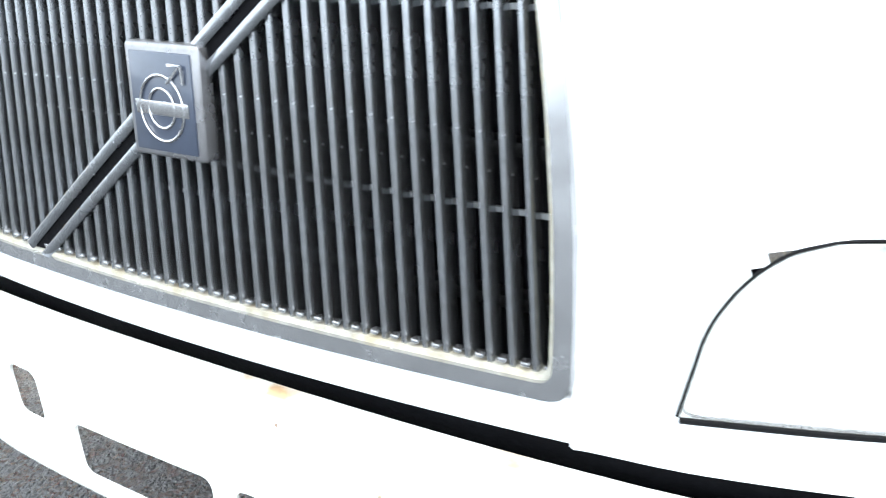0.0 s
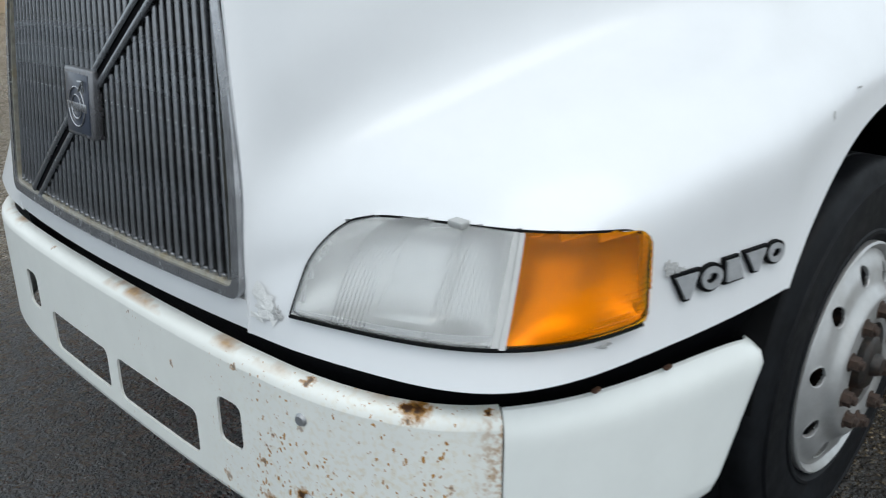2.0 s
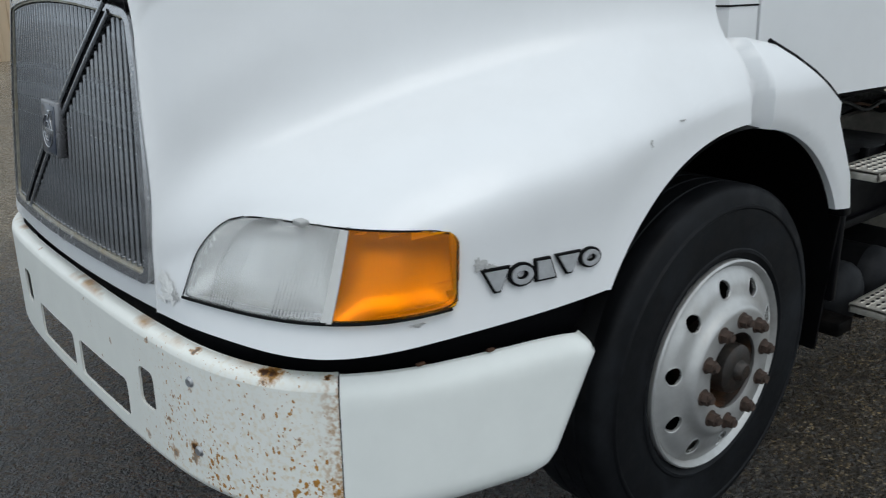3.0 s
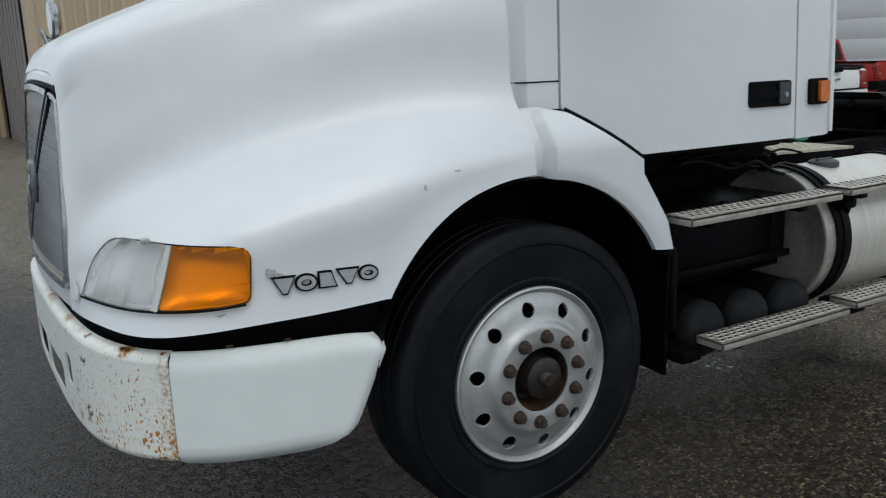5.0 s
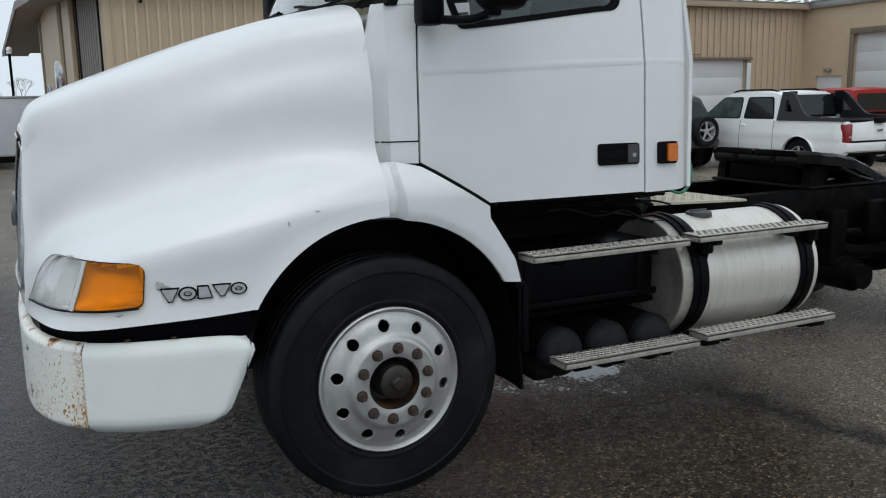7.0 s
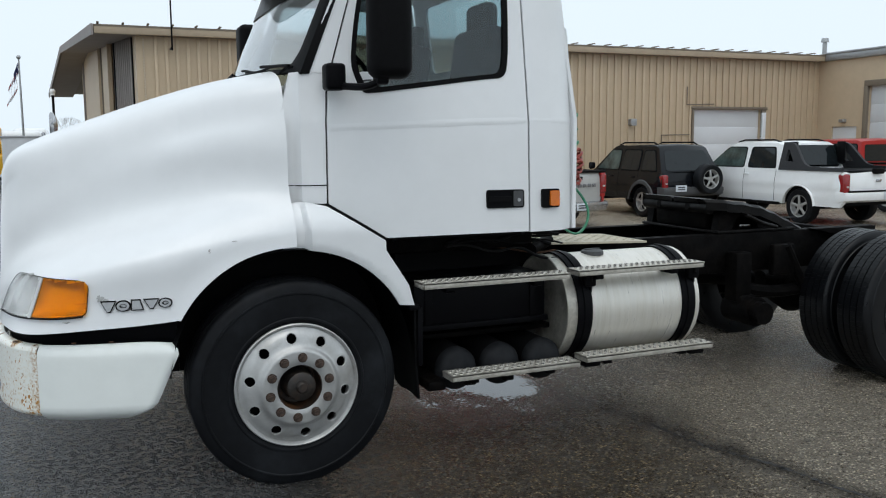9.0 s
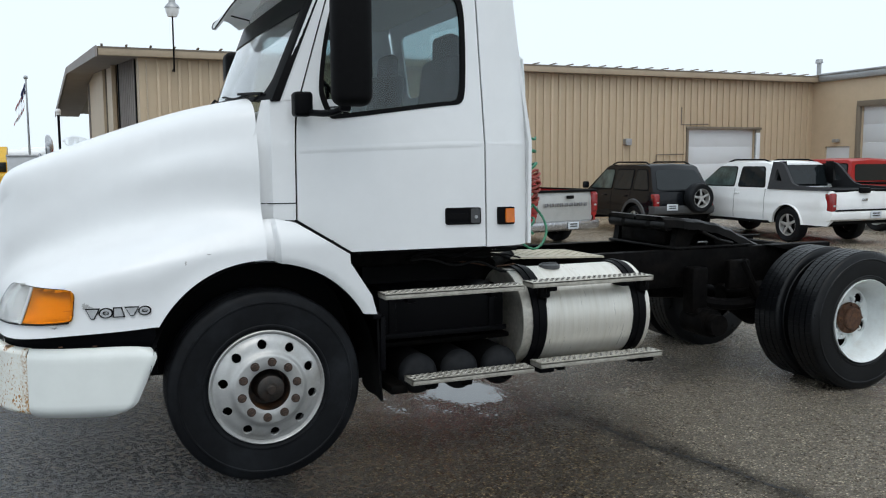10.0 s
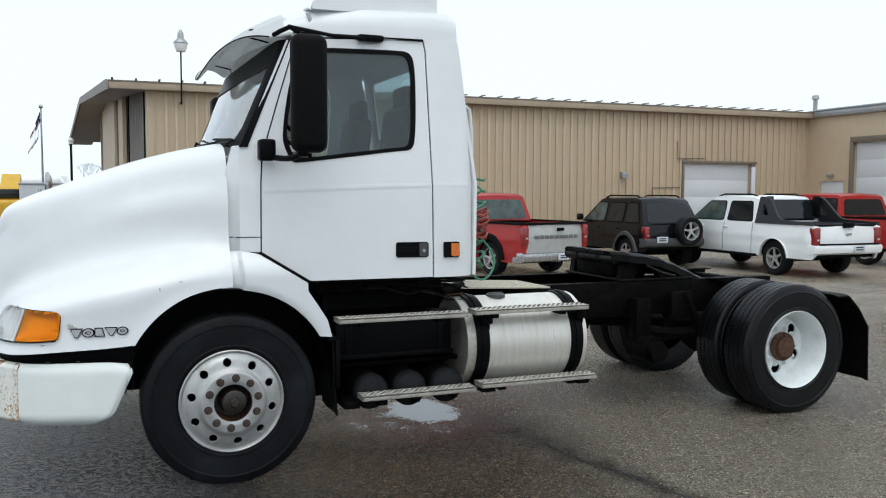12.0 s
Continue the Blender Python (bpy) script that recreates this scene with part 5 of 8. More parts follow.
def build_arch():
    bm = bmesh.new()
    lathe(bm, [(0.575, 0.045), (0.585, 0.10), (0.585, 0.52), (0.10, 0.53)], (-0.01, 0, 0.56), 'y', 40, (2, 178))
    box(bm, (0.0, 0.545, 0.80), (1.25, 0.02, 0.62))
    liner = part("wheel_arch_liner", bm, M_SEAL, truck, "black plastic wheel arch liner")
    # rear quarter of the fender, fixed to the cab
    bm = bmesh.new()
    outer = [(0.156, 1.330), (0.428, 1.160), (0.430, 1.112), (0.497, 1.010), (0.545, 0.934), (0.573, 0.832)]
    arch = [(0.0 + 0.572 * math.cos(t), 0.56 + 0.572 * math.sin(t)) for t in np.linspace(radians(29), radians(96), 22)]
    shape = [(-0.07, 1.34), (0.0, 1.345), (0.06, 1.352), *outer, *arch]

    def place(x, z, d):
        edge = 1 - min(1, max(0, (z - 1.20) / 0.16))
        y = 0.016 + 0.10 * (1 - edge) ** 2
        r = math.hypot(x, z - 0.56)
        y += 0.010 * max(0, (0.60 - r) / 0.03) if r < 0.60 else 0
        return (x, y + d + 0.048 * (1 - joggle(x, z)), z)
    plate(bm, shape, place, (), 0.02, 0.018)
    fender = part("cab_fender", bm, M_WHITE, truck, "white rear part of the front fender", 50)
    bm = bmesh.new()
    sweep(bm, [place(0.160 + 0.272 * f, 1.340 - 0.172 * f, 0.010) for f in (0, 0.25, 0.5, 0.75, 1)], 0.006, 6)
    part("fender_edging", bm, M_SEAL, fender)
    # mud flap and its bracket
    bm = bmesh.new()
    shape = [(0.12, 0.80), (0.52, 0.80), (0.50, 0.345), (0.44, 0.320), (0.16, 0.330)]
    plate(bm, shape, lambda y, z, d: (0.590 + 0.03 * ((0.83 - z) / 0.5) ** 1.6 + d - 0.01 * math.sin(y * 14), y - 0.075, z), (), 0.012, 0.06)
    part("mud_flap", bm, M_SEAL, truck, "black rubber mud flap behind the front wheel")
    bm = bmesh.new()
    box(bm, (0.575, 0.16, 0.818), (0.05, 0.28, 0.03), 0.008)
    box(bm, (0.615, 0.08, 0.66), (0.03, 0.07, 0.30), 0.008)
    part("flap_bracket", bm, M_BLACK, truck)


build_arch()


# ---- cab ----
def cab_y(x, z):
    """How far the cab's side lies in from the wheel's outer face."""
    y = 0.038 + 0.1 * max(0.0, 1.23 - x)
    y += (z - 1.165) * 0.03 if z < 1.74 else 0.018 + (z - 1.74) * 0.12
    y += max(0.0, x - 1.39) ** 2 * 4.5
    return y


def cab_place(x, z, d):
    return (x, cab_y(x, z) + d, z)


DOOR = [(0.182, 1.335), (0.186, 1.73), (0.195, 1.86), (0.234, 2.023), (0.300, 2.237), (0.378, 2.481), (0.419, 2.598), (0.44, 2.618), (0.683, 2.624), (1.165, 2.642),
        (1.200, 2.635), (1.212, 2.58), (1.218, 2.192), (1.226, 1.734), (1.228, 1.163), (0.467, 1.157)]
def soften(pts, times=2):
    """Rounds a closed outline by cutting its corners."""
    for _ in range(times):
        pts = [(p[0] + (q[0] - p[0]) * k, p[1] + (q[1] - p[1]) * k) for p, q in zip(pts, pts[1:] + pts[:1]) for k in (0.25, 0.75)]
    return pts


WINDOW = soften([(0.318, 2.024), (0.333, 1.955), (0.368, 1.872), (0.42, 1.872), (0.656, 1.902), (1.006, 1.950), (1.100, 1.955), (1.124, 2.03), (1.136, 2.261), (1.138, 2.45),
          (1.120, 2.56), (1.02, 2.567), (0.819, 2.565), (0.591, 2.562), (0.462, 2.555), (0.432, 2.53), (0.405, 2.46), (0.355, 2.272)])


def inset(pts, k):
    cx, cz = sum(p[0] for p in pts) / len(pts), sum(p[1] for p in pts) / len(pts)
    w = max(p[0] for p in pts) - min(p[0] for p in pts)
    h = max(p[1] for p in pts) - min(p[1] for p in pts)
    return [(cx + (x - cx) * (1 - 2 * k / w), cz + (z - cz) * (1 - 2 * k / h)) for x, z in pts]


def build_cab():
    # door
    bm = bmesh.new()
    plate(bm, inset(DOOR, 0.003), cab_place, [WINDOW], 0.03, 0.15)
    door = part("door", bm, M_WHITE, truck, "white cab door with a faint moulded line", 40)
    bm = bmesh.new()
    plate(bm, inset(WINDOW, -0.004), lambda x, z, d: (x, cab_y(x, z) - 0.003 + d, z), [inset(WINDOW, 0.022)], 0.02)
    part("window_seal", bm, M_SEAL, door)
    bm = bmesh.new()
    plate(bm, inset(WINDOW, 0.020), lambda x, z, d: (x, cab_y(x, z) + 0.012 + d, z), (), 0.004)
    pane = part("window_pane", bm, M_GLASS, door, "clear side window", 0)
    bm = bmesh.new()
    plate(bm, [(0.362, 1.912), (0.426, 1.917), (0.426, 1.974), (0.362, 1.970)], lambda x, z, d: cab_place(x, z, d + 0.009), (), 0.002)
    sticker = part("sticker", bm, M_DOORWHITE, pane, "small white sticker with a grey bar", 0)
    bm = bmesh.new()
    plate(bm, [(0.370, 1.923), (0.418, 1.927), (0.418, 1.936), (0.370, 1.932)], lambda x, z, d: cab_place(x, z, d + 0.007), (), 0.002)
    part("sticker_bar", bm, M_CLADGREY, sticker, smooth=0)
    pane.visible_shadow = False
    # moulded belt line
    bm = bmesh.new()
    rows = [[cab_place(x, 1.70 + (x - 0.2) * 0.042 + dz, -o) for dz, o in ((-0.018, -0.0008), (-0.004, 0.0006), (0.004, 0.0006), (0.018, -0.0008))] for x in np.linspace(0.20, 1.222, 34)]
    sheet(bm, rows)
    part("belt_moulding", bm, M_WHITE, door)
    bm = bmesh.new()
    sweep(bm, [cab_place(x, z, 0.024) for x, z in DOOR], 0.012, 6, closed=True)
    part("door_seal", bm, M_SEAL, door)
    # handle
    bm = bmesh.new()
    h = rounded([(0.990, 1.292), (1.196, 1.292), (1.196, 1.386), (0.990, 1.386)], 0.016)
    plate(bm, h, lambda x, z, d: cab_place(x, z, d - 0.008), [rounded([(0.999, 1.302), (1.128, 1.302), (1.128, 1.376), (0.999, 1.376)], 0.01)], 0.03)
    part("handle_surround", bm, M_SEAL, door, "black recessed door handle")
    bm = bmesh.new()
    plate(bm, rounded([(0.997, 1.300), (1.130, 1.300), (1.130, 1.378), (0.997, 1.378)], 0.01), lambda x, z, d: cab_place(x, z, d - 0.003), (), 0.02)
    part("handle_cup", bm, M_BLACK, door)
    bm = bmesh.new()
    plate(bm, rounded([(1.000, 1.325), (1.126, 1.325), (1.126, 1.352), (1.000, 1.352)], 0.006), lambda x, z, d: cab_place(x, z, d - 0.010), (), 0.012)
    part("handle_lever", bm, M_SEAL, door)
    bm = bmesh.new()
    plate(bm, rounded([(1.136, 1.300), (1.188, 1.300), (1.188, 1.380), (1.136, 1.380)], 0.008), lambda x, z, d: cab_place(x, z, d - 0.012), (), 0.01)
    part("lock_plate", bm, M_CLADGREY, door, "grey lock plate")
    bm = bmesh.new()
    lathe(bm, [(0.0, -0.014), (0.009, -0.014), (0.010, 0.0)], (1.164, cab_y(1.164, 1.333) - 0.004, 1.333), 'y', 20)
    part("lock", bm, M_GALV, door)
    for x, z in ((0.36, 1.222), (0.505, 1.150), (1.19, 1.158)):
        bm = bmesh.new()
        box(bm, cab_place(x, z, -0.002), (0.018, 0.012, 0.012), 0.003)
        part("bottom_clip", bm, M_BLACK, door)
    # corner panel behind the door
    bm = bmesh.new()
    shape = [(1.234, 1.163), (1.515, 1.166), (1.545, 1.45), (1.558, 1.754), (1.538, 1.989), (1.505, 2.202), (1.462, 2.52), (1.444, 2.642), (1.206, 2.642), (1.218, 2.58), (1.224, 2.192), (1.232, 1.734)]
    plate(bm, shape, cab_place, (), 0.03, 0.05)
    panel = part("cab_corner", bm, M_WHITE, truck, "white cab corner panel", 45)
    bm = bmesh.new()
    rows = [[cab_place(x, 1.742 + dz, -o) for dz, o in ((-0.018, -0.0008), (-0.004, 0.0006), (0.004, 0.0006), (0.018, -0.0008))] for x in np.linspace(1.236, 1.50, 12)]
    sheet(bm, rows)
    part("belt_moulding", bm, M_WHITE, panel)
    bm = bmesh.new()
    plate(bm, rounded([(1.297, 1.287), (1.402, 1.287), (1.402, 1.385), (1.297, 1.385)], 0.012), lambda x, z, d: cab_place(x, z, d - 0.014), (), 0.02)
    part("marker_base", bm, M_SEAL, panel)
    bm = bmesh.new()
    plate(bm, rounded([(1.342, 1.297), (1.396, 1.297), (1.396, 1.376), (1.342, 1.376)], 0.008), lambda x, z, d: cab_place(x, z, d - 0.026), (), 0.018)
    part("marker_lens", bm, M_AMBER, panel, "amber side marker lens")
    # cowl panel between hood and door
    bm = bmesh.new()
    plate(bm, [(-0.06, 1.345), (0.176, 1.338), (0.180, 1.73), (0.188, 1.87), (0.205, 1.96), (0.09, 1.965), (0.03, 1.962), (0.012, 1.90), (-0.02, 1.78), (-0.06, 1.62)], lambda x, z, d: cab_place(x, z, d + 0.002 + 0.035 * (1 - joggle(x, z))), (), 0.02, 0.02)
    cowl = part("cowl", bm, M_WHITE, truck, "white cowl panel ahead of the door", 40)
    bm = bmesh.new()
    sweep(bm, [cab_place(x, 1.427, 0.001 + 0.035 * (1 - joggle(x, 1.427))) for x in (0.0, 0.02, 0.035, 0.045, 0.055, 0.07, 0.11, 0.178)], 0.0025, 6)
    part("cowl_seam", bm, M_SEAL, cowl)
    # A pillar with the wide windscreen seal
    line = lambda t, off: (0.082 + off + 0.27 * t + 0.012 * t * t, 1.958 + 0.645 * t)
    bm = bmesh.new()
    shape = [(0.082, 1.958), (0.208, 1.965), (0.229, 2.03), (0.294, 2.24), (0.372, 2.484), (0.413, 2.60), (0.36, 2.60)]
    plate(bm, shape, cab_place, (), 0.04, 0.1)
    part("pillar", bm, M_WHITE, truck, "white windscreen pillar", 40)


def windscreen(u, v, out=0.0):
    """u: -1 to 1 across, v: 0 to 1 up."""
    y = MID + u * (MID - (0.185 + 0.09 * v))
    x = 0.072 + 0.285 * v - (0.130 + 0.018 * v) * (1 - u * u) - out
    return (x, y, 1.955 + 0.65 * v + 0.03 * (1 - u * u) * (1 - v) + out * 0.4)


ROOF_LINE = spline([0.16, 0.22, 0.34, 0.55, 0.85, 1.2, 1.38, 1.44], [2.65, 2.695, 2.75, 2.80, 2.828, 2.838, 2.835, 2.82])
ROOF_IN = spline([0.16, 0.30, 0.45, 0.6, 1.3, 1.44], [0.10, 0.08, 0.05, 0.015, 0.006, 0.012])
VISOR_LIP = spline([0, 0.2, 0.4, 0.6, 0.75, 0.9, 1.0], [2.455, 2.485, 2.545, 2.600, 2.624, 2.622, 2.606])
ROOF_CROWN = spline([0.36, 0.50, 0.70, 1.0, 1.44], [0.030, 0.062, 0.095, 0.105, 0.090])


def roof_half(x):
    """The roof's cross-section from its near edge to the middle."""
    zt, ins, cr = ROOF_LINE(x), ROOF_IN(x), ROOF_CROWN(x)
    ys = cab_y(x, 2.62) + ins
    return smooth_line([(x, ys, min(2.635, zt - 0.02)), (x, ys + 0.006, 0.5 * (2.635 + zt) - 0.01), (x, ys + 0.035, zt - 0.025), (x, ys + 0.13, zt), (x, 0.50, zt + 0.62 * cr), (x, 0.85, zt + 0.93 * cr), (x, MID, zt + cr)], 18)


def build_front():
    U = np.linspace(-1, 1, 41)
    V = np.linspace(0, 1, 13)
    bm = bmesh.new()
    sheet(bm, [[windscreen(u * 0.97, 0.02 + 0.96 * v) for u in U] for v in V])
    thicken(bm, 0.005)
    ws = part("windscreen", bm, M_SCREEN, truck, "wide curved clear windscreen")
    ws.visible_shadow = False
    for s in (-1, 1):
        bm = bmesh.new()
        rows = []
        for v in V:
            w = 0.085 - 0.015 * v + 0.10 * (max(0.0, 0.20 - v) / 0.20) ** 2
            edge = windscreen(s, v, 0.004)
            x_out = edge[0] + 0.046 - 0.020 * v
            y_out = cab_y(x_out, edge[2]) - 0.005
            outer = (x_out, y_out if s < 0 else 2 * MID - y_out, edge[2])
            rows.append([outer, edge, windscreen(s * (1 - w * 0.5), v, 0.010), windscreen(s * (1 - w), v, 0.004), windscreen(s * (1 - w), v, -0.01)])
        sheet(bm, rows)
        thicken(bm, 0.006)
        part("screen_seal", bm, M_SEAL, ws)
    bm = bmesh.new()
    sheet(bm, [[windscreen(u, v, 0.004) for u in U] for v in (0.0, 0.02, 0.035)])
    thicken(bm, 0.01)
    part("screen_seal", bm, M_SEAL, ws)
    # wipers
    for u0, u1 in ((-0.92, -0.15), (0.05, 0.80)):
        bm = bmesh.new()
        sweep(bm, [windscreen(u0 + (u1 - u0) * k / 8, 0.045 + 0.02 * math.sin(k), 0.010) for k in range(9)], 0.006, 6)
        sweep(bm, [windscreen(u0 + 0.1, 0.0, 0.014), windscreen(u0 + 0.02, 0.05, 0.020), windscreen(0.5 * (u0 + u1), 0.06, 0.016)], 0.008, 6)
        part("wiper", bm, M_SEAL, ws)
    # outside visor: a crescent brow reaching forward from the roof
    bm = bmesh.new()
    rows = []
    for u in np.linspace(-1.0, 1.0, 41):
        c = 1 - u * u
        y = MID + u * 0.98
        lip = (0.25 - 0.31 * c, VISOR_LIP(abs(u)))
        skin = roof_half(0.385)
        back = (0.385, float(np.interp(min(y, 2 * MID - y), [p[1] for p in skin], [p[2] for p in skin])) + 0.006)
        mid_ = (lip[0] + (back[0] - lip[0]) * 0.24, lip[1] + (back[1] - lip[1]) * 0.34)
        high = (lip[0] + (back[0] - lip[0]) * 0.60, lip[1] + (back[1] - lip[1]) * 0.69)
        rows.append(smooth_line([(p[0], y, p[1]) for p in (back, high, mid_, lip)], 14))
    sheet(bm, rows)
    thicken(bm, 0.010)
    visor = part("sun_visor", bm, M_VISOR, truck, "white curved sun visor over the windscreen", 50)
    bm = bmesh.new()
    sweep(bm, [r[-1] for r in rows], 0.0045, 6)
    part("visor_edge", bm, M_SEAL, visor)
    for k in (13, 15, 17, 23, 27):
        r = rows[k]
        bm = bmesh.new()
        box(bm, (r[9][0] + 0.002, r[9][1], r[9][2] - 0.002), (0.03, 0.05, 0.018), 0.006)
        part("marker_lamp", bm, M_LENSW, visor)
    bm = bmesh.new()
    box(bm, (rows[5][9][0], rows[5][9][1], rows[5][9][2]), (0.035, 0.03, 0.010), 0.004)
    part("marker_lamp", bm, M_CLADGREY, visor)
    for k in (6, 34):
        bm = bmesh.new()
        rod(bm, (0.30, rows[k][0][1], 2.62), Vector(rows[k][11]) + Vector((0.02, 0, -0.004)), 0.005, 8)
        part("visor_strut", bm, M_BLACK, visor)
    # dark tinted band at the top of the glass, the visor's dark reflection painted in
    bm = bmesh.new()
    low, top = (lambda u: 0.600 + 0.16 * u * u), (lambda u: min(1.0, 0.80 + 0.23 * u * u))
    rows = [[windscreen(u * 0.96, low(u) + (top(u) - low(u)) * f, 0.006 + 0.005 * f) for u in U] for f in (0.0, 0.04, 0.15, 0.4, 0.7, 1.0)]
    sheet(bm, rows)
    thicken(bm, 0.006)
    part("visor_shade", bm, M_TINTBAND, visor, "dark tinted strip with the visor's dark reflection painted in")


def build_roof():
    bm = bmesh.new()
    rows = []
    for x in [0.36 + 1.08 * k / 25 for k in range(26)]:
        half = roof_half(x)
        rows.append(half + [(p[0], 2 * MID - p[1], p[2]) for p in reversed(half[:-1])])
    # brow between the windscreen's top and the roof skin
    n = len(rows[0])
    U = [(p[1] - MID) / (MID - 0.275) for p in rows[0]]
    brow = [windscreen(max(-1.0, min(1.0, u)), 1.0, 0.0) for u in U]
    rows = [brow, [tuple((np.array(a) * 0.45 + np.array(c) * 0.55) + np.array((0.01, 0, -0.01))) for a, c in zip(brow, rows[0])]] + rows
    sheet(bm, rows)
    thicken(bm, 0.01)
    roof = part("roof", bm, M_WHITE, truck, "white moulded cab roof", 50)
    bm = bmesh.new()
    sweep(bm, [(x, cab_y(x, 2.645) - 0.010, 2.652 - 0.010 * x) for x in np.linspace(0.40, 1.20, 14)], 0.007, 6)
    part("drip_rail", bm, M_SEAL, roof)
    bm = bmesh.new()
    box(bm, (0.515, cab_y(0.515, 2.7) + 0.045, 2.735), (0.025, 0.012, 0.10), 0.004, Euler((0, -0.35, 0)).to_matrix())
    part("strap", bm, M_GALV, roof)
    # air deflector standing on the roof
    bm = bmesh.new()
    rows = []
    for x, z in ((0.52, 2.835), (0.58, 2.90), (0.70, 2.98), (0.88, 3.10), (1.10, 3.22), (1.33, 3.28)):
        half = [(x, 0.25, 2.80), (x, 0.255, 0.5 * (z + 2.845)), (x, 0.29, z - 0.03), (x, 0.40, z), (x, MID, z + 0.03)]
        rows.append(half + [(p[0], 2 * MID - p[1], p[2]) for p in reversed(half[:-1])])
    sheet(bm, rows)
    thicken(bm, 0.012)
    part("air_deflector", bm, M_WHITE, truck, "white roof air deflector")
    # rear wall and inside
    bm = bmesh.new()
    shape = [(0.10, 1.166), (2 * MID - 0.10, 1.166), (2 * MID - 0.13, 1.75), (2 * MID - 0.20, 2.76), (0.20, 2.76), (0.13, 1.75)]
    hole = rounded([(0.40, 2.12), (1.98, 2.12), (1.98, 2.58), (0.40, 2.58)], 0.06)
    xb = lambda z: 1.545 + 0.02 * min(1, (z - 1.166) / 0.59) - 0.135 * max(0, (z - 1.75) / 1.0)
    plate(bm, shape, lambda y, z, d: (xb(z) - d, y, z), [hole], 0.02)
    back = part("cab_rear", bm, M_WHITE, truck, "white rear cab wall with a window")
    bm = bmesh.new()
    plate(bm, hole, lambda y, z, d: (xb(z) - 0.006 - d, y, z), (), 0.004)
    g = part("rear_pane", bm, M_GLASS, back, smooth=0)
    g.visible_shadow = False
    bm = bmesh.new()
    sweep(bm, smooth_line([(1.52, 0.30, 2.26), (1.575, 0.30, 2.25), (1.590, 0.30, 2.20), (1.600, 0.30, 1.887), (1.608, 0.30, 1.70), (1.610, 0.30, 1.56), (1.57, 0.30, 1.52)], 24), 0.010, 8)
    part("grab_rail", bm, M_WHEELWHITE, truck, "bright grab rail behind the cab")
    # far side of the cab
    bm = bmesh.new()
    mirror = lambda x, z, d: (x, 2 * MID - cab_y(x, z) - d, z)
    far = [(0.014, 1.36), (0.467, 1.157), (1.505, 1.166), (1.532, 1.754), (1.432, 2.52), (1.385, 2.75), (0.44, 2.64), (0.082, 1.958), (0.014, 1.955)]
    plate(bm, far, mirror, [WINDOW], 0.03, 0.15)
    fs = part("cab_side", bm, M_WHITE, truck, "white far cab side with its window", 40)
    bm = bmesh.new()
    plate(bm, inset(WINDOW, 0.0), lambda x, z, d: mirror(x, z, d + 0.01), (), 0.004)
    g = part("far_pane", bm, M_GLASS, fs, smooth=0)
    g.visible_shadow = False


def build_interior():
    bm = bmesh.new()
    box(bm, (0.80, MID, 1.22), (1.36, 2.05, 0.06))
    part("cab_floor", bm, M_SEAT, truck)
    bm = bmesh.new()
    box(bm, (0.20, MID, 1.72), (0.30, 2.0, 0.42), 0.05, seg=3)
    box(bm, (0.30, 0.75, 1.93), (0.26, 0.55, 0.10), 0.04, seg=3)
    part("dashboard", bm, M_CARGREY, truck, "grey dashboard")
    bm = bmesh.new()
    tilt = Euler((0, radians(-35), 0)).to_matrix()
    pts = [Vector((0.52, 0.72, 1.98)) + tilt @ Vector((0.0, 0.22 * math.cos(t), 0.22 * math.sin(t))) for t in (k * math.tau / 28 for k in range(28))]
    sweep(bm, pts, 0.014, 8, closed=True)
    for t in (0.5, 2.6, 4.7):
        rod(bm, Vector((0.52, 0.72, 1.98)), Vector((0.52, 0.72, 1.98)) + tilt @ Vector((0, 0.21 * math.cos(t), 0.21 * math.sin(t))), 0.012, 6)
    rod(bm, (0.52, 0.72, 1.98), (0.34, 0.72, 1.84), 0.03, 10)
    part("steering_wheel", bm, M_SEAL, truck)
    for y in (0.66, 1.75):
        bm = bmesh.new()
        box(bm, (0.98, y, 1.62), (0.46, 0.50, 0.14), 0.05, seg=3)
        box(bm, (1.20, y, 1.95), (0.14, 0.48, 0.64), 0.05, Euler((0, radians(8), 0)).to_matrix(), 3)
        box(bm, (1.25, y, 2.32), (0.10, 0.26, 0.18), 0.04, seg=3)
        rod(bm, (1.0, y, 1.25), (1.0, y, 1.56), 0.12, 12)
        part("driver_seat", bm, M_SEAT, truck, "dark cloth high-back seat")
    bm = bmesh.new()
    box(bm, (0.85, MID, 2.64), (0.95, 1.86, 0.02))
    part("headliner", bm, M_CARGREY, truck)


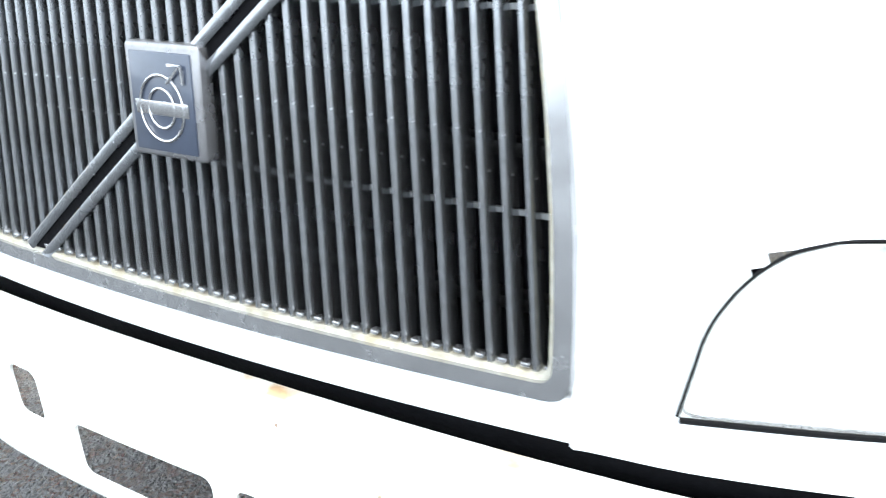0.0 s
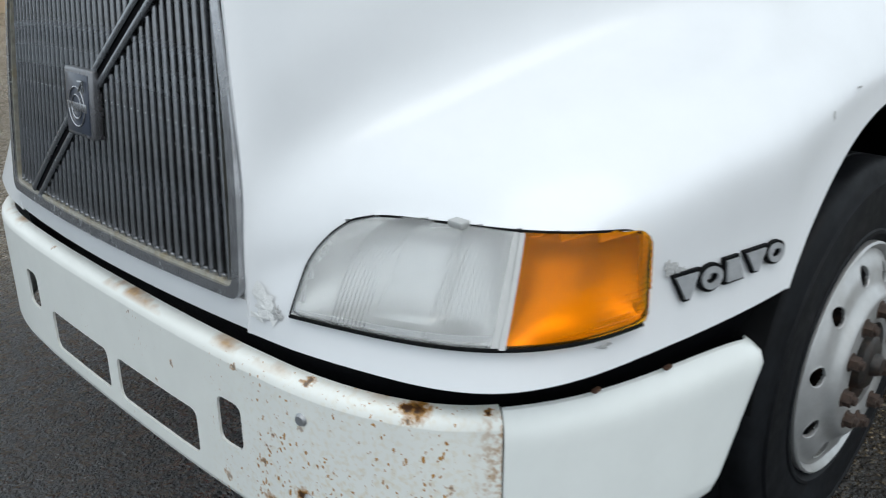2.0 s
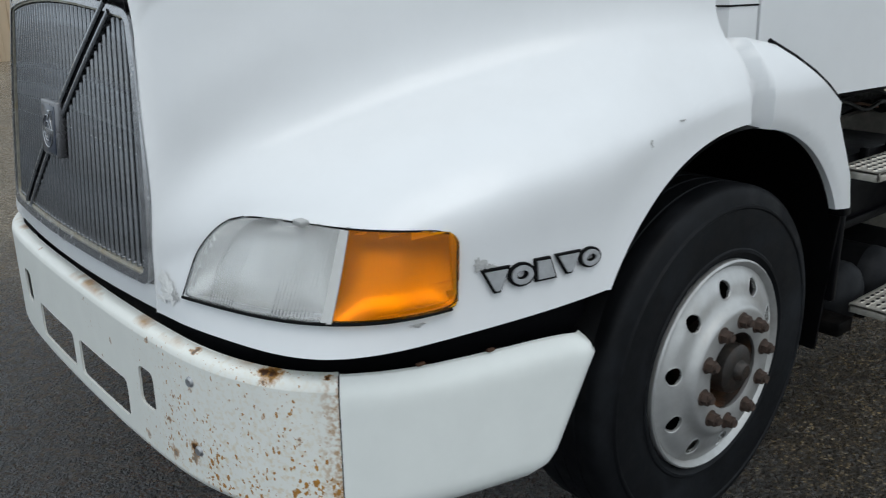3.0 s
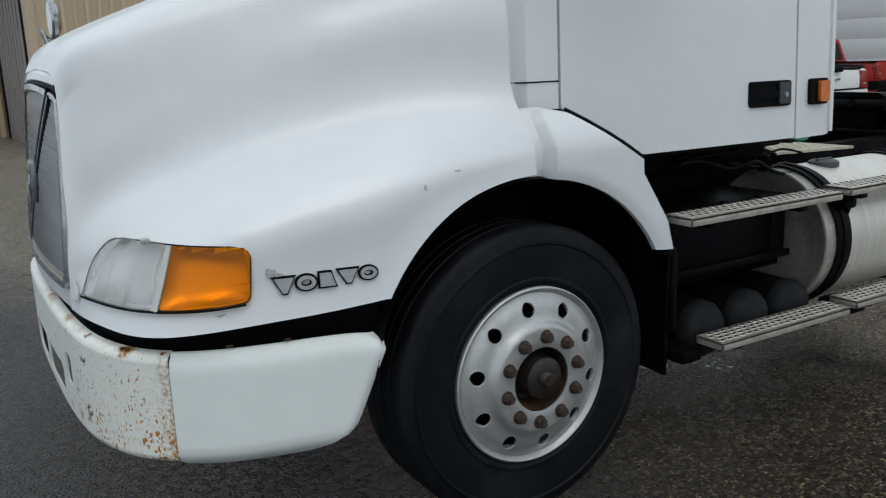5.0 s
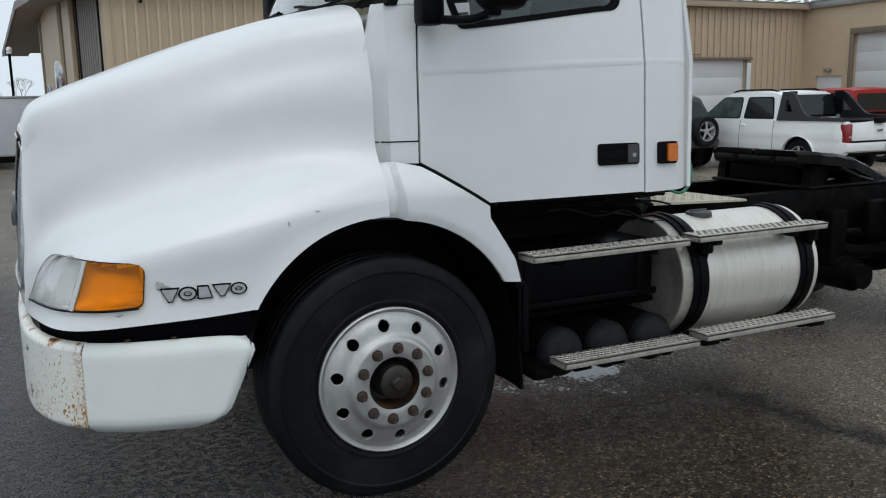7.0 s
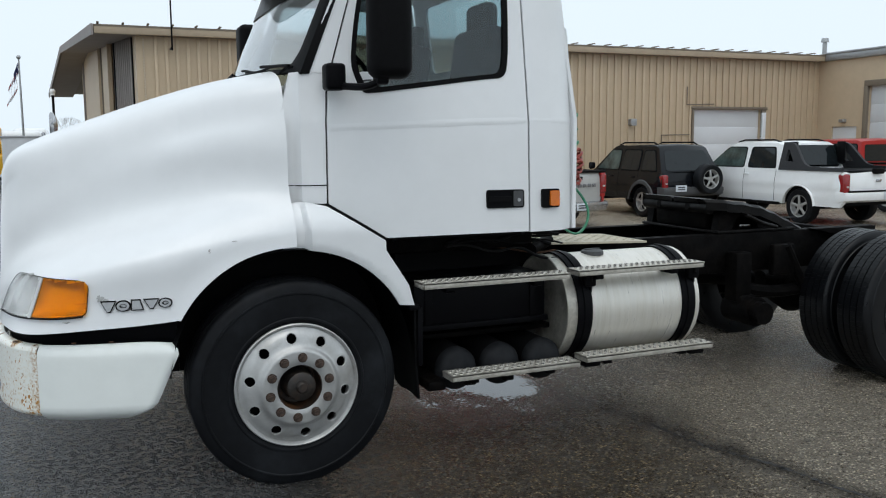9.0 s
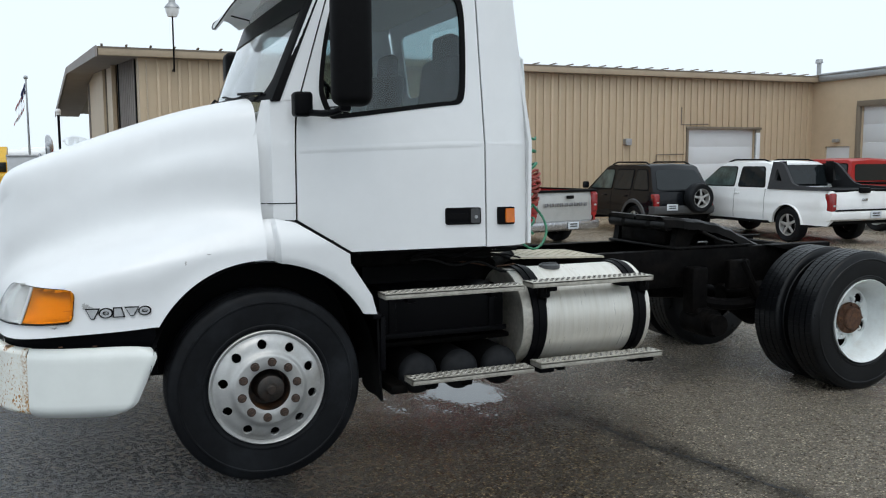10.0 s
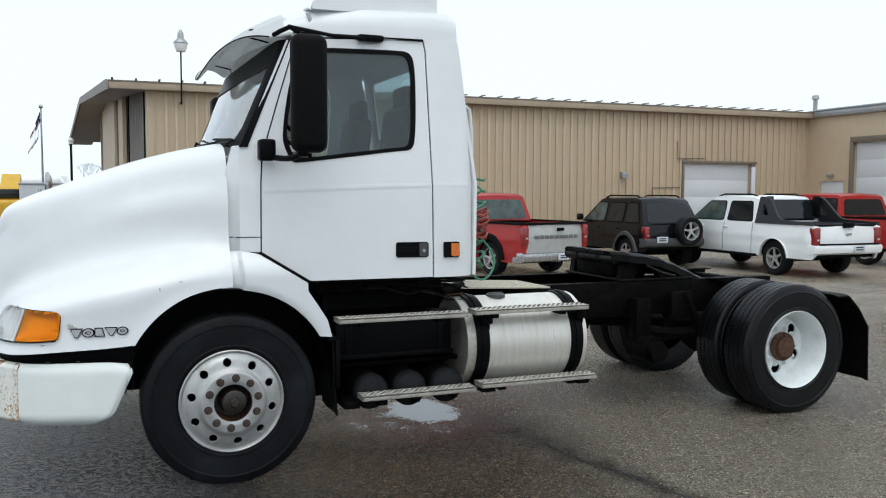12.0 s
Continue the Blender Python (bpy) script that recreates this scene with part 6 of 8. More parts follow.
def build_mirror():
    bm = bmesh.new()
    box(bm, (0.405, -0.13, 2.245), (0.205, 0.13, 0.66), 0.055, seg=5)
    mirror = part("mirror", bm, M_SEAL, truck, "tall black door mirror housing")
    bm = bmesh.new()
    box(bm, (0.205, 0.085, 1.935), (0.095, 0.10, 0.125), 0.018, seg=3)
    part("mirror_bracket", bm, M_BLACK, mirror)
    bm = bmesh.new()
    sweep(bm, smooth_line([(0.23, 0.07, 1.895), (0.27, -0.02, 1.885), (0.34, -0.11, 1.895), (0.39, -0.13, 1.93)], 10), 0.017, 10)
    box(bm, (0.37, -0.12, 1.925), (0.06, 0.05, 0.07), 0.012)
    part("mirror_arm", bm, M_BLACK, mirror)
    bm = bmesh.new()
    sweep(bm, [(0.36, -0.12, 2.58), (0.30, -0.10, 2.615), (0.60, 0.10, 2.62), (0.80, 0.150, 2.625), (0.90, 0.168, 2.62)], 0.012, 8)
    box(bm, (0.86, 0.168, 2.632), (0.16, 0.05, 0.04), 0.012)
    sweep(bm, [(0.31, -0.10, 2.615), (0.27, -0.04, 2.60), (0.24, 0.02, 2.585)], 0.014, 8)
    part("mirror_stay", bm, M_BLACK, mirror)
    # far-side mirror seen past the windscreen
    bm2 = bmesh.new()
    box(bm2, (0.26, 2 * MID + 0.13, 2.20), (0.14, 0.20, 0.55), 0.045, seg=4)
    sweep(bm2, [(0.22, 2 * MID - 0.07, 1.92), (0.26, 2 * MID + 0.10, 1.93)], 0.016, 8)
    part("mirror", bm2, M_SEAL, truck, "black far-side mirror housing")
    # small chrome hood mirror on the far fender
    bm = bmesh.new()
    lathe(bm, [(0.0, -0.012), (0.078, -0.010), (0.090, 0.0), (0.085, 0.016), (0.05, 0.034), (0.0, 0.040)], (-1.06, 2.20, 1.745), 'x', 28)
    sweep(bm, smooth_line([(-1.05, 2.20, 1.70), (-1.09, 2.19, 1.66), (-1.11, 2.17, 1.70), (-1.08, 2.15, 1.58), (-1.00, 2.08, 1.30)], 16), 0.010, 8)
    part("hood_mirror", bm, M_CHROME, truck, "round chrome mirror on a stalk on the far fender")


build_cab()
build_front()
build_roof()
build_interior()
build_mirror()


# ---- chassis ----
def build_chassis():
    for y in (0.77, 2 * MID - 0.77):
        bm = bmesh.new()
        s = 1 if y < MID else -1
        for z, h, d, o in ((0.855, 0.268, 0.010, 0.0), (0.985, 0.010, 0.085, 0.04), (0.725, 0.010, 0.085, 0.04)):
            box(bm, (1.79, y + s * o, z), (5.64, d, h), 0.002)
        part("frame_rail", bm, M_DEEPBLACK, truck, "black steel frame rail")
    for x in (0.9, 2.2, 3.3, 4.45):
        part("cross_member", box(bmesh.new(), (x, MID, 0.86), (0.08, 0.84, 0.20), 0.01), M_DEEPBLACK, truck)
    # engine and gearbox mass
    bm = bmesh.new()
    box(bm, (-0.35, MID, 0.95), (1.1, 0.72, 0.62), 0.06)
    box(bm, (0.65, MID, 0.86), (0.8, 0.56, 0.50), 0.08)
    box(bm, (1.25, MID, 0.82), (0.5, 0.42, 0.40), 0.08)
    part("engine", bm, M_DEEPBLACK, truck, "oily black engine and gearbox")
    bm = bmesh.new()
    rod(bm, (1.5, MID, 0.80), (3.8, MID, 0.58), 0.06, 14)
    part("drive_shaft", bm, M_DEEPBLACK, truck)
    # rear axle with differential
    bm = bmesh.new()
    lathe(bm, [(0.0, -0.75), (0.075, -0.75), (0.075, -0.26), (0.17, -0.16), (0.22, 0.0), (0.17, 0.16), (0.075, 0.26), (0.075, 0.75), (0.0, 0.75)], (REAR_X, MID, 0.50), 'y', 28)
    rod(bm, (REAR_X, MID, 0.52), (REAR_X - 0.35, MID, 0.56), 0.11, 16, 0.07)
    part("rear_axle", bm, M_DEEPBLACK, truck, "black drive axle with its differential")
    bm = bmesh.new()
    rod(bm, (0, 0.25, 0.42), (0, 2 * MID - 0.25, 0.42), 0.055, 12)
    part("front_axle", bm, M_FRAME, truck)
    for y in (0.70, 2 * MID - 0.70):
        bm = bmesh.new()
        # trailing arm, air bag, hanger and shock absorber
        rows = smooth_line([(3.25, y, 0.62), (3.55, y, 0.57), (REAR_X, y, 0.60), (4.45, y, 0.58), (4.62, y, 0.60)], 14)
        sweep(bm, rows, 0.045, 8)
        box(bm, (3.24, y, 0.70), (0.14, 0.12, 0.34), 0.02)
        box(bm, (3.27, y - 0.02, 0.52), (0.16, 0.14, 0.12), 0.04)
        lathe(bm, [(0.0, 0.62), (0.10, 0.62), (0.125, 0.66), (0.10, 0.70), (0.13, 0.745), (0.10, 0.79), (0.11, 0.82), (0.0, 0.82)], (4.50, y + (0.12 if y < MID else -0.12), 0), 'z', 20)
        rod(bm, (3.62, y - 0.04, 0.90), (3.86, y - 0.04, 0.50), 0.035, 10)
        box(bm, (3.60, y - 0.03, 0.80), (0.20, 0.06, 0.22), 0.02)
        part("suspension", bm, M_DEEPBLACK, truck, "grimy black air suspension")
    bm = bmesh.new()
    rod(bm, (3.28, 0.55, 0.47), (3.28, 0.80, 0.47), 0.10, 20)
    rod(bm, (3.28, 0.48, 0.47), (3.28, 0.56, 0.47), 0.075, 20)
    part("brake_chamber", bm, M_DEEPBLACK, truck)
    # fifth wheel: an arched plate forked towards the rear
    top = spline([2.90, 2.95, 3.11, 3.30, 3.50, 3.70, 3.90, 4.03], [1.170, 1.206, 1.224, 1.208, 1.160, 1.092, 1.012, 0.945])
    bm = bmesh.new()
    for s in (-1, 1):
        rows = []
        for k in range(31):
            x = 3.05 + 0.98 * k / 30
            lo = 0.004 + 0.22 * max(0.0, (x - 3.38) / 0.65) ** 0.8
            hi = 0.46 - 0.10 * max(0.0, (x - 3.45) / 0.58) - 0.10 * max(0.0, (3.15 - x) / 0.10)
            z = top(x) + 0.006 * math.sin(9 * k) * math.sin(2.3 * k)
            rows.append([(x, MID + s * lo, z - 0.01), (x, MID + s * (lo + 0.02), z), (x, MID + s * (hi - 0.03), z), (x, MID + s * hi, z - 0.02), (x, MID + s * hi, z - 0.075)])
        sheet(bm, rows)
    thicken(bm, 0.030)
    fifth = part("fifth_wheel", bm, M_FRAME, truck, "greasy black fifth wheel coupling plate")
    bm = bmesh.new()
    rod(bm, (3.09, MID - 0.36, 1.165), (3.09, MID + 0.36, 1.165), 0.040, 14)
    part("front_lip", bm, M_FRAME, fifth)
    for y in (MID - 0.40, MID + 0.33):
        bm = bmesh.new()
        plate(bm, [(3.12, 0.995), (3.24, 0.995), (3.29, 1.10), (3.44, 1.10), (3.50, 0.995), (3.68, 0.995), (3.62, 1.11), (3.42, 1.185), (3.22, 1.21), (3.15, 1.17)], lambda x, z, d, y=y: (x, y + d, z), (), 0.07)
        rod(bm, (3.36, y - 0.03, 1.145), (3.36, y + 0.10, 1.145), 0.05, 14)
        part("fifth_wheel_mount", bm, M_DEEPBLACK, fifth)
    for y in (MID - 0.16, MID + 0.16):
        bm = bmesh.new()
        sweep(bm, [(3.05, y, 1.17), (3.40, y, 1.13), (3.75, y * 1.02, 1.02), (3.86, y * 1.03, 0.995)], 0.026, 8)
        part("jaw_arm", bm, M_DEEPBLACK, fifth)
    bm = bmesh.new()
    sweep(bm, [(3.30, MID - 0.48, 1.12), (3.42, MID - 0.52, 1.06), (3.56, MID - 0.50, 1.03)], 0.012, 8)
    part("release_handle", bm, M_FRAME, fifth)
    bm = bmesh.new()
    box(bm, (3.45, MID, 1.003), (0.70, 0.86, 0.02), 0.005)
    part("slide_plate", bm, M_FRAME, fifth)
    bm = bmesh.new()
    box(bm, (3.28, MID, 1.09), (0.34, 0.56, 0.16), 0.03)
    for y in (MID - 0.2, MID + 0.2):
        rod(bm, (3.12, y, 1.06), (3.60, y, 1.05), 0.03, 10)
    part("lock_housing", bm, M_DEEPBLACK, fifth, "greasy lock housing under the plate")
    # ramps behind the coupling
    for y in (0.77, 2 * MID - 0.77):
        bm = bmesh.new()
        plate(bm, [(4.12, 0.995), (4.47, 0.90), (4.47, 0.86), (4.10, 0.96), (3.95, 0.995)], lambda x, z, d, y=y: (x, y - 0.05 + d, z), (), 0.10)
        part("ramp", bm, M_DEEPBLACK, truck)
    # rear mud guards
    for s in (1, -1):
        bm = bmesh.new()
        yy = lambda y: y if s > 0 else 2 * MID - y
        prof = [(4.62, 0.905), (4.74, 0.905), (4.85, 0.80), (4.955, 0.65), (4.97, 0.215)]
        rows = []
        for x, z in prof:
            rows.append([(x, yy(0.05), z - 0.01), (x, yy(0.10), z), (x, yy(0.60), z), (x, yy(0.64), z - 0.01)])
        sheet(bm, rows)
        thicken(bm, 0.012)
        box(bm, (4.89, yy(0.62), 0.55), (0.16, 0.012, 0.62))
        box(bm, (4.72, yy(0.70), 0.84), (0.05, 0.20, 0.05), 0.01)
        part("rear_mud_flap", bm, M_SEAL, truck, "black rubber rear mud flap")
    bm = bmesh.new()
    box(bm, (4.50, MID, 0.86), (0.06, 1.0, 0.16), 0.01)
    part("rear_cross_member", bm, M_FRAME, truck)
    # coiled air lines behind the cab
    for (x, y, z0, z1, turns, r, m, lab) in ((1.722, 0.50, 1.18, 1.80, 7, 0.058, M_HOSEG, "green coiled air line"), (1.715, 0.42, 1.38, 1.58, 9, 0.052, M_HOSER, "red coiled air line")):
        bm = bmesh.new()
        n = turns * 16
        sweep(bm, [(x + r * math.cos(k * math.tau / 16) * (1 + 0.15 * math.sin(k * 0.11)), y + r * math.sin(k * math.tau / 16) + 0.02 * math.sin(k * 0.05), z0 + (z1 - z0) * k / n + 0.012 * math.sin(k * 0.9)) for k in range(n)], 0.0085, 6)
        part("air_line", bm, m, truck, lab)
    bm = bmesh.new()
    sweep(bm, smooth_line([(1.62, 0.48, 1.20), (1.72, 0.36, 1.10), (1.82, 0.40, 1.20), (1.74, 0.50, 1.40)], 18), 0.008, 6)
    part("air_line", bm, M_HOSEG, truck)


build_chassis()


# ---- fuel tank, steps, battery box ----
TANK_Y, TANK_Z, TANK_R = 0.335, 0.700, 0.295


def tread_mesh(length, depth=0.125):
    """An aluminium step plank with raised, pierced studs."""
    bm = bmesh.new()
    box(bm, (length / 2, depth / 2, -0.004), (length, depth, 0.008))
    box(bm, (length / 2, 0.004, -0.015), (length, 0.008, 0.030), 0.002)
    box(bm, (length / 2, depth - 0.004, -0.015), (length, 0.008, 0.030), 0.002)
    for e in (0.004, length - 0.004):
        box(bm, (e, depth / 2, -0.015), (0.008, depth, 0.030), 0.002)
    return finish(bm, "step_plank", M_TREAD, 30)


def stud_mesh(length, depth=0.125):
    bm = bmesh.new()
    rows = 4
    n = int(length / 0.036)
    for j in range(rows):
        for i in range(n):
            x = 0.024 + i * 0.036 + (0.018 if j % 2 else 0)
            if x > length - 0.015:
                continue
            y = 0.024 + j * (depth - 0.048) / (rows - 1)
            m = Matrix.Translation((x, y, 0.002)) @ Matrix.Diagonal((1.5, 0.8, 1, 1))
            bmesh.ops.create_cone(bm, cap_ends=False, segments=8, radius1=0.0095, radius2=0.0055, depth=0.006, matrix=m)
    return finish(bm, "stud", M_TREAD, 30)


def stud_hole_mesh(length, depth=0.125):
    bm = bmesh.new()
    n = int(length / 0.036)
    for j in range(4):
        for i in range(n):
            x = 0.024 + i * 0.036 + (0.018 if j % 2 else 0)
            if x > length - 0.015:
                continue
            m = Matrix.Translation((x, 0.024 + j * (depth - 0.048) / 3, 0.0035)) @ Matrix.Diagonal((1.5, 0.8, 1, 1))
            bmesh.ops.create_cone(bm, cap_ends=True, segments=8, radius1=0.0066, radius2=0.0066, depth=0.003, matrix=m)
    return finish(bm, "stud_hole", M_FRAME, 30)


def step(x, y, z, length, tilt=0.0):
    ob = piece("step", tread_mesh(length), truck, pose(x, y, z, 0, tilt, 0))
    tagged(ob, "dull aluminium step plank with raised studs")
    st = piece("stud", stud_mesh(length), ob)
    tagged(st, kind="stuff")
    tagged(piece("stud_hole", stud_hole_mesh(length), ob), kind="stuff")
    for f in (0.2, 0.8):
        part("bracket", box(bmesh.new(), (length * f, 0.13, -0.05), (0.05, 0.16, 0.03), 0.006), M_BLACK, ob)


step(0.597, -0.045, 0.944, 0.835)
step(1.482, -0.045, 0.952, 0.828)
step(0.733, -0.080, 0.474, 0.745)
step(1.516, -0.080, 0.489, 0.846)


def build_tank():
    bm = bmesh.new()
    x0, x1, R = 1.472, 2.346, TANK_R
    lathe(bm, [(R - 0.004, x0 + 0.07), (R, x0 + 0.07), (R, x1 - 0.04), (R + 0.003, x1 - 0.016), (R + 0.004, x1 + 0.004), (R - 0.006, x1 + 0.006), (R - 0.03, x1 - 0.004), (0.0, x1 + 0.010)],
          (0, TANK_Y, TANK_Z), 'x', 96)
    tank = part("fuel_tank", bm, M_TANK, truck, "brushed aluminium cylindrical fuel tank", 40)
    bm = bmesh.new()
    lathe(bm, [(0.0, x0 + 0.060), (R * 0.5, x0 + 0.052), (R * 0.8, x0 + 0.036), (R - 0.03, x0 + 0.016), (R - 0.012, x0 + 0.014), (R - 0.006, x0 - 0.004), (R + 0.002, x0 - 0.002), (R + 0.001, x0 + 0.016), (R - 0.002, x0 + 0.024), (R - 0.002, x0 + 0.072)], (0, TANK_Y, TANK_Z), 'x', 72)
    part("end_cap", bm, M_TREAD, tank, "dull yellowed dished tank end", 50)
    for x in (1.578, 2.274):
        bm = bmesh.new()
        lathe(bm, [(R + 0.002, x - 0.046), (R + 0.010, x - 0.044), (R + 0.012, x), (R + 0.010, x + 0.044), (R + 0.002, x + 0.046)], (0, TANK_Y, TANK_Z), 'x', 72)
        lathe(bm, [(R + 0.012, x - 0.012), (R + 0.018, x - 0.010), (R + 0.018, x + 0.010), (R + 0.012, x + 0.012)], (0, TANK_Y, TANK_Z), 'x', 72)
        part("strap", bm, M_BLACK, tank, "black tank strap")
        bm = bmesh.new()
        box(bm, (x + 0.03, 0.055, 0.885), (0.07, 0.05, 0.08), 0.012)
        rod(bm, (x + 0.05, 0.075, 0.80), (x + 0.02, 0.02, 0.915), 0.011, 8)
        part("step_bracket", bm, M_BLACK, tank)
        part("step_bracket", box(bmesh.new(), (x, 0.03, 0.445), (0.10, 0.16, 0.045), 0.01), M_BLACK, tank)
    bm = bmesh.new()
    lathe(bm, [(0.0, 1.012), (0.052, 1.010), (0.064, 1.004), (0.066, 0.985), (0.054, 0.978), (0.054, 0.955)], (1.785, 0.30, 0), 'z', 28)
    box(bm, (1.785, 0.30, 1.013), (0.10, 0.016, 0.010), 0.003)
    part("filler_cap", bm, M_CLADGREY, tank, "dark ribbed filler cap")


build_tank()


def build_boxes():
    # ribbed battery box
    bm = bmesh.new()
    box(bm, (1.03, 0.38, 0.78), (0.78, 0.36, 0.27), 0.015)
    battery = part("battery_box", bm, M_BLACK, truck, "black ribbed battery box")
    for x in (0.72, 1.34):
        bm = bmesh.new()
        box(bm, (x, 0.198, 0.78), (0.045, 0.012, 0.26), 0.005)
        part("rib", bm, M_BLACK, battery)
    for x in (0.80, 1.02, 1.22):
        bm = bmesh.new()
        box(bm, (x, 0.188, 0.905), (0.03, 0.025, 0.05), 0.006)
        part("latch", bm, M_BLACK, battery)
    bm = bmesh.new()
    box(bm, (1.03, 0.192, 0.665), (0.80, 0.018, 0.03), 0.004)
    part("ledge", bm, M_BLACK, battery)
    # three air tanks lying crosswise with domed ends
    for x in (0.845, 1.100, 1.355):
        bm = bmesh.new()
        lathe(bm, [(0.0, 0.075), (0.04, 0.079), (0.075, 0.093), (0.102, 0.118), (0.110, 0.145), (0.110, 0.70), (0.0, 0.74)], (x, 0, 0.455), 'y', 36)
        tank_ = part("air_tank", bm, M_SEAL, truck, "black air tank with a domed end painted paler as if lit")
        # the end is a paler black: light from the sky put into its colour
        bm = bmesh.new()
        lathe(bm, [(0.0, 0.066), (0.035, 0.068), (0.072, 0.078), (0.098, 0.096), (0.112, 0.122), (0.113, 0.150), (0.108, 0.152)], (x, 0, 0.455), 'y', 36)
        part("domed_end", bm, M_LITBLACK, tank_, "domed end with the sky's light in its colour")
    bm = bmesh.new()
    box(bm, (1.08, 0.46, 0.592), (0.86, 0.32, 0.03), 0.008)
    box(bm, (0.70, 0.18, 0.40), (0.10, 0.30, 0.05), 0.01)
    for x in (0.90, 1.12):
        box(bm, (x, 0.10, 0.395), (0.06, 0.10, 0.04), 0.008)
    part("carrier", bm, M_DEEPBLACK, truck)
    # black sheets added to shut out daylight behind the air tanks
    bm = bmesh.new()
    box(bm, (1.02, 0.60, 0.74), (0.90, 0.02, 0.80))
    box(bm, (0.62, 0.50, 0.74), (0.02, 0.22, 0.70))
    part("splash_panel", bm, M_SEAL, truck, "black sheet added behind the air tanks to fill the gap dark")
    # pipes, wiring and brackets under the door
    bm = bmesh.new()
    box(bm, (0.92, 0.45, 1.10), (0.95, 0.30, 0.10), 0.02)
    rod(bm, (1.38, 0.30, 1.03), (1.62, 0.52, 1.05), 0.035, 12)
    part("cab_mount", bm, M_DEEPBLACK, truck)
    rnd = random.Random(5)
    for k in range(7):
        bm = bmesh.new()
        z = 1.06 + 0.01 * k
        pts = [(0.85 + 0.14 * i, 0.22 + 0.03 * k + 0.02 * rnd.random(), z + 0.05 * rnd.random() - 0.02 * i * (k % 2)) for i in range(6)]
        sweep(bm, smooth_line(pts, 24), 0.005 + 0.003 * (k % 3), 6)
        part("cable", bm, (M_SEAL, M_FRAME, M_SEAL, M_RUST, M_SEAL, M_SEAL, M_RUST)[k], truck)
    # deck plate over the frame behind the cab
    bm = bmesh.new()
    plate(bm, [(1.46, 0.44), (2.33, 0.52), (2.30, 0.98), (1.62, 0.98)], lambda x, y, d: (x, y, 1.050 - 0.045 * (x - 1.46) - d), (), 0.012)
    deck = part("deck_plate", bm, M_DECK, truck, "dull aluminium tread plate over the frame")
    bm = bmesh.new()
    for i in range(22):
        for j in range(11):
            x, y = 1.56 + i * 0.034, 0.55 + j * 0.038
            m = Matrix.Translation((x, y, 1.051 - 0.045 * (x - 1.46))) @ Euler((0, 0, radians(45 if (i + j) % 2 else -45))).to_matrix().to_4x4() @ Matrix.Diagonal((2.2, 0.6, 1, 1))
            bmesh.ops.create_cone(bm, cap_ends=True, segments=6, radius1=0.008, radius2=0.005, depth=0.004, matrix=m)
    tagged(part("tread_bar", bm, M_DECK, deck), kind="stuff")


build_boxes()


# ---- building ----
BASE = -0.20
WALL_Y, CORNER_X, EAVE = 20.4, 0.40, 4.55


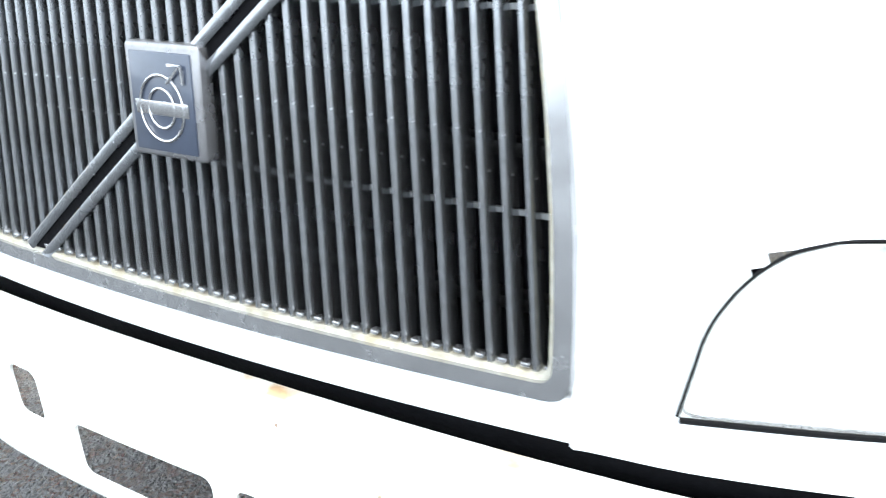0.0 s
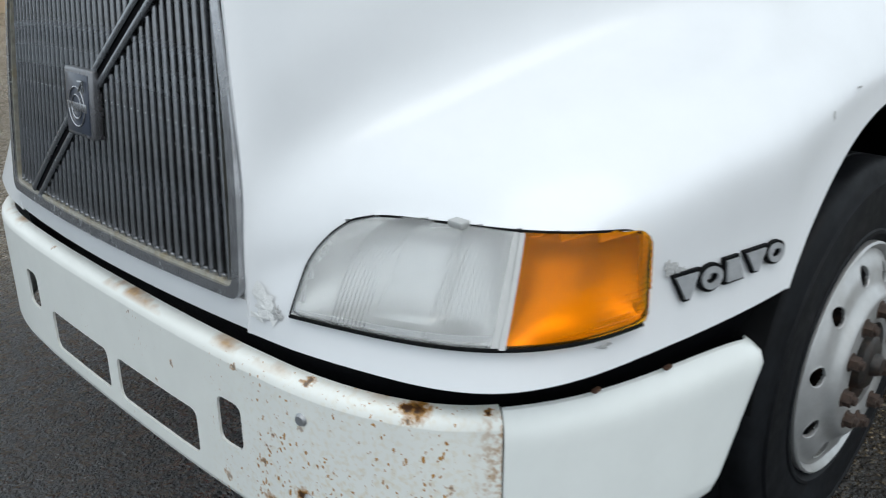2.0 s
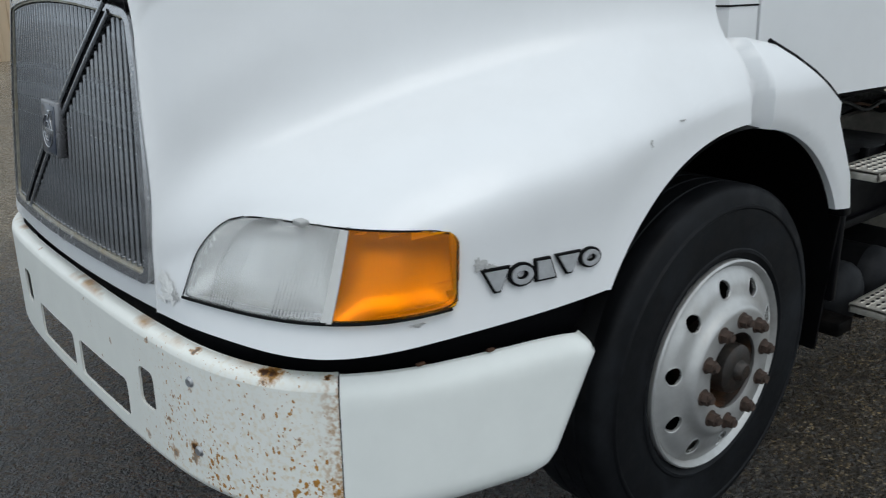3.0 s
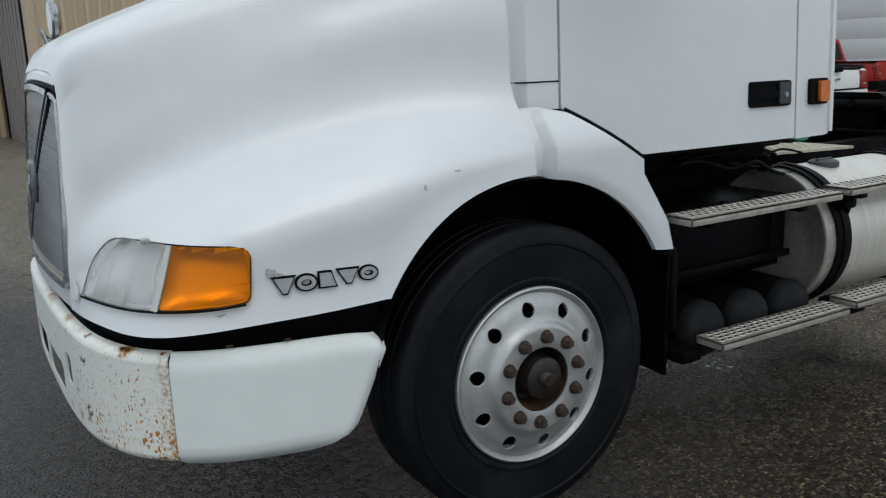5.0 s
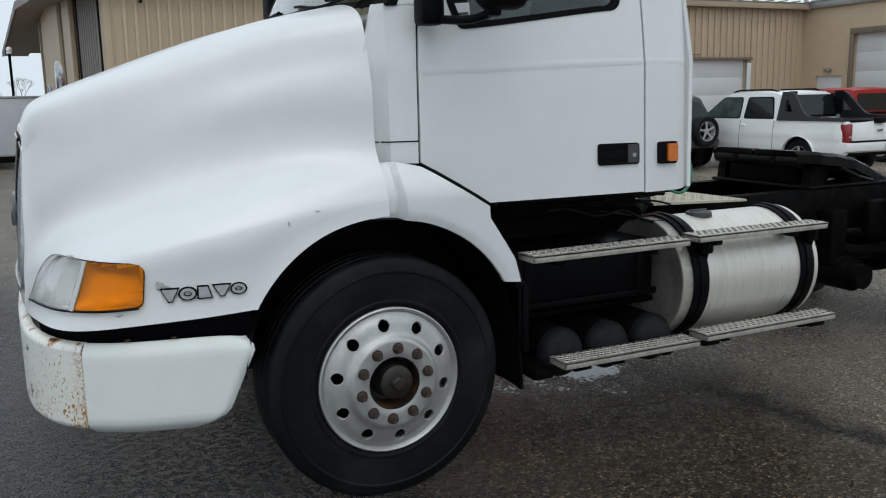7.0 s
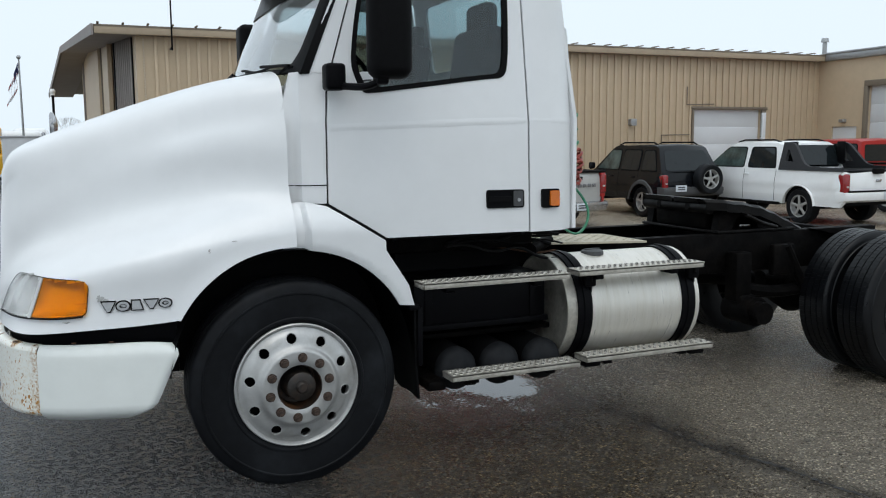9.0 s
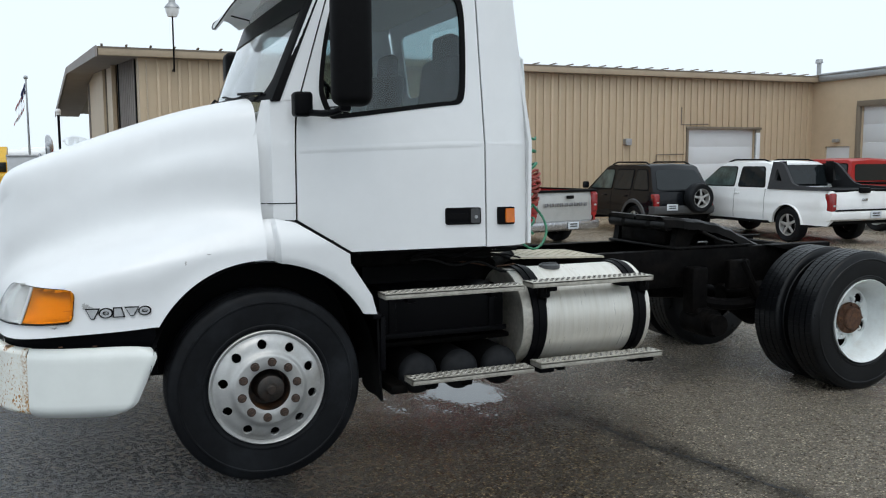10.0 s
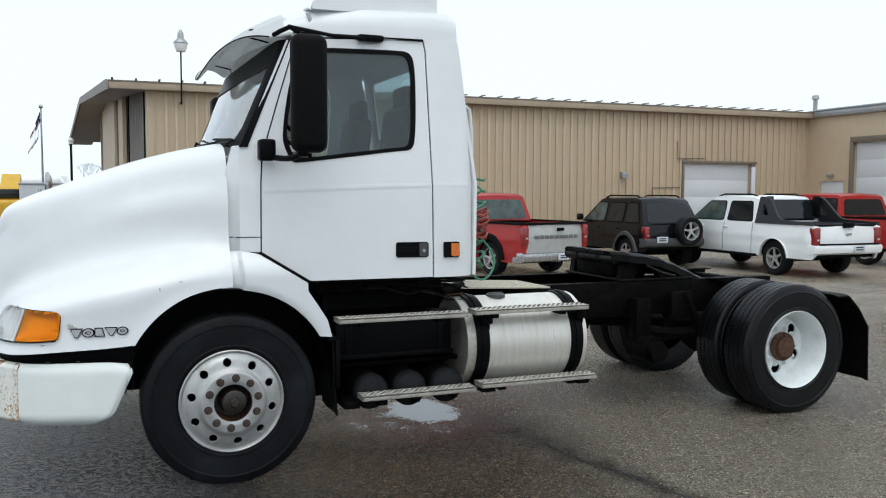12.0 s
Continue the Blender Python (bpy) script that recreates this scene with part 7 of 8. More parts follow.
def build_building():
    front = Vector((-0.078, 0.997, 0))
    bld = thing("warehouse", (CORNER_X, WALL_Y, BASE), "long tan metal-clad industrial building with a low gable roof", "building")
    bld.matrix_basis = pose(0.771, 19.145, BASE, 0, 0, -1.28) @ Matrix.Scale(0.95, 4)
    o = Vector((CORNER_X, WALL_Y, BASE))

    def local(bm):
        bmesh.ops.translate(bm, verts=bm.verts, vec=-o)
        return bm
    x1 = 23.75
    top = EAVE
    # long wall with the overhead door's opening through it
    bm = bmesh.new()
    gx0, gx1, gz = 18.17, 21.10, 2.80
    for a, b, c, d in ((CORNER_X, gx0, BASE, top), (gx1, x1, BASE, top), (gx0, gx1, gz, top)):
        box(bm, ((a + b) / 2, WALL_Y + 0.125, (c + d) / 2), (b - a, 0.25, d - c))
    wall = part("wall", local(bm), M_TAN, bld, "tan wall", 0)
    # standing ribs of the cladding, each a sheet edge
    bm = bmesh.new()
    box(bm, (0, -0.022, (top - BASE) / 2 - 0.0), (0.085, 0.060, top - BASE), 0.014)
    rib = finish(bm, "panel_rib", M_TAN, 40)
    bm = bmesh.new()
    box(bm, (0, -0.022, (top - gz) / 2 + gz - BASE), (0.085, 0.060, top - gz), 0.014)
    rib_short = finish(bm, "panel_rib", M_TAN, 40)
    x = CORNER_X + 0.30
    while x < x1 - 0.1:
        piece("panel_rib", rib_short if gx0 - 0.06 < x < gx1 + 0.06 else rib, bld, Matrix.Translation((x - CORNER_X, 0, 0)))
        x += 0.275
    # bright saw-edged corner trim
    bm = bmesh.new()
    for k in range(64):
        box(bm, (CORNER_X - 0.005, WALL_Y - 0.028, BASE + 0.05 + k * 0.073), (0.040, 0.045, 0.040), 0.010)
    tagged(part("corner_trim", local(bm), M_TRIM, bld, "saw-edged pale tan corner trim"), kind="stuff")
    # fascia and gutter
    bm = bmesh.new()
    box(bm, ((CORNER_X + x1) / 2 - 0.6, WALL_Y - 0.30, EAVE + 0.09), (x1 - CORNER_X + 1.2, 0.10, 0.22), 0.02)
    part("fascia", local(bm), M_FASCIA, bld, "tan fascia board")
    bm = bmesh.new()
    box(bm, ((CORNER_X + x1) / 2 - 0.6, WALL_Y - 0.14, EAVE + 0.01), (x1 - CORNER_X + 1.2, 0.30, 0.03))
    part("soffit", local(bm), M_SOFFIT, bld)
    # roof: two slopes over the angled front
    bm = bmesh.new()
    ridge_y, far_y, ridge_z = 36.4, 53.0, 5.80
    xo = lambda y, k: CORNER_X - k + front.x / front.y * (y - WALL_Y)
    for lo, hi, zl, zh in ((WALL_Y - 0.36, ridge_y, EAVE + 0.21, ridge_z), (ridge_y, far_y, ridge_z, EAVE + 0.21)):
        sheet(bm, [[(xo(y, 1.22), y, z), (x1 + 6, y, z)] for y, z in ((lo, zl), (hi, zh))])
    thicken(bm, 0.05)
    roof = part("roof", local(bm), M_TANDARK, bld, "brown ribbed metal roof", 0)
    bm = bmesh.new()
    for k in range(40):
        xx = CORNER_X - 1.1 + k * 0.61
        box(bm, (xx, WALL_Y - 0.22, EAVE + 0.255), (0.06, 0.40, 0.032), 0.010)
    tagged(part("roof_ribs", local(bm), M_TANDARK, roof), kind="stuff")
    # overhanging front: soffit and rake fascia
    bm = bmesh.new()
    sheet(bm, [[(xo(y, 1.20), y, z), (xo(y, -0.05), y, z)] for y, z in ((WALL_Y - 0.34, EAVE + 0.0), (ridge_y, ridge_z - 0.20), (far_y, EAVE + 0.0))])
    thicken(bm, 0.02)
    part("front_soffit", local(bm), M_SOFFIT, bld, "grey-brown soffit", 0)
    bm = bmesh.new()
    sheet(bm, [[(xo(y, 1.24), y, z - 0.06), (xo(y, 1.24), y, z + 0.22)] for y, z in ((WALL_Y - 0.36, EAVE + 0.0), (ridge_y, ridge_z - 0.20), (far_y, EAVE + 0.0))])
    thicken(bm, 0.05)
    part("rake_board", local(bm), M_SOFFIT, bld, "brown rake board", 0)
    # front wall, posts, dark slots and a curtain of narrow panels
    bm = bmesh.new()
    pts = [(WALL_Y, EAVE), (ridge_y, ridge_z - 0.2), (40.5, ridge_z - 0.2 - 0.25 * (ridge_z - 0.2 - EAVE))]
    sheet(bm, [[(xo(y, 0), y, BASE), (xo(y, 0), y, z)] for y, z in pts])
    thicken(bm, 0.2)
    part("front_wall", local(bm), M_TAN, bld, "shaded tan front wall", 0)
    soffit_z = lambda y: EAVE + (ridge_z - 0.2 - EAVE) * (1 - abs(y - ridge_y) / (ridge_y - WALL_Y))
    # the "shutter" is a brown strip added for the dark recess between piers
    for y, w, m, nm in ((21.05, 0.13, M_SEAL, "door_slot"), (25.75, 0.50, M_SEAL, "door_slot"), (28.0, 3.6, M_TAN, "pier"), (30.3, 0.35, M_TANDARK, "shutter"), (31.4, 1.5, M_TAN, "pier"), (39.6, 1.2, M_SOFFIT, "post")):
        bm = bmesh.new()
        h = soffit_z(y) - BASE - 0.02
        box(bm, (xo(y, 0.17), y, BASE + h / 2), (0.14, w, h), 0.01)
        part(nm, local(bm), m, bld)
    for k in range(9):
        bm = bmesh.new()
        y = 21.42 + k * 0.48
        h = soffit_z(y) - BASE - 0.02
        box(bm, (xo(y, 0.17), y, BASE + h / 2), (0.12, 0.46 - 0.03 * (k % 2), h), 0.015)
        part("narrow_panel", local(bm), M_MAUVE, bld)
    def on_front(y0, y1, z0, z1, out):
        b_ = bmesh.new()
        sheet(b_, [[(xo(y, out), y, z) for z in (z0, z1)] for y in (y0, 0.5 * (y0 + y1), y1)])
        thicken(b_, 0.02)
        return local(b_)
    sign = part("wall_sign", on_front(32.9, 37.4, 0.9, 3.55, 0.16), M_DOORWHITE, bld, "pale wall sign with faded pink bars", 0)
    for z in (1.7, 2.3):
        part("sign_bar", on_front(33.6, 36.6, z, z + 0.16, 0.19), mat("faded_pink_ink", (0.50, 0.33, 0.33), 0.6, grain=0.2), sign, smooth=0)
    # overhead door in sections
    for k in range(5):
        bm = bmesh.new()
        h = (gz - BASE) / 5
        box(bm, ((gx0 + gx1) / 2, WALL_Y + 0.12, BASE + h * (k + 0.5)), (gx1 - gx0 - 0.02, 0.05, h - 0.004), 0.002)
        part("door_section", local(bm), M_DOORWHITE, bld, "white overhead door section")
    bm = bmesh.new()
    box(bm, (gx0 - 0.04, WALL_Y - 0.03, (gz + BASE) / 2), (0.08, 0.10, gz - BASE), 0.01)
    box(bm, (gx1 + 0.09, WALL_Y - 0.03, (gz + BASE) / 2), (0.18, 0.10, gz - BASE), 0.01)
    box(bm, ((gx0 + gx1) / 2 + 0.05, WALL_Y - 0.04, gz + 0.05), (gx1 - gx0 + 0.35, 0.12, 0.09), 0.01)
    part("door_trim", local(bm), M_TANDARK, bld)
    bm = bmesh.new()
    box(bm, (gx1 + 0.08, WALL_Y - 0.06, (gz + BASE) / 2 - 0.05), (0.16, 0.10, gz - BASE - 0.1), 0.01)
    part("door_jamb", local(bm), M_DOORWHITE, bld)
    # lamp, conduits
    bm = bmesh.new()
    box(bm, (15.62, WALL_Y - 0.14, 2.36), (0.24, 0.20, 0.20), 0.03)
    box(bm, (15.62, WALL_Y - 0.18, 2.26), (0.20, 0.14, 0.06), 0.02)
    part("wall_lamp", local(bm), M_GALV, bld, "grey wall pack lamp")
    bm = bmesh.new()
    sweep(bm, [(17.86, WALL_Y - 0.05, 3.55), (17.86, WALL_Y - 0.05, 2.95), (19.0, WALL_Y - 0.05, 2.98)], 0.02, 6)
    part("conduit", local(bm), M_TANDARK, bld)
    bm = bmesh.new()
    sweep(bm, [(16.85, WALL_Y - 0.05, 1.40), (16.85, WALL_Y - 0.05, 1.92), (18.0, WALL_Y - 0.05, 1.94)], 0.02, 6)
    part("conduit", local(bm), M_TANDARK, bld)
    # wing coming forward
    bm = bmesh.new()
    wx = x1
    py0, py1, pz = 18.62, 19.72, 2.20
    dy0, dy1, dz = 12.2, 18.16, 3.56
    for a, b, c, d in ((19.72, WALL_Y, BASE, top), (py0, py1, pz, top), (dy1, py0, BASE, top), (dy0, dy1, dz, top), (3.0, dy0, BASE, top)):
        box(bm, (wx + 0.125, (a + b) / 2, (c + d) / 2), (0.25, b - a, d - c))
    wing = part("wing_wall", local(bm), M_TAN, bld, "tan wing wall", 0)
    bm = bmesh.new()
    box(bm, (wx - 0.06, (3.0 + WALL_Y - 0.36) / 2, top + 0.14), (0.18, WALL_Y - 3.4, 0.30), 0.03)
    part("wing_fascia", local(bm), M_GALV, bld)
    bm = bmesh.new()
    box(bm, (wx + 0.10, (py0 + py1) / 2, (BASE + pz) / 2), (0.06, py1 - py0, pz - BASE), 0.01)
    part("entry_door", local(bm), M_DOORWHITE, bld, "white entry door")
    for k in range(6):
        bm = bmesh.new()
        h = (dz - BASE) / 6
        box(bm, (wx + 0.12, (dy0 + dy1) / 2, BASE + h * (k + 0.5)), (0.05, dy1 - dy0 - 0.02, h - 0.004), 0.002)
        part("door_section", local(bm), M_DOORWHITE, bld)
    bm = bmesh.new()
    box(bm, (wx - 0.03, (dy0 + dy1) / 2, dz + 0.09), (0.12, dy1 - dy0 + 0.3, 0.20), 0.01)
    box(bm, (wx - 0.03, dy1 + 0.08, (dz + BASE) / 2), (0.12, 0.16, dz - BASE), 0.01)
    part("door_trim", local(bm), M_TANDARK, bld)
    bm = bmesh.new()
    box(bm, (wx - 0.10, 19.15, 2.40), (0.18, 0.22, 0.12), 0.03)
    part("wall_lamp", local(bm), M_GALV, bld)
    # roof of the wing, flue
    bm = bmesh.new()
    box(bm, (wx + 4, (3.0 + WALL_Y) / 2, top + 0.22), (8.3, WALL_Y - 2.9, 0.06))
    part("wing_roof", local(bm), M_TANDARK, bld)
    bm = bmesh.new()
    rod(bm, (26.6, 23.0, 4.9), (26.6, 23.0, 5.65), 0.09, 12)
    rod(bm, (26.6, 23.0, 5.65), (26.6, 23.0, 5.80), 0.16, 12, 0.13)
    part("flue", local(bm), M_GALV, bld, "grey metal roof flue")
    # lamp on a mast fixed to the wall's corner
    mast = thing("lamp_post", (0.93, WALL_Y - 0.42, BASE), "slim mast lamp with a white globe fixed to the building", "lamp")
    mast.matrix_basis = pose(1.42, 18.735, BASE) @ Matrix.Scale(0.95, 4)
    bm = bmesh.new()
    rod(bm, (0, 0, 4.35), (0, 0, 6.0 - BASE - 0.35), 0.022, 10)
    box(bm, (0, 0.20, 4.42), (0.05, 0.40, 0.05), 0.01)
    part("pole", bm, M_BLACK, mast)
    bm = bmesh.new()
    lathe(bm, [(0.0, 5.80), (0.12, 5.80), (0.17, 5.92), (0.18, 6.02), (0.10, 6.06), (0.0, 6.06)], (0, 0, 0), 'z', 20)
    part("globe", bm, M_LENSW, mast, "white globe")
    bm = bmesh.new()
    lathe(bm, [(0.20, 6.03), (0.16, 6.10), (0.09, 6.16), (0.08, 6.30), (0.03, 6.40), (0.0, 6.42)], (0, 0, 0), 'z', 16)
    part("cap", bm, M_GALV, mast)


build_building()


# ---- parked cars ----
def car_wheel(parent, x, y, r, w, meshes):
    for nm, me in meshes:
        piece(nm, me, parent, Matrix.Translation((x, y, r)) @ (Matrix.Rotation(math.pi, 4, 'Z') if x > 0 else Matrix.Identity(4)))


def car_wheel_meshes(r, w, spokes, m_rim):
    bm = bmesh.new()
    lathe(bm, [(r * 0.62, 0.0), (r * 0.68, -0.012), (r * 0.88, -0.016), (r * 0.97, 0.01), (r, 0.05), (r, w - 0.05), (r * 0.95, w), (r * 0.62, w)], (0, 0, 0), 'x', 36)
    tyre = finish(bm, "tyre", M_RUBBER)
    bm = bmesh.new()
    lathe(bm, [(r * 0.63, -0.004), (r * 0.60, 0.0), (r * 0.58, 0.06), (r * 0.50, 0.12)], (0, 0, 0), 'x', 36)
    lathe(bm, [(0.0, 0.008), (r * 0.17, 0.012), (r * 0.19, 0.05)], (0, 0, 0), 'x', 24)
    for k in range(spokes):
        a = k * math.tau / spokes + 0.2
        box(bm, (0.022, 0.37 * r * math.cos(a), 0.37 * r * math.sin(a)), (0.03, r * 0.50, r * 0.15), 0.012, Euler((a, 0, 0)).to_matrix())
    rim = finish(bm, "rim", m_rim)
    bm = bmesh.new()
    lathe(bm, [(0.0, 0.10), (r * 0.52, 0.10)], (0, 0, 0), 'x', 24)
    back = finish(bm, "brake_disc", M_FRAME)
    return [("tyre", tyre), ("rim", rim), ("brake_disc", back)]


def side_profile(L, belt, sill, wheels, r, nose=0.0, rear_up=0.05):
    """Outline of the lower body along its length (0 at the tail), with wheel arches cut out."""
    pts = [(0.02, sill + 0.10), (0.0, belt - 0.30), (0.02, belt - rear_up), (0.05, belt)]
    pts += [(L - 1.35, belt), (L - 1.25, belt - 0.02), (L - 0.15, belt - 0.12 - nose), (L, belt - 0.30 - nose), (L, sill + 0.10), (L - 0.08, sill)]
    for c in sorted(wheels, reverse=True):
        pts += [(c + r * 1.18 * math.cos(t), max(sill, r + r * 1.18 * math.sin(t))) for t in np.linspace(math.asin(max(-1, min(1, (sill - r) / (r * 1.18)))), math.pi - math.asin(max(-1, min(1, (sill - r) / (r * 1.18)))), 14)]
    pts += [(0.10, sill)]
    return pts


def car(name, loc, rz, label, L, W, belt, H, sill, wheels, r, paint, cab, kind, group="cars parked along the building", trim=None, rim=None, bed=None, spokes=5, panes=None, bump_z=0.22, plate_at=(0.22, 0.24), rear_glass=None, lamp=(0.17, 0.36), seams=()):
    """A car with its tail at loc, nose towards its own +y. cab: (y of rear glass at belt, y at roof rear, y at roof front, y at the foot of the windscreen)."""
    c = thing(name, loc, label, kind, group, rz=rz)
    h = W / 2
    trim = trim or paint
    # lower body: bulged across its height
    bm = bmesh.new()
    prof = side_profile(L, belt, sill, wheels, r)

    def hw(z):
        f = (z - sill) / (belt - sill)
        return h - 0.05 * max(0, f - 0.6) / 0.4 - 0.03 * max(0, 0.3 - f) / 0.3 - 0.012 * math.exp(-((f - 0.42) / 0.12) ** 2)

    def skin(y, z):
        """Half width of the side: swollen round the wheels, drawn in towards both ends."""
        swell = max(math.exp(-(((y - w) / (r * 1.25)) ** 2 + ((z - r) / (r * 1.45)) ** 2) ** 2) for w in wheels)
        return hw(z) + 0.035 * swell - 0.10 * max(0.0, 1 - y / 0.22) ** 2 - 0.16 * max(0.0, 1 - (L - y) / 0.5) ** 2
    for s in (-1, 1):
        plate(bm, prof, lambda y, z, d, s=s: (s * (skin(y, z) - d), y, z), (), 0.06, 0.10)
    top = [(0.06, belt), (L - 1.35, belt)] if not bed else [(bed, belt), (L - 1.35, belt)]
    sheet(bm, [[(-hw(belt) + 0.01, y, z), (-hw(belt) * 0.5, y, z + 0.02), (0, y, z + 0.03), (hw(belt) * 0.5, y, z + 0.02), (hw(belt) - 0.01, y, z)]
               for y, z in (*top, (L - 1.2, belt - 0.03), (L - 0.15, belt - 0.13), (L - 0.01, belt - 0.30), (L, sill + 0.1))])
    body = part("body", bm, paint, c, smooth=40)
    bm = bmesh.new()
    box(bm, (0, L / 2, (sill + belt) / 2 - 0.12), (W - 0.16, L - 0.3, belt - sill - 0.30))
    for w in wheels:
        rod(bm, (-h + 0.2, w, r), (h - 0.2, w, r), 0.09, 8)
    part("underbody", bm, M_SEAL, c)
    # tail panel
    bm = bmesh.new()
    rows = []
    for z, y in ((sill + 0.12, 0.03), (belt - 0.45, 0.0), (belt - 0.15, 0.005), (belt, 0.05)):
        rows.append([(x * (hw(z) - (0.15 if bed else 0.02)), y + 0.03 * x * x, z) for x in (-1, -0.8, -0.4, 0, 0.4, 0.8, 1)])
    sheet(bm, rows)
    thicken(bm, 0.04)
    tail = part("tail_panel", bm, trim, c, smooth=40)
    # greenhouse
    y0, y1, y2, y3 = cab
    bm = bmesh.new()
    hr, hb = h - 0.22, h - 0.07
    rows = []
    for y, z, k in ((y0, belt, 0), (y1, H - 0.05, 1), (y1 + 0.12, H, 1), (y2 - 0.15, H, 1), (y2, H - 0.04, 1), (y3, belt, 0)):
        w = hr if k else hb
        rows.append([(-w, y, z - 0.02 * k), (-w + 0.06 * k, y, z), (0, y, z + 0.03 * k), (w - 0.06 * k, y, z), (w, y, z - 0.02 * k)])
    sheet(bm, rows)
    for s in (-1, 1):
        vs = [bm.verts.new((s * w, y, z)) for y, z, w in ((y0, belt, hb), (y1, H - 0.07, hr), (y1 + 0.12, H - 0.02, hr), (y2 - 0.15, H - 0.02, hr), (y2, H - 0.06, hr), (y3, belt, hb))]
        bm.faces.new(vs)
    part("cabin", bm, paint, c, smooth=40)
    # glass set proud of the cabin
    def side_w(z):
        return hb + (hr - hb) * (z - belt) / (H - 0.05 - belt)
    zb, zt = belt + 0.05, H - 0.13
    lean0 = (y1 - y0) / (H - belt)
    lean1 = (y3 - y2) / (H - belt)
    ya, yb = y0 + 0.16, y3 - 0.20
    if panes is None:
        half = 0.5 * (ya + yb)
        panes = ((ya, half - 0.10, M_DARKGLASS), (half, yb, M_DARKGLASS))
    for s in (-1, 1):
        for k, (a0, a1, gm) in enumerate(panes):
            q = [(a0, zb), (a1, zb), (a1 - (lean1 * (zt - zb) if k == len(panes) - 1 else 0.02), zt), (a0 + (lean0 * (zt - zb) if k == 0 else 0.02), zt)]
            seal = [(y + (0.025 if j in (1, 2) else -0.025), z + (0.025 if j > 1 else -0.025)) for j, (y, z) in enumerate(q)]
            bm = bmesh.new()
            plate(bm, rounded(seal, 0.07, 3), lambda y, z, d, s=s: (s * (side_w(z) + 0.008 - d), y, z), (), 0.012)
            frame_ = part("window_frame", bm, M_SEAL, c, smooth=0)
            bm = bmesh.new()
            plate(bm, rounded(q, 0.06, 3), lambda y, z, d, s=s: (s * (side_w(z) + 0.013 - d), y, z), (), 0.012)
            part("side_window", bm, gm, frame_, smooth=0)
        for y in seams:
            bm = bmesh.new()
            sweep(bm, [(s * (skin(y, z) + 0.001), y + (0.05 * (0.7 - z) if z < 0.7 else 0.0), z) for z in np.linspace(sill + 0.06, belt - 0.01, 10)], 0.005, 5)
            part("door_seam", bm, M_SEAL, body)
    for nm, ylo, yhi, s in (("rear_window", y0, y1, -1), ("windscreen", y3, y2, 1)):
        bm = bmesh.new()
        q = rounded([(-hb + 0.14, zb), (hb - 0.14, zb), (hr - 0.10, zt), (-hr + 0.10, zt)], 0.08, 3)
        plate(bm, q, lambda x, z, d, ylo=ylo, yhi=yhi, s=s: (x, ylo + (yhi - ylo) * (z - belt) / (H - 0.05 - belt) + s * (0.014 - d), z), (), 0.012)
        part(nm, bm, rear_glass or M_DARKGLASS, c, smooth=0)
    # bumpers
    bm = bmesh.new()
    rows = []
    for dz, out in ((-0.11, -0.02), (-0.07, 0.08), (0.03, 0.11), (0.09, 0.095), (0.11, 0.03), (0.11, -0.08)):
        rows.append([(x * (W - 0.03) / 2, y - out * (1 if abs(x) < 0.99 else 0.3), sill + bump_z + dz)
                     for x, y in ((-1, 0.34), (-1, 0.13), (-0.975, 0.05), (-0.9, 0.012), (-0.6, 0), (-0.3, 0), (0, 0), (0.3, 0), (0.6, 0), (0.9, 0.012), (0.975, 0.05), (1, 0.13), (1, 0.34))])
    sheet(bm, rows)
    thicken(bm, 0.03)
    bumper = part("rear_bumper", bm, rim or trim, c, smooth=50)
    bm = bmesh.new()
    box(bm, (0, L + 0.02, sill + 0.22), (W - 0.06, 0.22, 0.26), 0.05, seg=3)
    part("front_bumper", bm, paint, c)
    bm = bmesh.new()
    box(bm, (plate_at[0], -0.120, sill + plate_at[1]), (0.31, 0.012, 0.15), 0.004)
    pl = part("number_plate", bm, M_PLATE, c, "pale number plate with plain dark bars")
    for dz in (-0.02, 0.03):
        bm = bmesh.new()
        box(bm, (plate_at[0], -0.128, sill + plate_at[1] + dz), (0.20, 0.006, 0.025))
        part("plate_bar", bm, M_INK, pl)
    # corner skins beside the tail panel, then the lamps on them
    for s in (-1, 1):
        if bed:
            bm = bmesh.new()
            box(bm, (s * (h - 0.125), 0.055, (sill + 0.30 + belt) / 2), (0.15, 0.10, belt - sill - 0.32), 0.03, seg=2)
            part("corner_skin", bm, paint, c)
    for s in (-1, 1):
        bm = bmesh.new()
        lw, lh = lamp
        box(bm, (s * (h - 0.045 - lw / 2), 0.075, belt - 0.04 - lh / 2), (lw, 0.21, lh), 0.045, seg=3)
        tl = part("tail_lamp", bm, M_TAIL, c, "red tail lamp")
        bm = bmesh.new()
        box(bm, (s * (h - 0.055 - lw / 2), -0.026, belt - 0.04 - lh * 0.62), (lw * 0.42, 0.012, lh * 0.09), 0.005)
        part("reversing_lamp", bm, M_CARGREY, tl)
        bm = bmesh.new()
        box(bm, (s * (h + 0.08), y3 - 0.15, belt + 0.12), (0.18, 0.10, 0.18), 0.04)
        part("door_mirror", bm, M_CARBLACK if paint is not M_CARWHITE else M_CARWHITE, c)
    for s in (-1, 1):
        for yy in ((ya + 0.95), (ya + 1.9)):
            if yy < y3 - 0.3:
                bm = bmesh.new()
                box(bm, (s * (hw(belt - 0.12) + 0.010), yy, belt - 0.12), (0.035, 0.18, 0.035), 0.008)
                part("door_handle", bm, M_CARWHITE if paint is M_CARWHITE else paint, c)
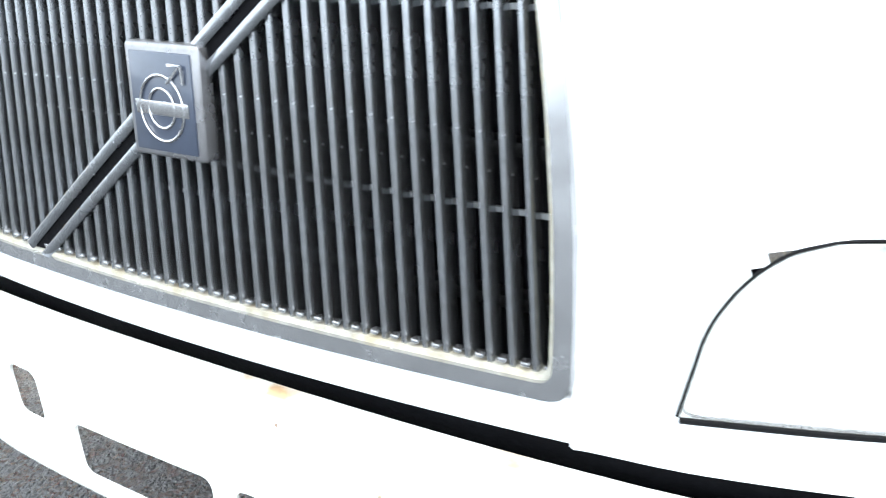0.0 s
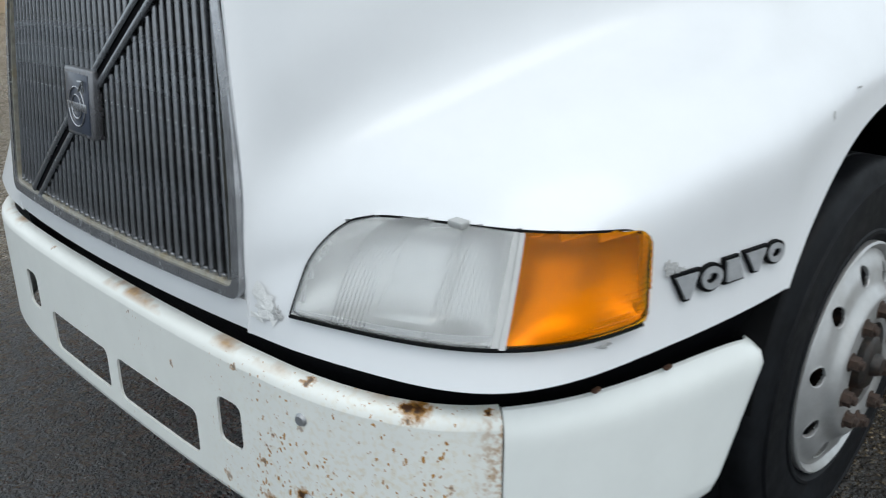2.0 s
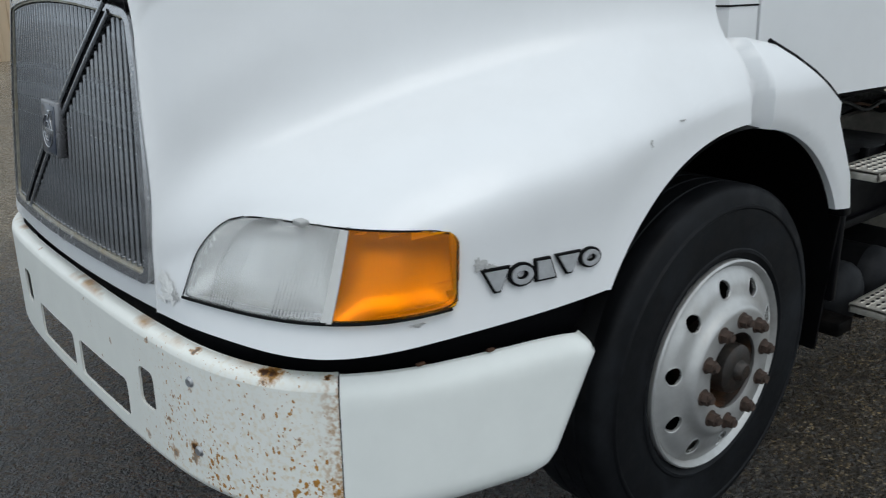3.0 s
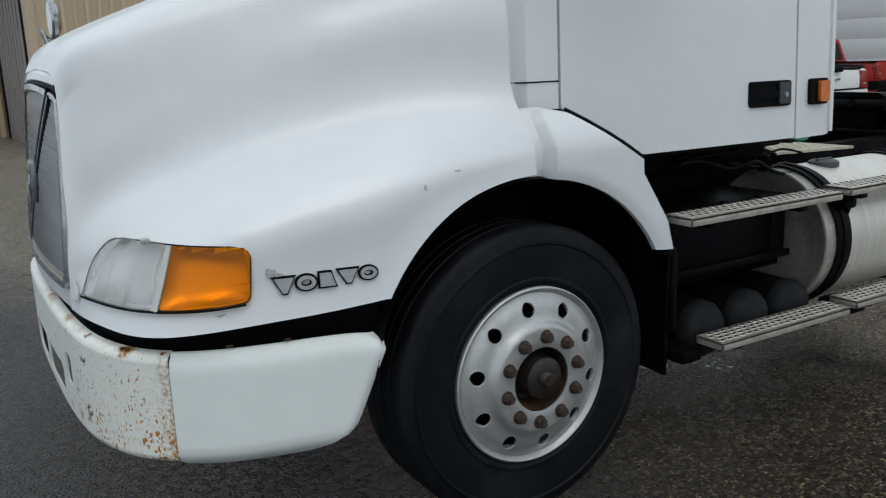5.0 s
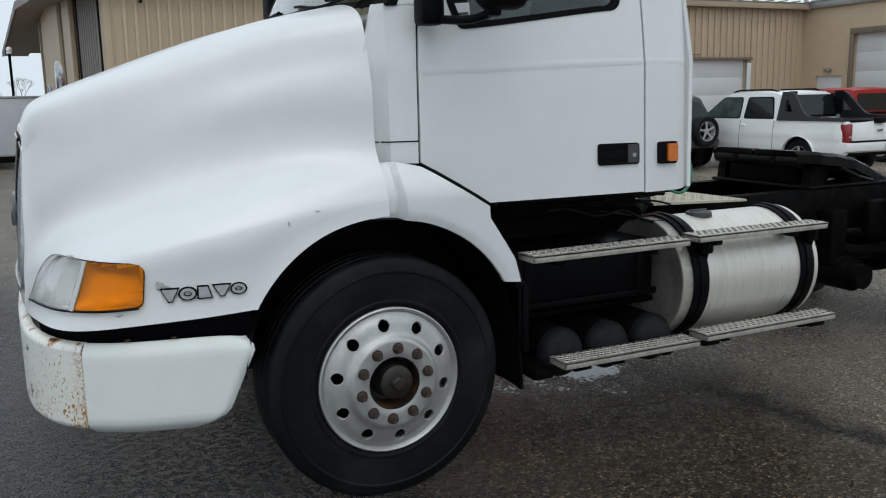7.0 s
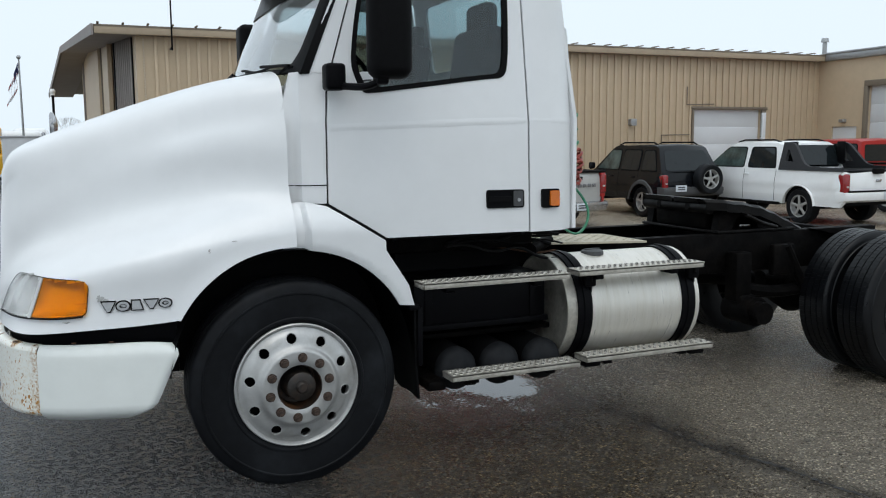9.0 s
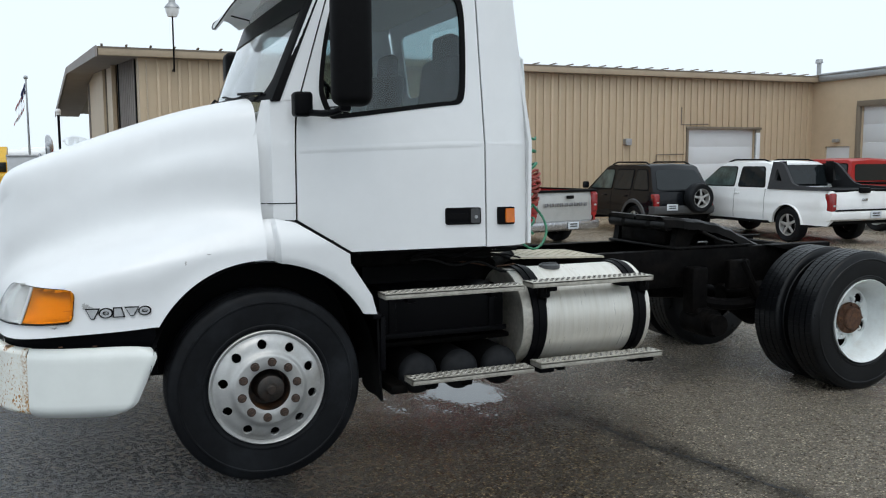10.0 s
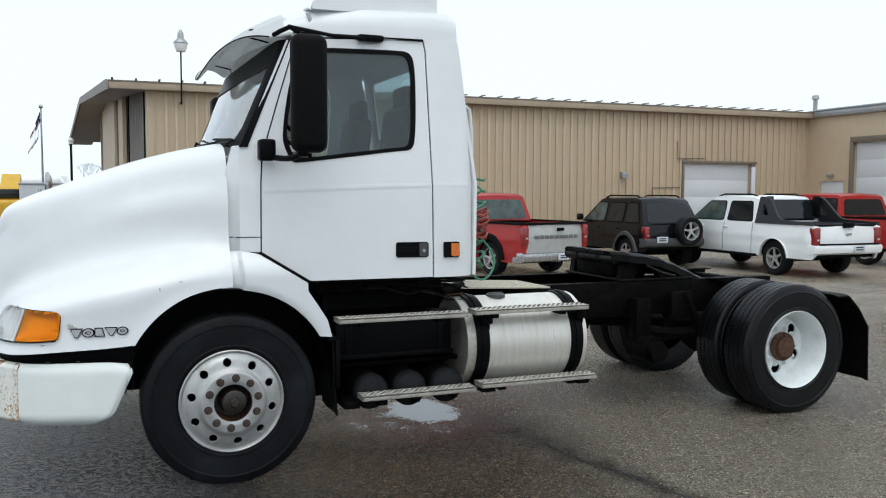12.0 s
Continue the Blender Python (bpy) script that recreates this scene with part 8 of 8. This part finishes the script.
    for s in (-1, 1):
        for w in wheels:
            bm = bmesh.new()
            lathe(bm, [(r * 1.15, -0.036), (r * 1.20, -0.040), (r * 1.24, -0.01), (r * 1.18, 0.03)], (s * (h - 0.005), w, r), 'x', 20, (4, 176))
            part("arch_lip", bm, paint, c)
    meshes = car_wheel_meshes(r, 0.24, spokes, M_ALLOY)
    for w in wheels:
        for s in (-1, 1):
            car_wheel(c, s * (h - 0.03), w, r, 0.24, meshes)
    return c, tail, body


def add(parent, name, material, label="", **k):
    bm = bmesh.new()
    box(bm, k["c"], k["size"], k.get("bevel", 0.01), k.get("rot"))
    return part(name, bm, material, parent, label)


def build_cars():
    # red pickup with a grey tailgate
    c, tail, body = car("pickup_truck", (8.64, 11.50, BASE), 12.0, "red pickup truck with a silver-grey tailgate parked facing the building", 5.7, 1.98, 1.18, 1.82, 0.33, (1.15, 4.75), 0.38,
                        M_RED, (1.95, 2.10, 3.55, 4.35), "pickup", trim=M_CARGREY, rim=M_CHROME, bed=1.9, bump_z=0.12, plate_at=(0.12, 0.13), rear_glass=M_PALEGLASS, lamp=(0.16, 0.42), panes=((2.12, 2.72, M_PALEGLASS), (2.85, 4.12, M_PALEGLASS)), seams=(1.93, 2.78, 4.2))
    for s in (-1, 1):
        bm = bmesh.new()
        lathe(bm, [(0.44, -0.05), (0.55, -0.05), (0.57, 0.0), (0.46, 0.06)], (s * 0.985, 1.15, 0.38), 'x', 24, (0, 180))
        part("arch_cladding", bm, M_SEAL, c)
    add(c, "bed_rail", M_SEAL, c=(0, 0.05, 1.19), size=(1.86, 0.10, 0.05))
    add(c, "bed_rail", M_SEAL, c=(-0.93, 1.0, 1.19), size=(0.09, 1.9, 0.05))
    add(c, "bed_rail", M_SEAL, c=(0.93, 1.0, 1.19), size=(0.09, 1.9, 0.05))
    add(c, "bed_floor", M_SEAL, c=(0, 1.0, 0.80), size=(1.8, 1.9, 0.05))
    add(c, "tailgate_latch", M_SEAL, c=(0.1, -0.03, 1.06), size=(0.20, 0.04, 0.07), bevel=0.015)
    for k in range(9):
        add(c, "tailgate_bar", M_SILVER, "plain grey raised bar" if k == 0 else "", c=(-0.56 + k * 0.14, -0.022, 0.90), size=(0.10, 0.012, 0.075), bevel=0.004)
    # black off-road car with its spare wheel on the back
    c, tail, body = car("suv", (12.46, 12.38, BASE), -1.3, "black boxy off-road car with grey cladding and a spare wheel", 4.2, 1.80, 1.08, 1.73, 0.42, (0.80, 3.40), 0.37,
                        M_CARBLACK, (0.10, 0.42, 2.30, 3.05), "car", rim=M_CLADGREY, panes=((0.30, 0.92, M_DARKGLASS), (1.04, 1.78, M_DARKGLASS), (1.90, 2.86, M_PALEGLASS)), plate_at=(-0.42, 0.30), lamp=(0.15, 0.34), seams=(1.0, 1.84, 2.9))
    r = 0.36
    spare = piece("spare_wheel", car_wheel_meshes(r, 0.24, 5, M_ALLOY)[0][1], c, Matrix.Translation((0.32, -0.26, 0.93)) @ Matrix.Rotation(radians(90), 4, 'Z'))
    tagged(spare, "spare wheel with a bright five-spoke rim")
    piece("spare_rim", car_wheel_meshes(r, 0.24, 5, M_ALLOY)[1][1], spare)
    piece("spare_backing", car_wheel_meshes(r, 0.24, 5, M_ALLOY)[2][1], spare)
    for y in (0.80, 3.40):
        for s in (-1, 1):
            bm = bmesh.new()
            lathe(bm, [(0.43, -0.03), (0.52, -0.03), (0.55, 0.03), (0.45, 0.05)], (s * 0.90, y, 0.37), 'x', 20, (5, 175))
            part("arch_cladding", bm, M_CLADGREY, c)
    for s in (-1, 1):
        bm = bmesh.new()
        sweep(bm, [(s * 0.58, 0.6, 1.73), (s * 0.58, 0.75, 1.79), (s * 0.58, 2.0, 1.79), (s * 0.58, 2.2, 1.73)], 0.02, 8)
        part("roof_rail", bm, M_SEAL, c)
    # white pickup-bodied car with dark sail panels
    c, tail, body = car("sport_utility_truck", (14.59, 9.08, BASE), -1.3, "white four-door utility truck with dark sail panels beside its bed", 5.6, 2.00, 1.17, 1.79, 0.42, (1.18, 4.45), 0.39,
                        M_CARWHITE, (1.75, 1.95, 3.55, 4.45), "pickup", bed=1.7, rim=M_CARWHITE, panes=((1.98, 2.86, M_DARKGLASS), (3.02, 4.26, M_PALEGLASS)), lamp=(0.17, 0.44), seams=(1.92, 2.94, 4.3))
    for s in (-1, 1):
        bm = bmesh.new()
        plate(bm, [(0.06, 1.17), (0.06, 1.235), (0.95, 1.265), (1.10, 1.31), (1.20, 1.40), (1.44, 1.68), (1.54, 1.76), (1.66, 1.785), (1.84, 1.79), (1.84, 1.17)], lambda y, z, d, s=s: (s * (0.955 - 0.15 * (z - 1.25) / 0.6 - d), y, z),
              [rounded([(1.44, 1.36), (1.68, 1.36), (1.68, 1.62), (1.64, 1.62)], 0.03, 3)], 0.07)
        part("sail_panel", bm, M_SAIL, c, "dark grey plastic sail panel")
        bm = bmesh.new()
        sweep(bm, [(s * 0.66, 2.1, 1.79), (s * 0.66, 2.3, 1.84), (s * 0.66, 3.3, 1.84), (s * 0.66, 3.5, 1.79)], 0.02, 8)
        part("roof_rail", bm, M_SEAL, c)
    bm = bmesh.new()
    plate(bm, rounded([(-0.86, 1.27), (0.86, 1.27), (0.74, 1.72), (-0.74, 1.72)], 0.06, 3), lambda x, z, d: (x, 1.72 + 0.2 * (z - 1.22) / 0.66 - 0.03 + d, z), (), 0.02)
    part("bed_window", bm, M_DARKGLASS, c, "dark rear glass above the bed", 0)
    add(c, "bed_cover", M_SEAL, c=(0, 0.85, 1.17), size=(1.74, 1.6, 0.05))
    # black sheets added behind the sail panels' openings to fill them dark
    add(c, "bed_lining", M_SEAL, c=(-0.70, 1.66, 1.55), size=(0.03, 0.22, 0.5))
    add(c, "bed_lining", M_SEAL, c=(0.70, 1.66, 1.55), size=(0.03, 0.22, 0.5))
    add(c, "tailgate_notch", M_SEAL, c=(0.0, 0.0, 1.18), size=(0.26, 0.10, 0.12), bevel=0.02)
    add(c, "tail_emblem", M_CHROME, c=(0.0, -0.02, 0.98), size=(0.15, 0.02, 0.05), bevel=0.01)
    add(c, "bumper_gap", M_SEAL, c=(0, -0.02, 0.76), size=(1.7, 0.10, 0.03), bevel=0.005)
    add(c, "side_step", M_SEAL, c=(-1.0, 2.8, 0.42), size=(0.14, 2.1, 0.06), bevel=0.015)
    # red pickup beyond
    c, tail, body = car("pickup_truck", (18.89, 10.37, BASE), 0.7, "red pickup truck with a tall cab ending the row", 5.8, 2.0, 1.22, 1.84, 0.46, (1.2, 4.85), 0.41,
                        M_RED, (2.05, 2.20, 3.75, 4.5), "pickup", rim=M_SEAL, bed=2.0, seams=(2.0, 2.9, 4.3))
    add(c, "bed_rail", M_SEAL, c=(-0.93, 1.05, 1.23), size=(0.09, 2.0, 0.05))


build_cars()


# ---- far left: flag, lamp, trucks, trees ----
def build_far():
    flag = thing("flagpole", (-3.40, 46.11, BASE), "tall grey flagpole with a limp striped flag", "flagpole")
    bm = bmesh.new()
    rod(bm, (0, 0, 0), (0, 0, 6.25), 0.07, 12, 0.04)
    bmesh.ops.create_uvsphere(bm, u_segments=12, v_segments=8, radius=0.11, matrix=Matrix.Translation((0, 0, 6.3)))
    part("pole", bm, M_GALV, flag)
    cols = (M_TAIL, M_DOORWHITE)
    for k in range(7):
        bm = bmesh.new()
        rows = []
        for i in range(9):
            f = i / 8
            x = -0.06 - 0.42 * f ** 1.2 - 0.10 * k / 7
            rows.append([(x + 0.10 * math.sin(5 * f + k), 0.10 * math.sin(7 * f + 0.8 * k), 6.0 - 0.13 * k - 1.35 * f - dz) for dz in (0.0, 0.128)])
        sheet(bm, rows)
        thicken(bm, 0.006)
        part("flag_stripe", bm, cols[k % 2], flag)
    bm = bmesh.new()
    sheet(bm, [[(-0.06 - 0.22 * f, -0.03 + 0.08 * math.sin(6 * f), 6.02 - 0.6 * f - dz) for dz in (0, 0.5)] for f in (0, 0.33, 0.66, 1)])
    thicken(bm, 0.006)
    part("flag_canton", bm, mat("navy_cloth", (0.03, 0.035, 0.10), 0.9, grain=0.2), flag)
    post = thing("lamp_post", (-1.64, 33.07, BASE), "slim dark lamp post with a small pale globe", "lamp")
    bm = bmesh.new()
    rod(bm, (0, 0, 0), (0, 0, 3.75), 0.05, 10)
    part("pole", bm, M_BLACK, post)
    bm = bmesh.new()
    rod(bm, (0, 0, 3.72), (0, 0, 3.78), 0.09, 12)
    bmesh.ops.create_uvsphere(bm, u_segments=14, v_segments=10, radius=0.11, matrix=Matrix.Translation((0, 0, 3.86)))
    part("globe", bm, M_LENSW, post)
    # yellow truck and white trucks
    t = thing("yellow_truck", (-4.73, 37.14, BASE), "yellow truck cab with a roof spoiler parked far off", "truck")
    bm = bmesh.new()
    box(bm, (0, 0, 0.95), (2.3, 4.5, 0.9), 0.15, seg=3)
    box(bm, (0, 0.4, 1.62), (2.1, 2.2, 0.7), 0.18, seg=3)
    part("body", bm, M_YELLOW, t)
    for s in (-1, 1):
        bm = bmesh.new()
        box(bm, (s * 1.04, 0.2, 1.66), (0.05, 1.3, 0.42), 0.02)
        part("side_window", bm, M_DARKGLASS, t)
    bm = bmesh.new()
    box(bm, (0, -0.70, 1.66), (1.8, 0.05, 0.42), 0.02)
    part("windscreen", bm, M_DARKGLASS, t)
    bm = bmesh.new()
    plate(bm, [(-0.2, 1.95), (1.3, 1.95), (1.3, 2.50), (0.9, 2.55)], lambda y, z, d: (0.1 + d, y, z), (), 0.75)
    part("spoiler", bm, M_YELLOW, t)
    for s in (-1, 1):
        for y in (-1.4, 1.5):
            bm = bmesh.new()
            rod(bm, (s * 0.8, y, 0.5), (s * 1.15, y, 0.5), 0.5, 20)
            part("wheel", bm, M_RUBBER, t)
    for k, (x, y, h) in enumerate(((-3.96, 56.13, 2.55), (-4.23, 75.14, 3.0))):
        t = thing("box_truck", (x, y, BASE), "white truck with a rounded roof parked far off", "truck", "far white trucks")
        bm = bmesh.new()
        box(bm, (0, 0, h / 2 + 0.35), (2.5, 6.5, h - 0.5), 0.35, seg=4)
        part("body", bm, M_CARWHITE, t)
        bm = bmesh.new()
        box(bm, (0, -3.22, h * 0.66), (2.0, 0.10, 0.8), 0.04)
        box(bm, (-1.24, -2.2, h * 0.66), (0.06, 1.0, 0.7), 0.03)
        part("windows", bm, M_DARKGLASS, t)
        for s in (-1, 1):
            bm = bmesh.new()
            rod(bm, (s * 0.85, -2.0, 0.5), (s * 1.2, -2.0, 0.5), 0.5, 20)
            part("wheel", bm, M_RUBBER, t)
    # low pale trailer standing before the lamp post
    t = thing("box_trailer", (-1.80, 27.0, BASE), "low pale grey box trailer parked beside the building", "trailer")
    bm = bmesh.new()
    box(bm, (0, 0, 1.22), (2.3, 4.6, 1.70), 0.06, seg=3)
    part("body", bm, M_TRAILER, t)
    for z in (0.40, 2.05):
        bm = bmesh.new()
        box(bm, (0, 0, z), (2.34, 4.64, 0.07), 0.015)
        part("rail", bm, M_GALV, t)
    for s in (-1, 1):
        bm = bmesh.new()
        lathe(bm, [(0.0, 0.0), (0.20, 0.0), (0.34, -0.01), (0.37, 0.04), (0.37, 0.18), (0.0, 0.2)], (s * 0.95, 0.4, 0.37), 'x', 24)
        part("wheel", bm, M_RUBBER, t)
    bm = bmesh.new()
    box(bm, (0, 0.1, 0.28), (1.7, 4.4, 0.20), 0.02)
    part("underframe", bm, M_FRAME, t)
    # bare trees far off
    for k, (x, y) in enumerate(((-1.85, 150.10),)):
        rnd = random.Random(30 + k)
        tree = thing("bare_tree", (x, y, BASE), "bare winter tree far behind the building", "tree", "bare trees")
        bm = bmesh.new()
        rod(bm, (0, 0, 0), (0, 0, 2.6), 0.11, 8, 0.07)
        part("trunk", bm, M_BARK, tree)
        bm = bmesh.new()

        def grow(p, d, ln, r, depth):
            q = p + d * ln
            rod(bm, p, q, r, 5, r * 0.65)
            if depth:
                for _ in range(3):
                    v = Vector((rnd.uniform(-1, 1), rnd.uniform(-1, 1), rnd.uniform(-0.1, 0.9))) * 0.75
                    grow(q, (d + v).normalized(), ln * 0.72, r * 0.62, depth - 1)
        for _ in range(4):
            grow(Vector((0, 0, 2.5)), Vector((rnd.uniform(-0.7, 0.7), rnd.uniform(-0.7, 0.7), 1)).normalized(), 1.5, 0.045, 3)
        part("branches", bm, M_BARK, tree)


build_far()
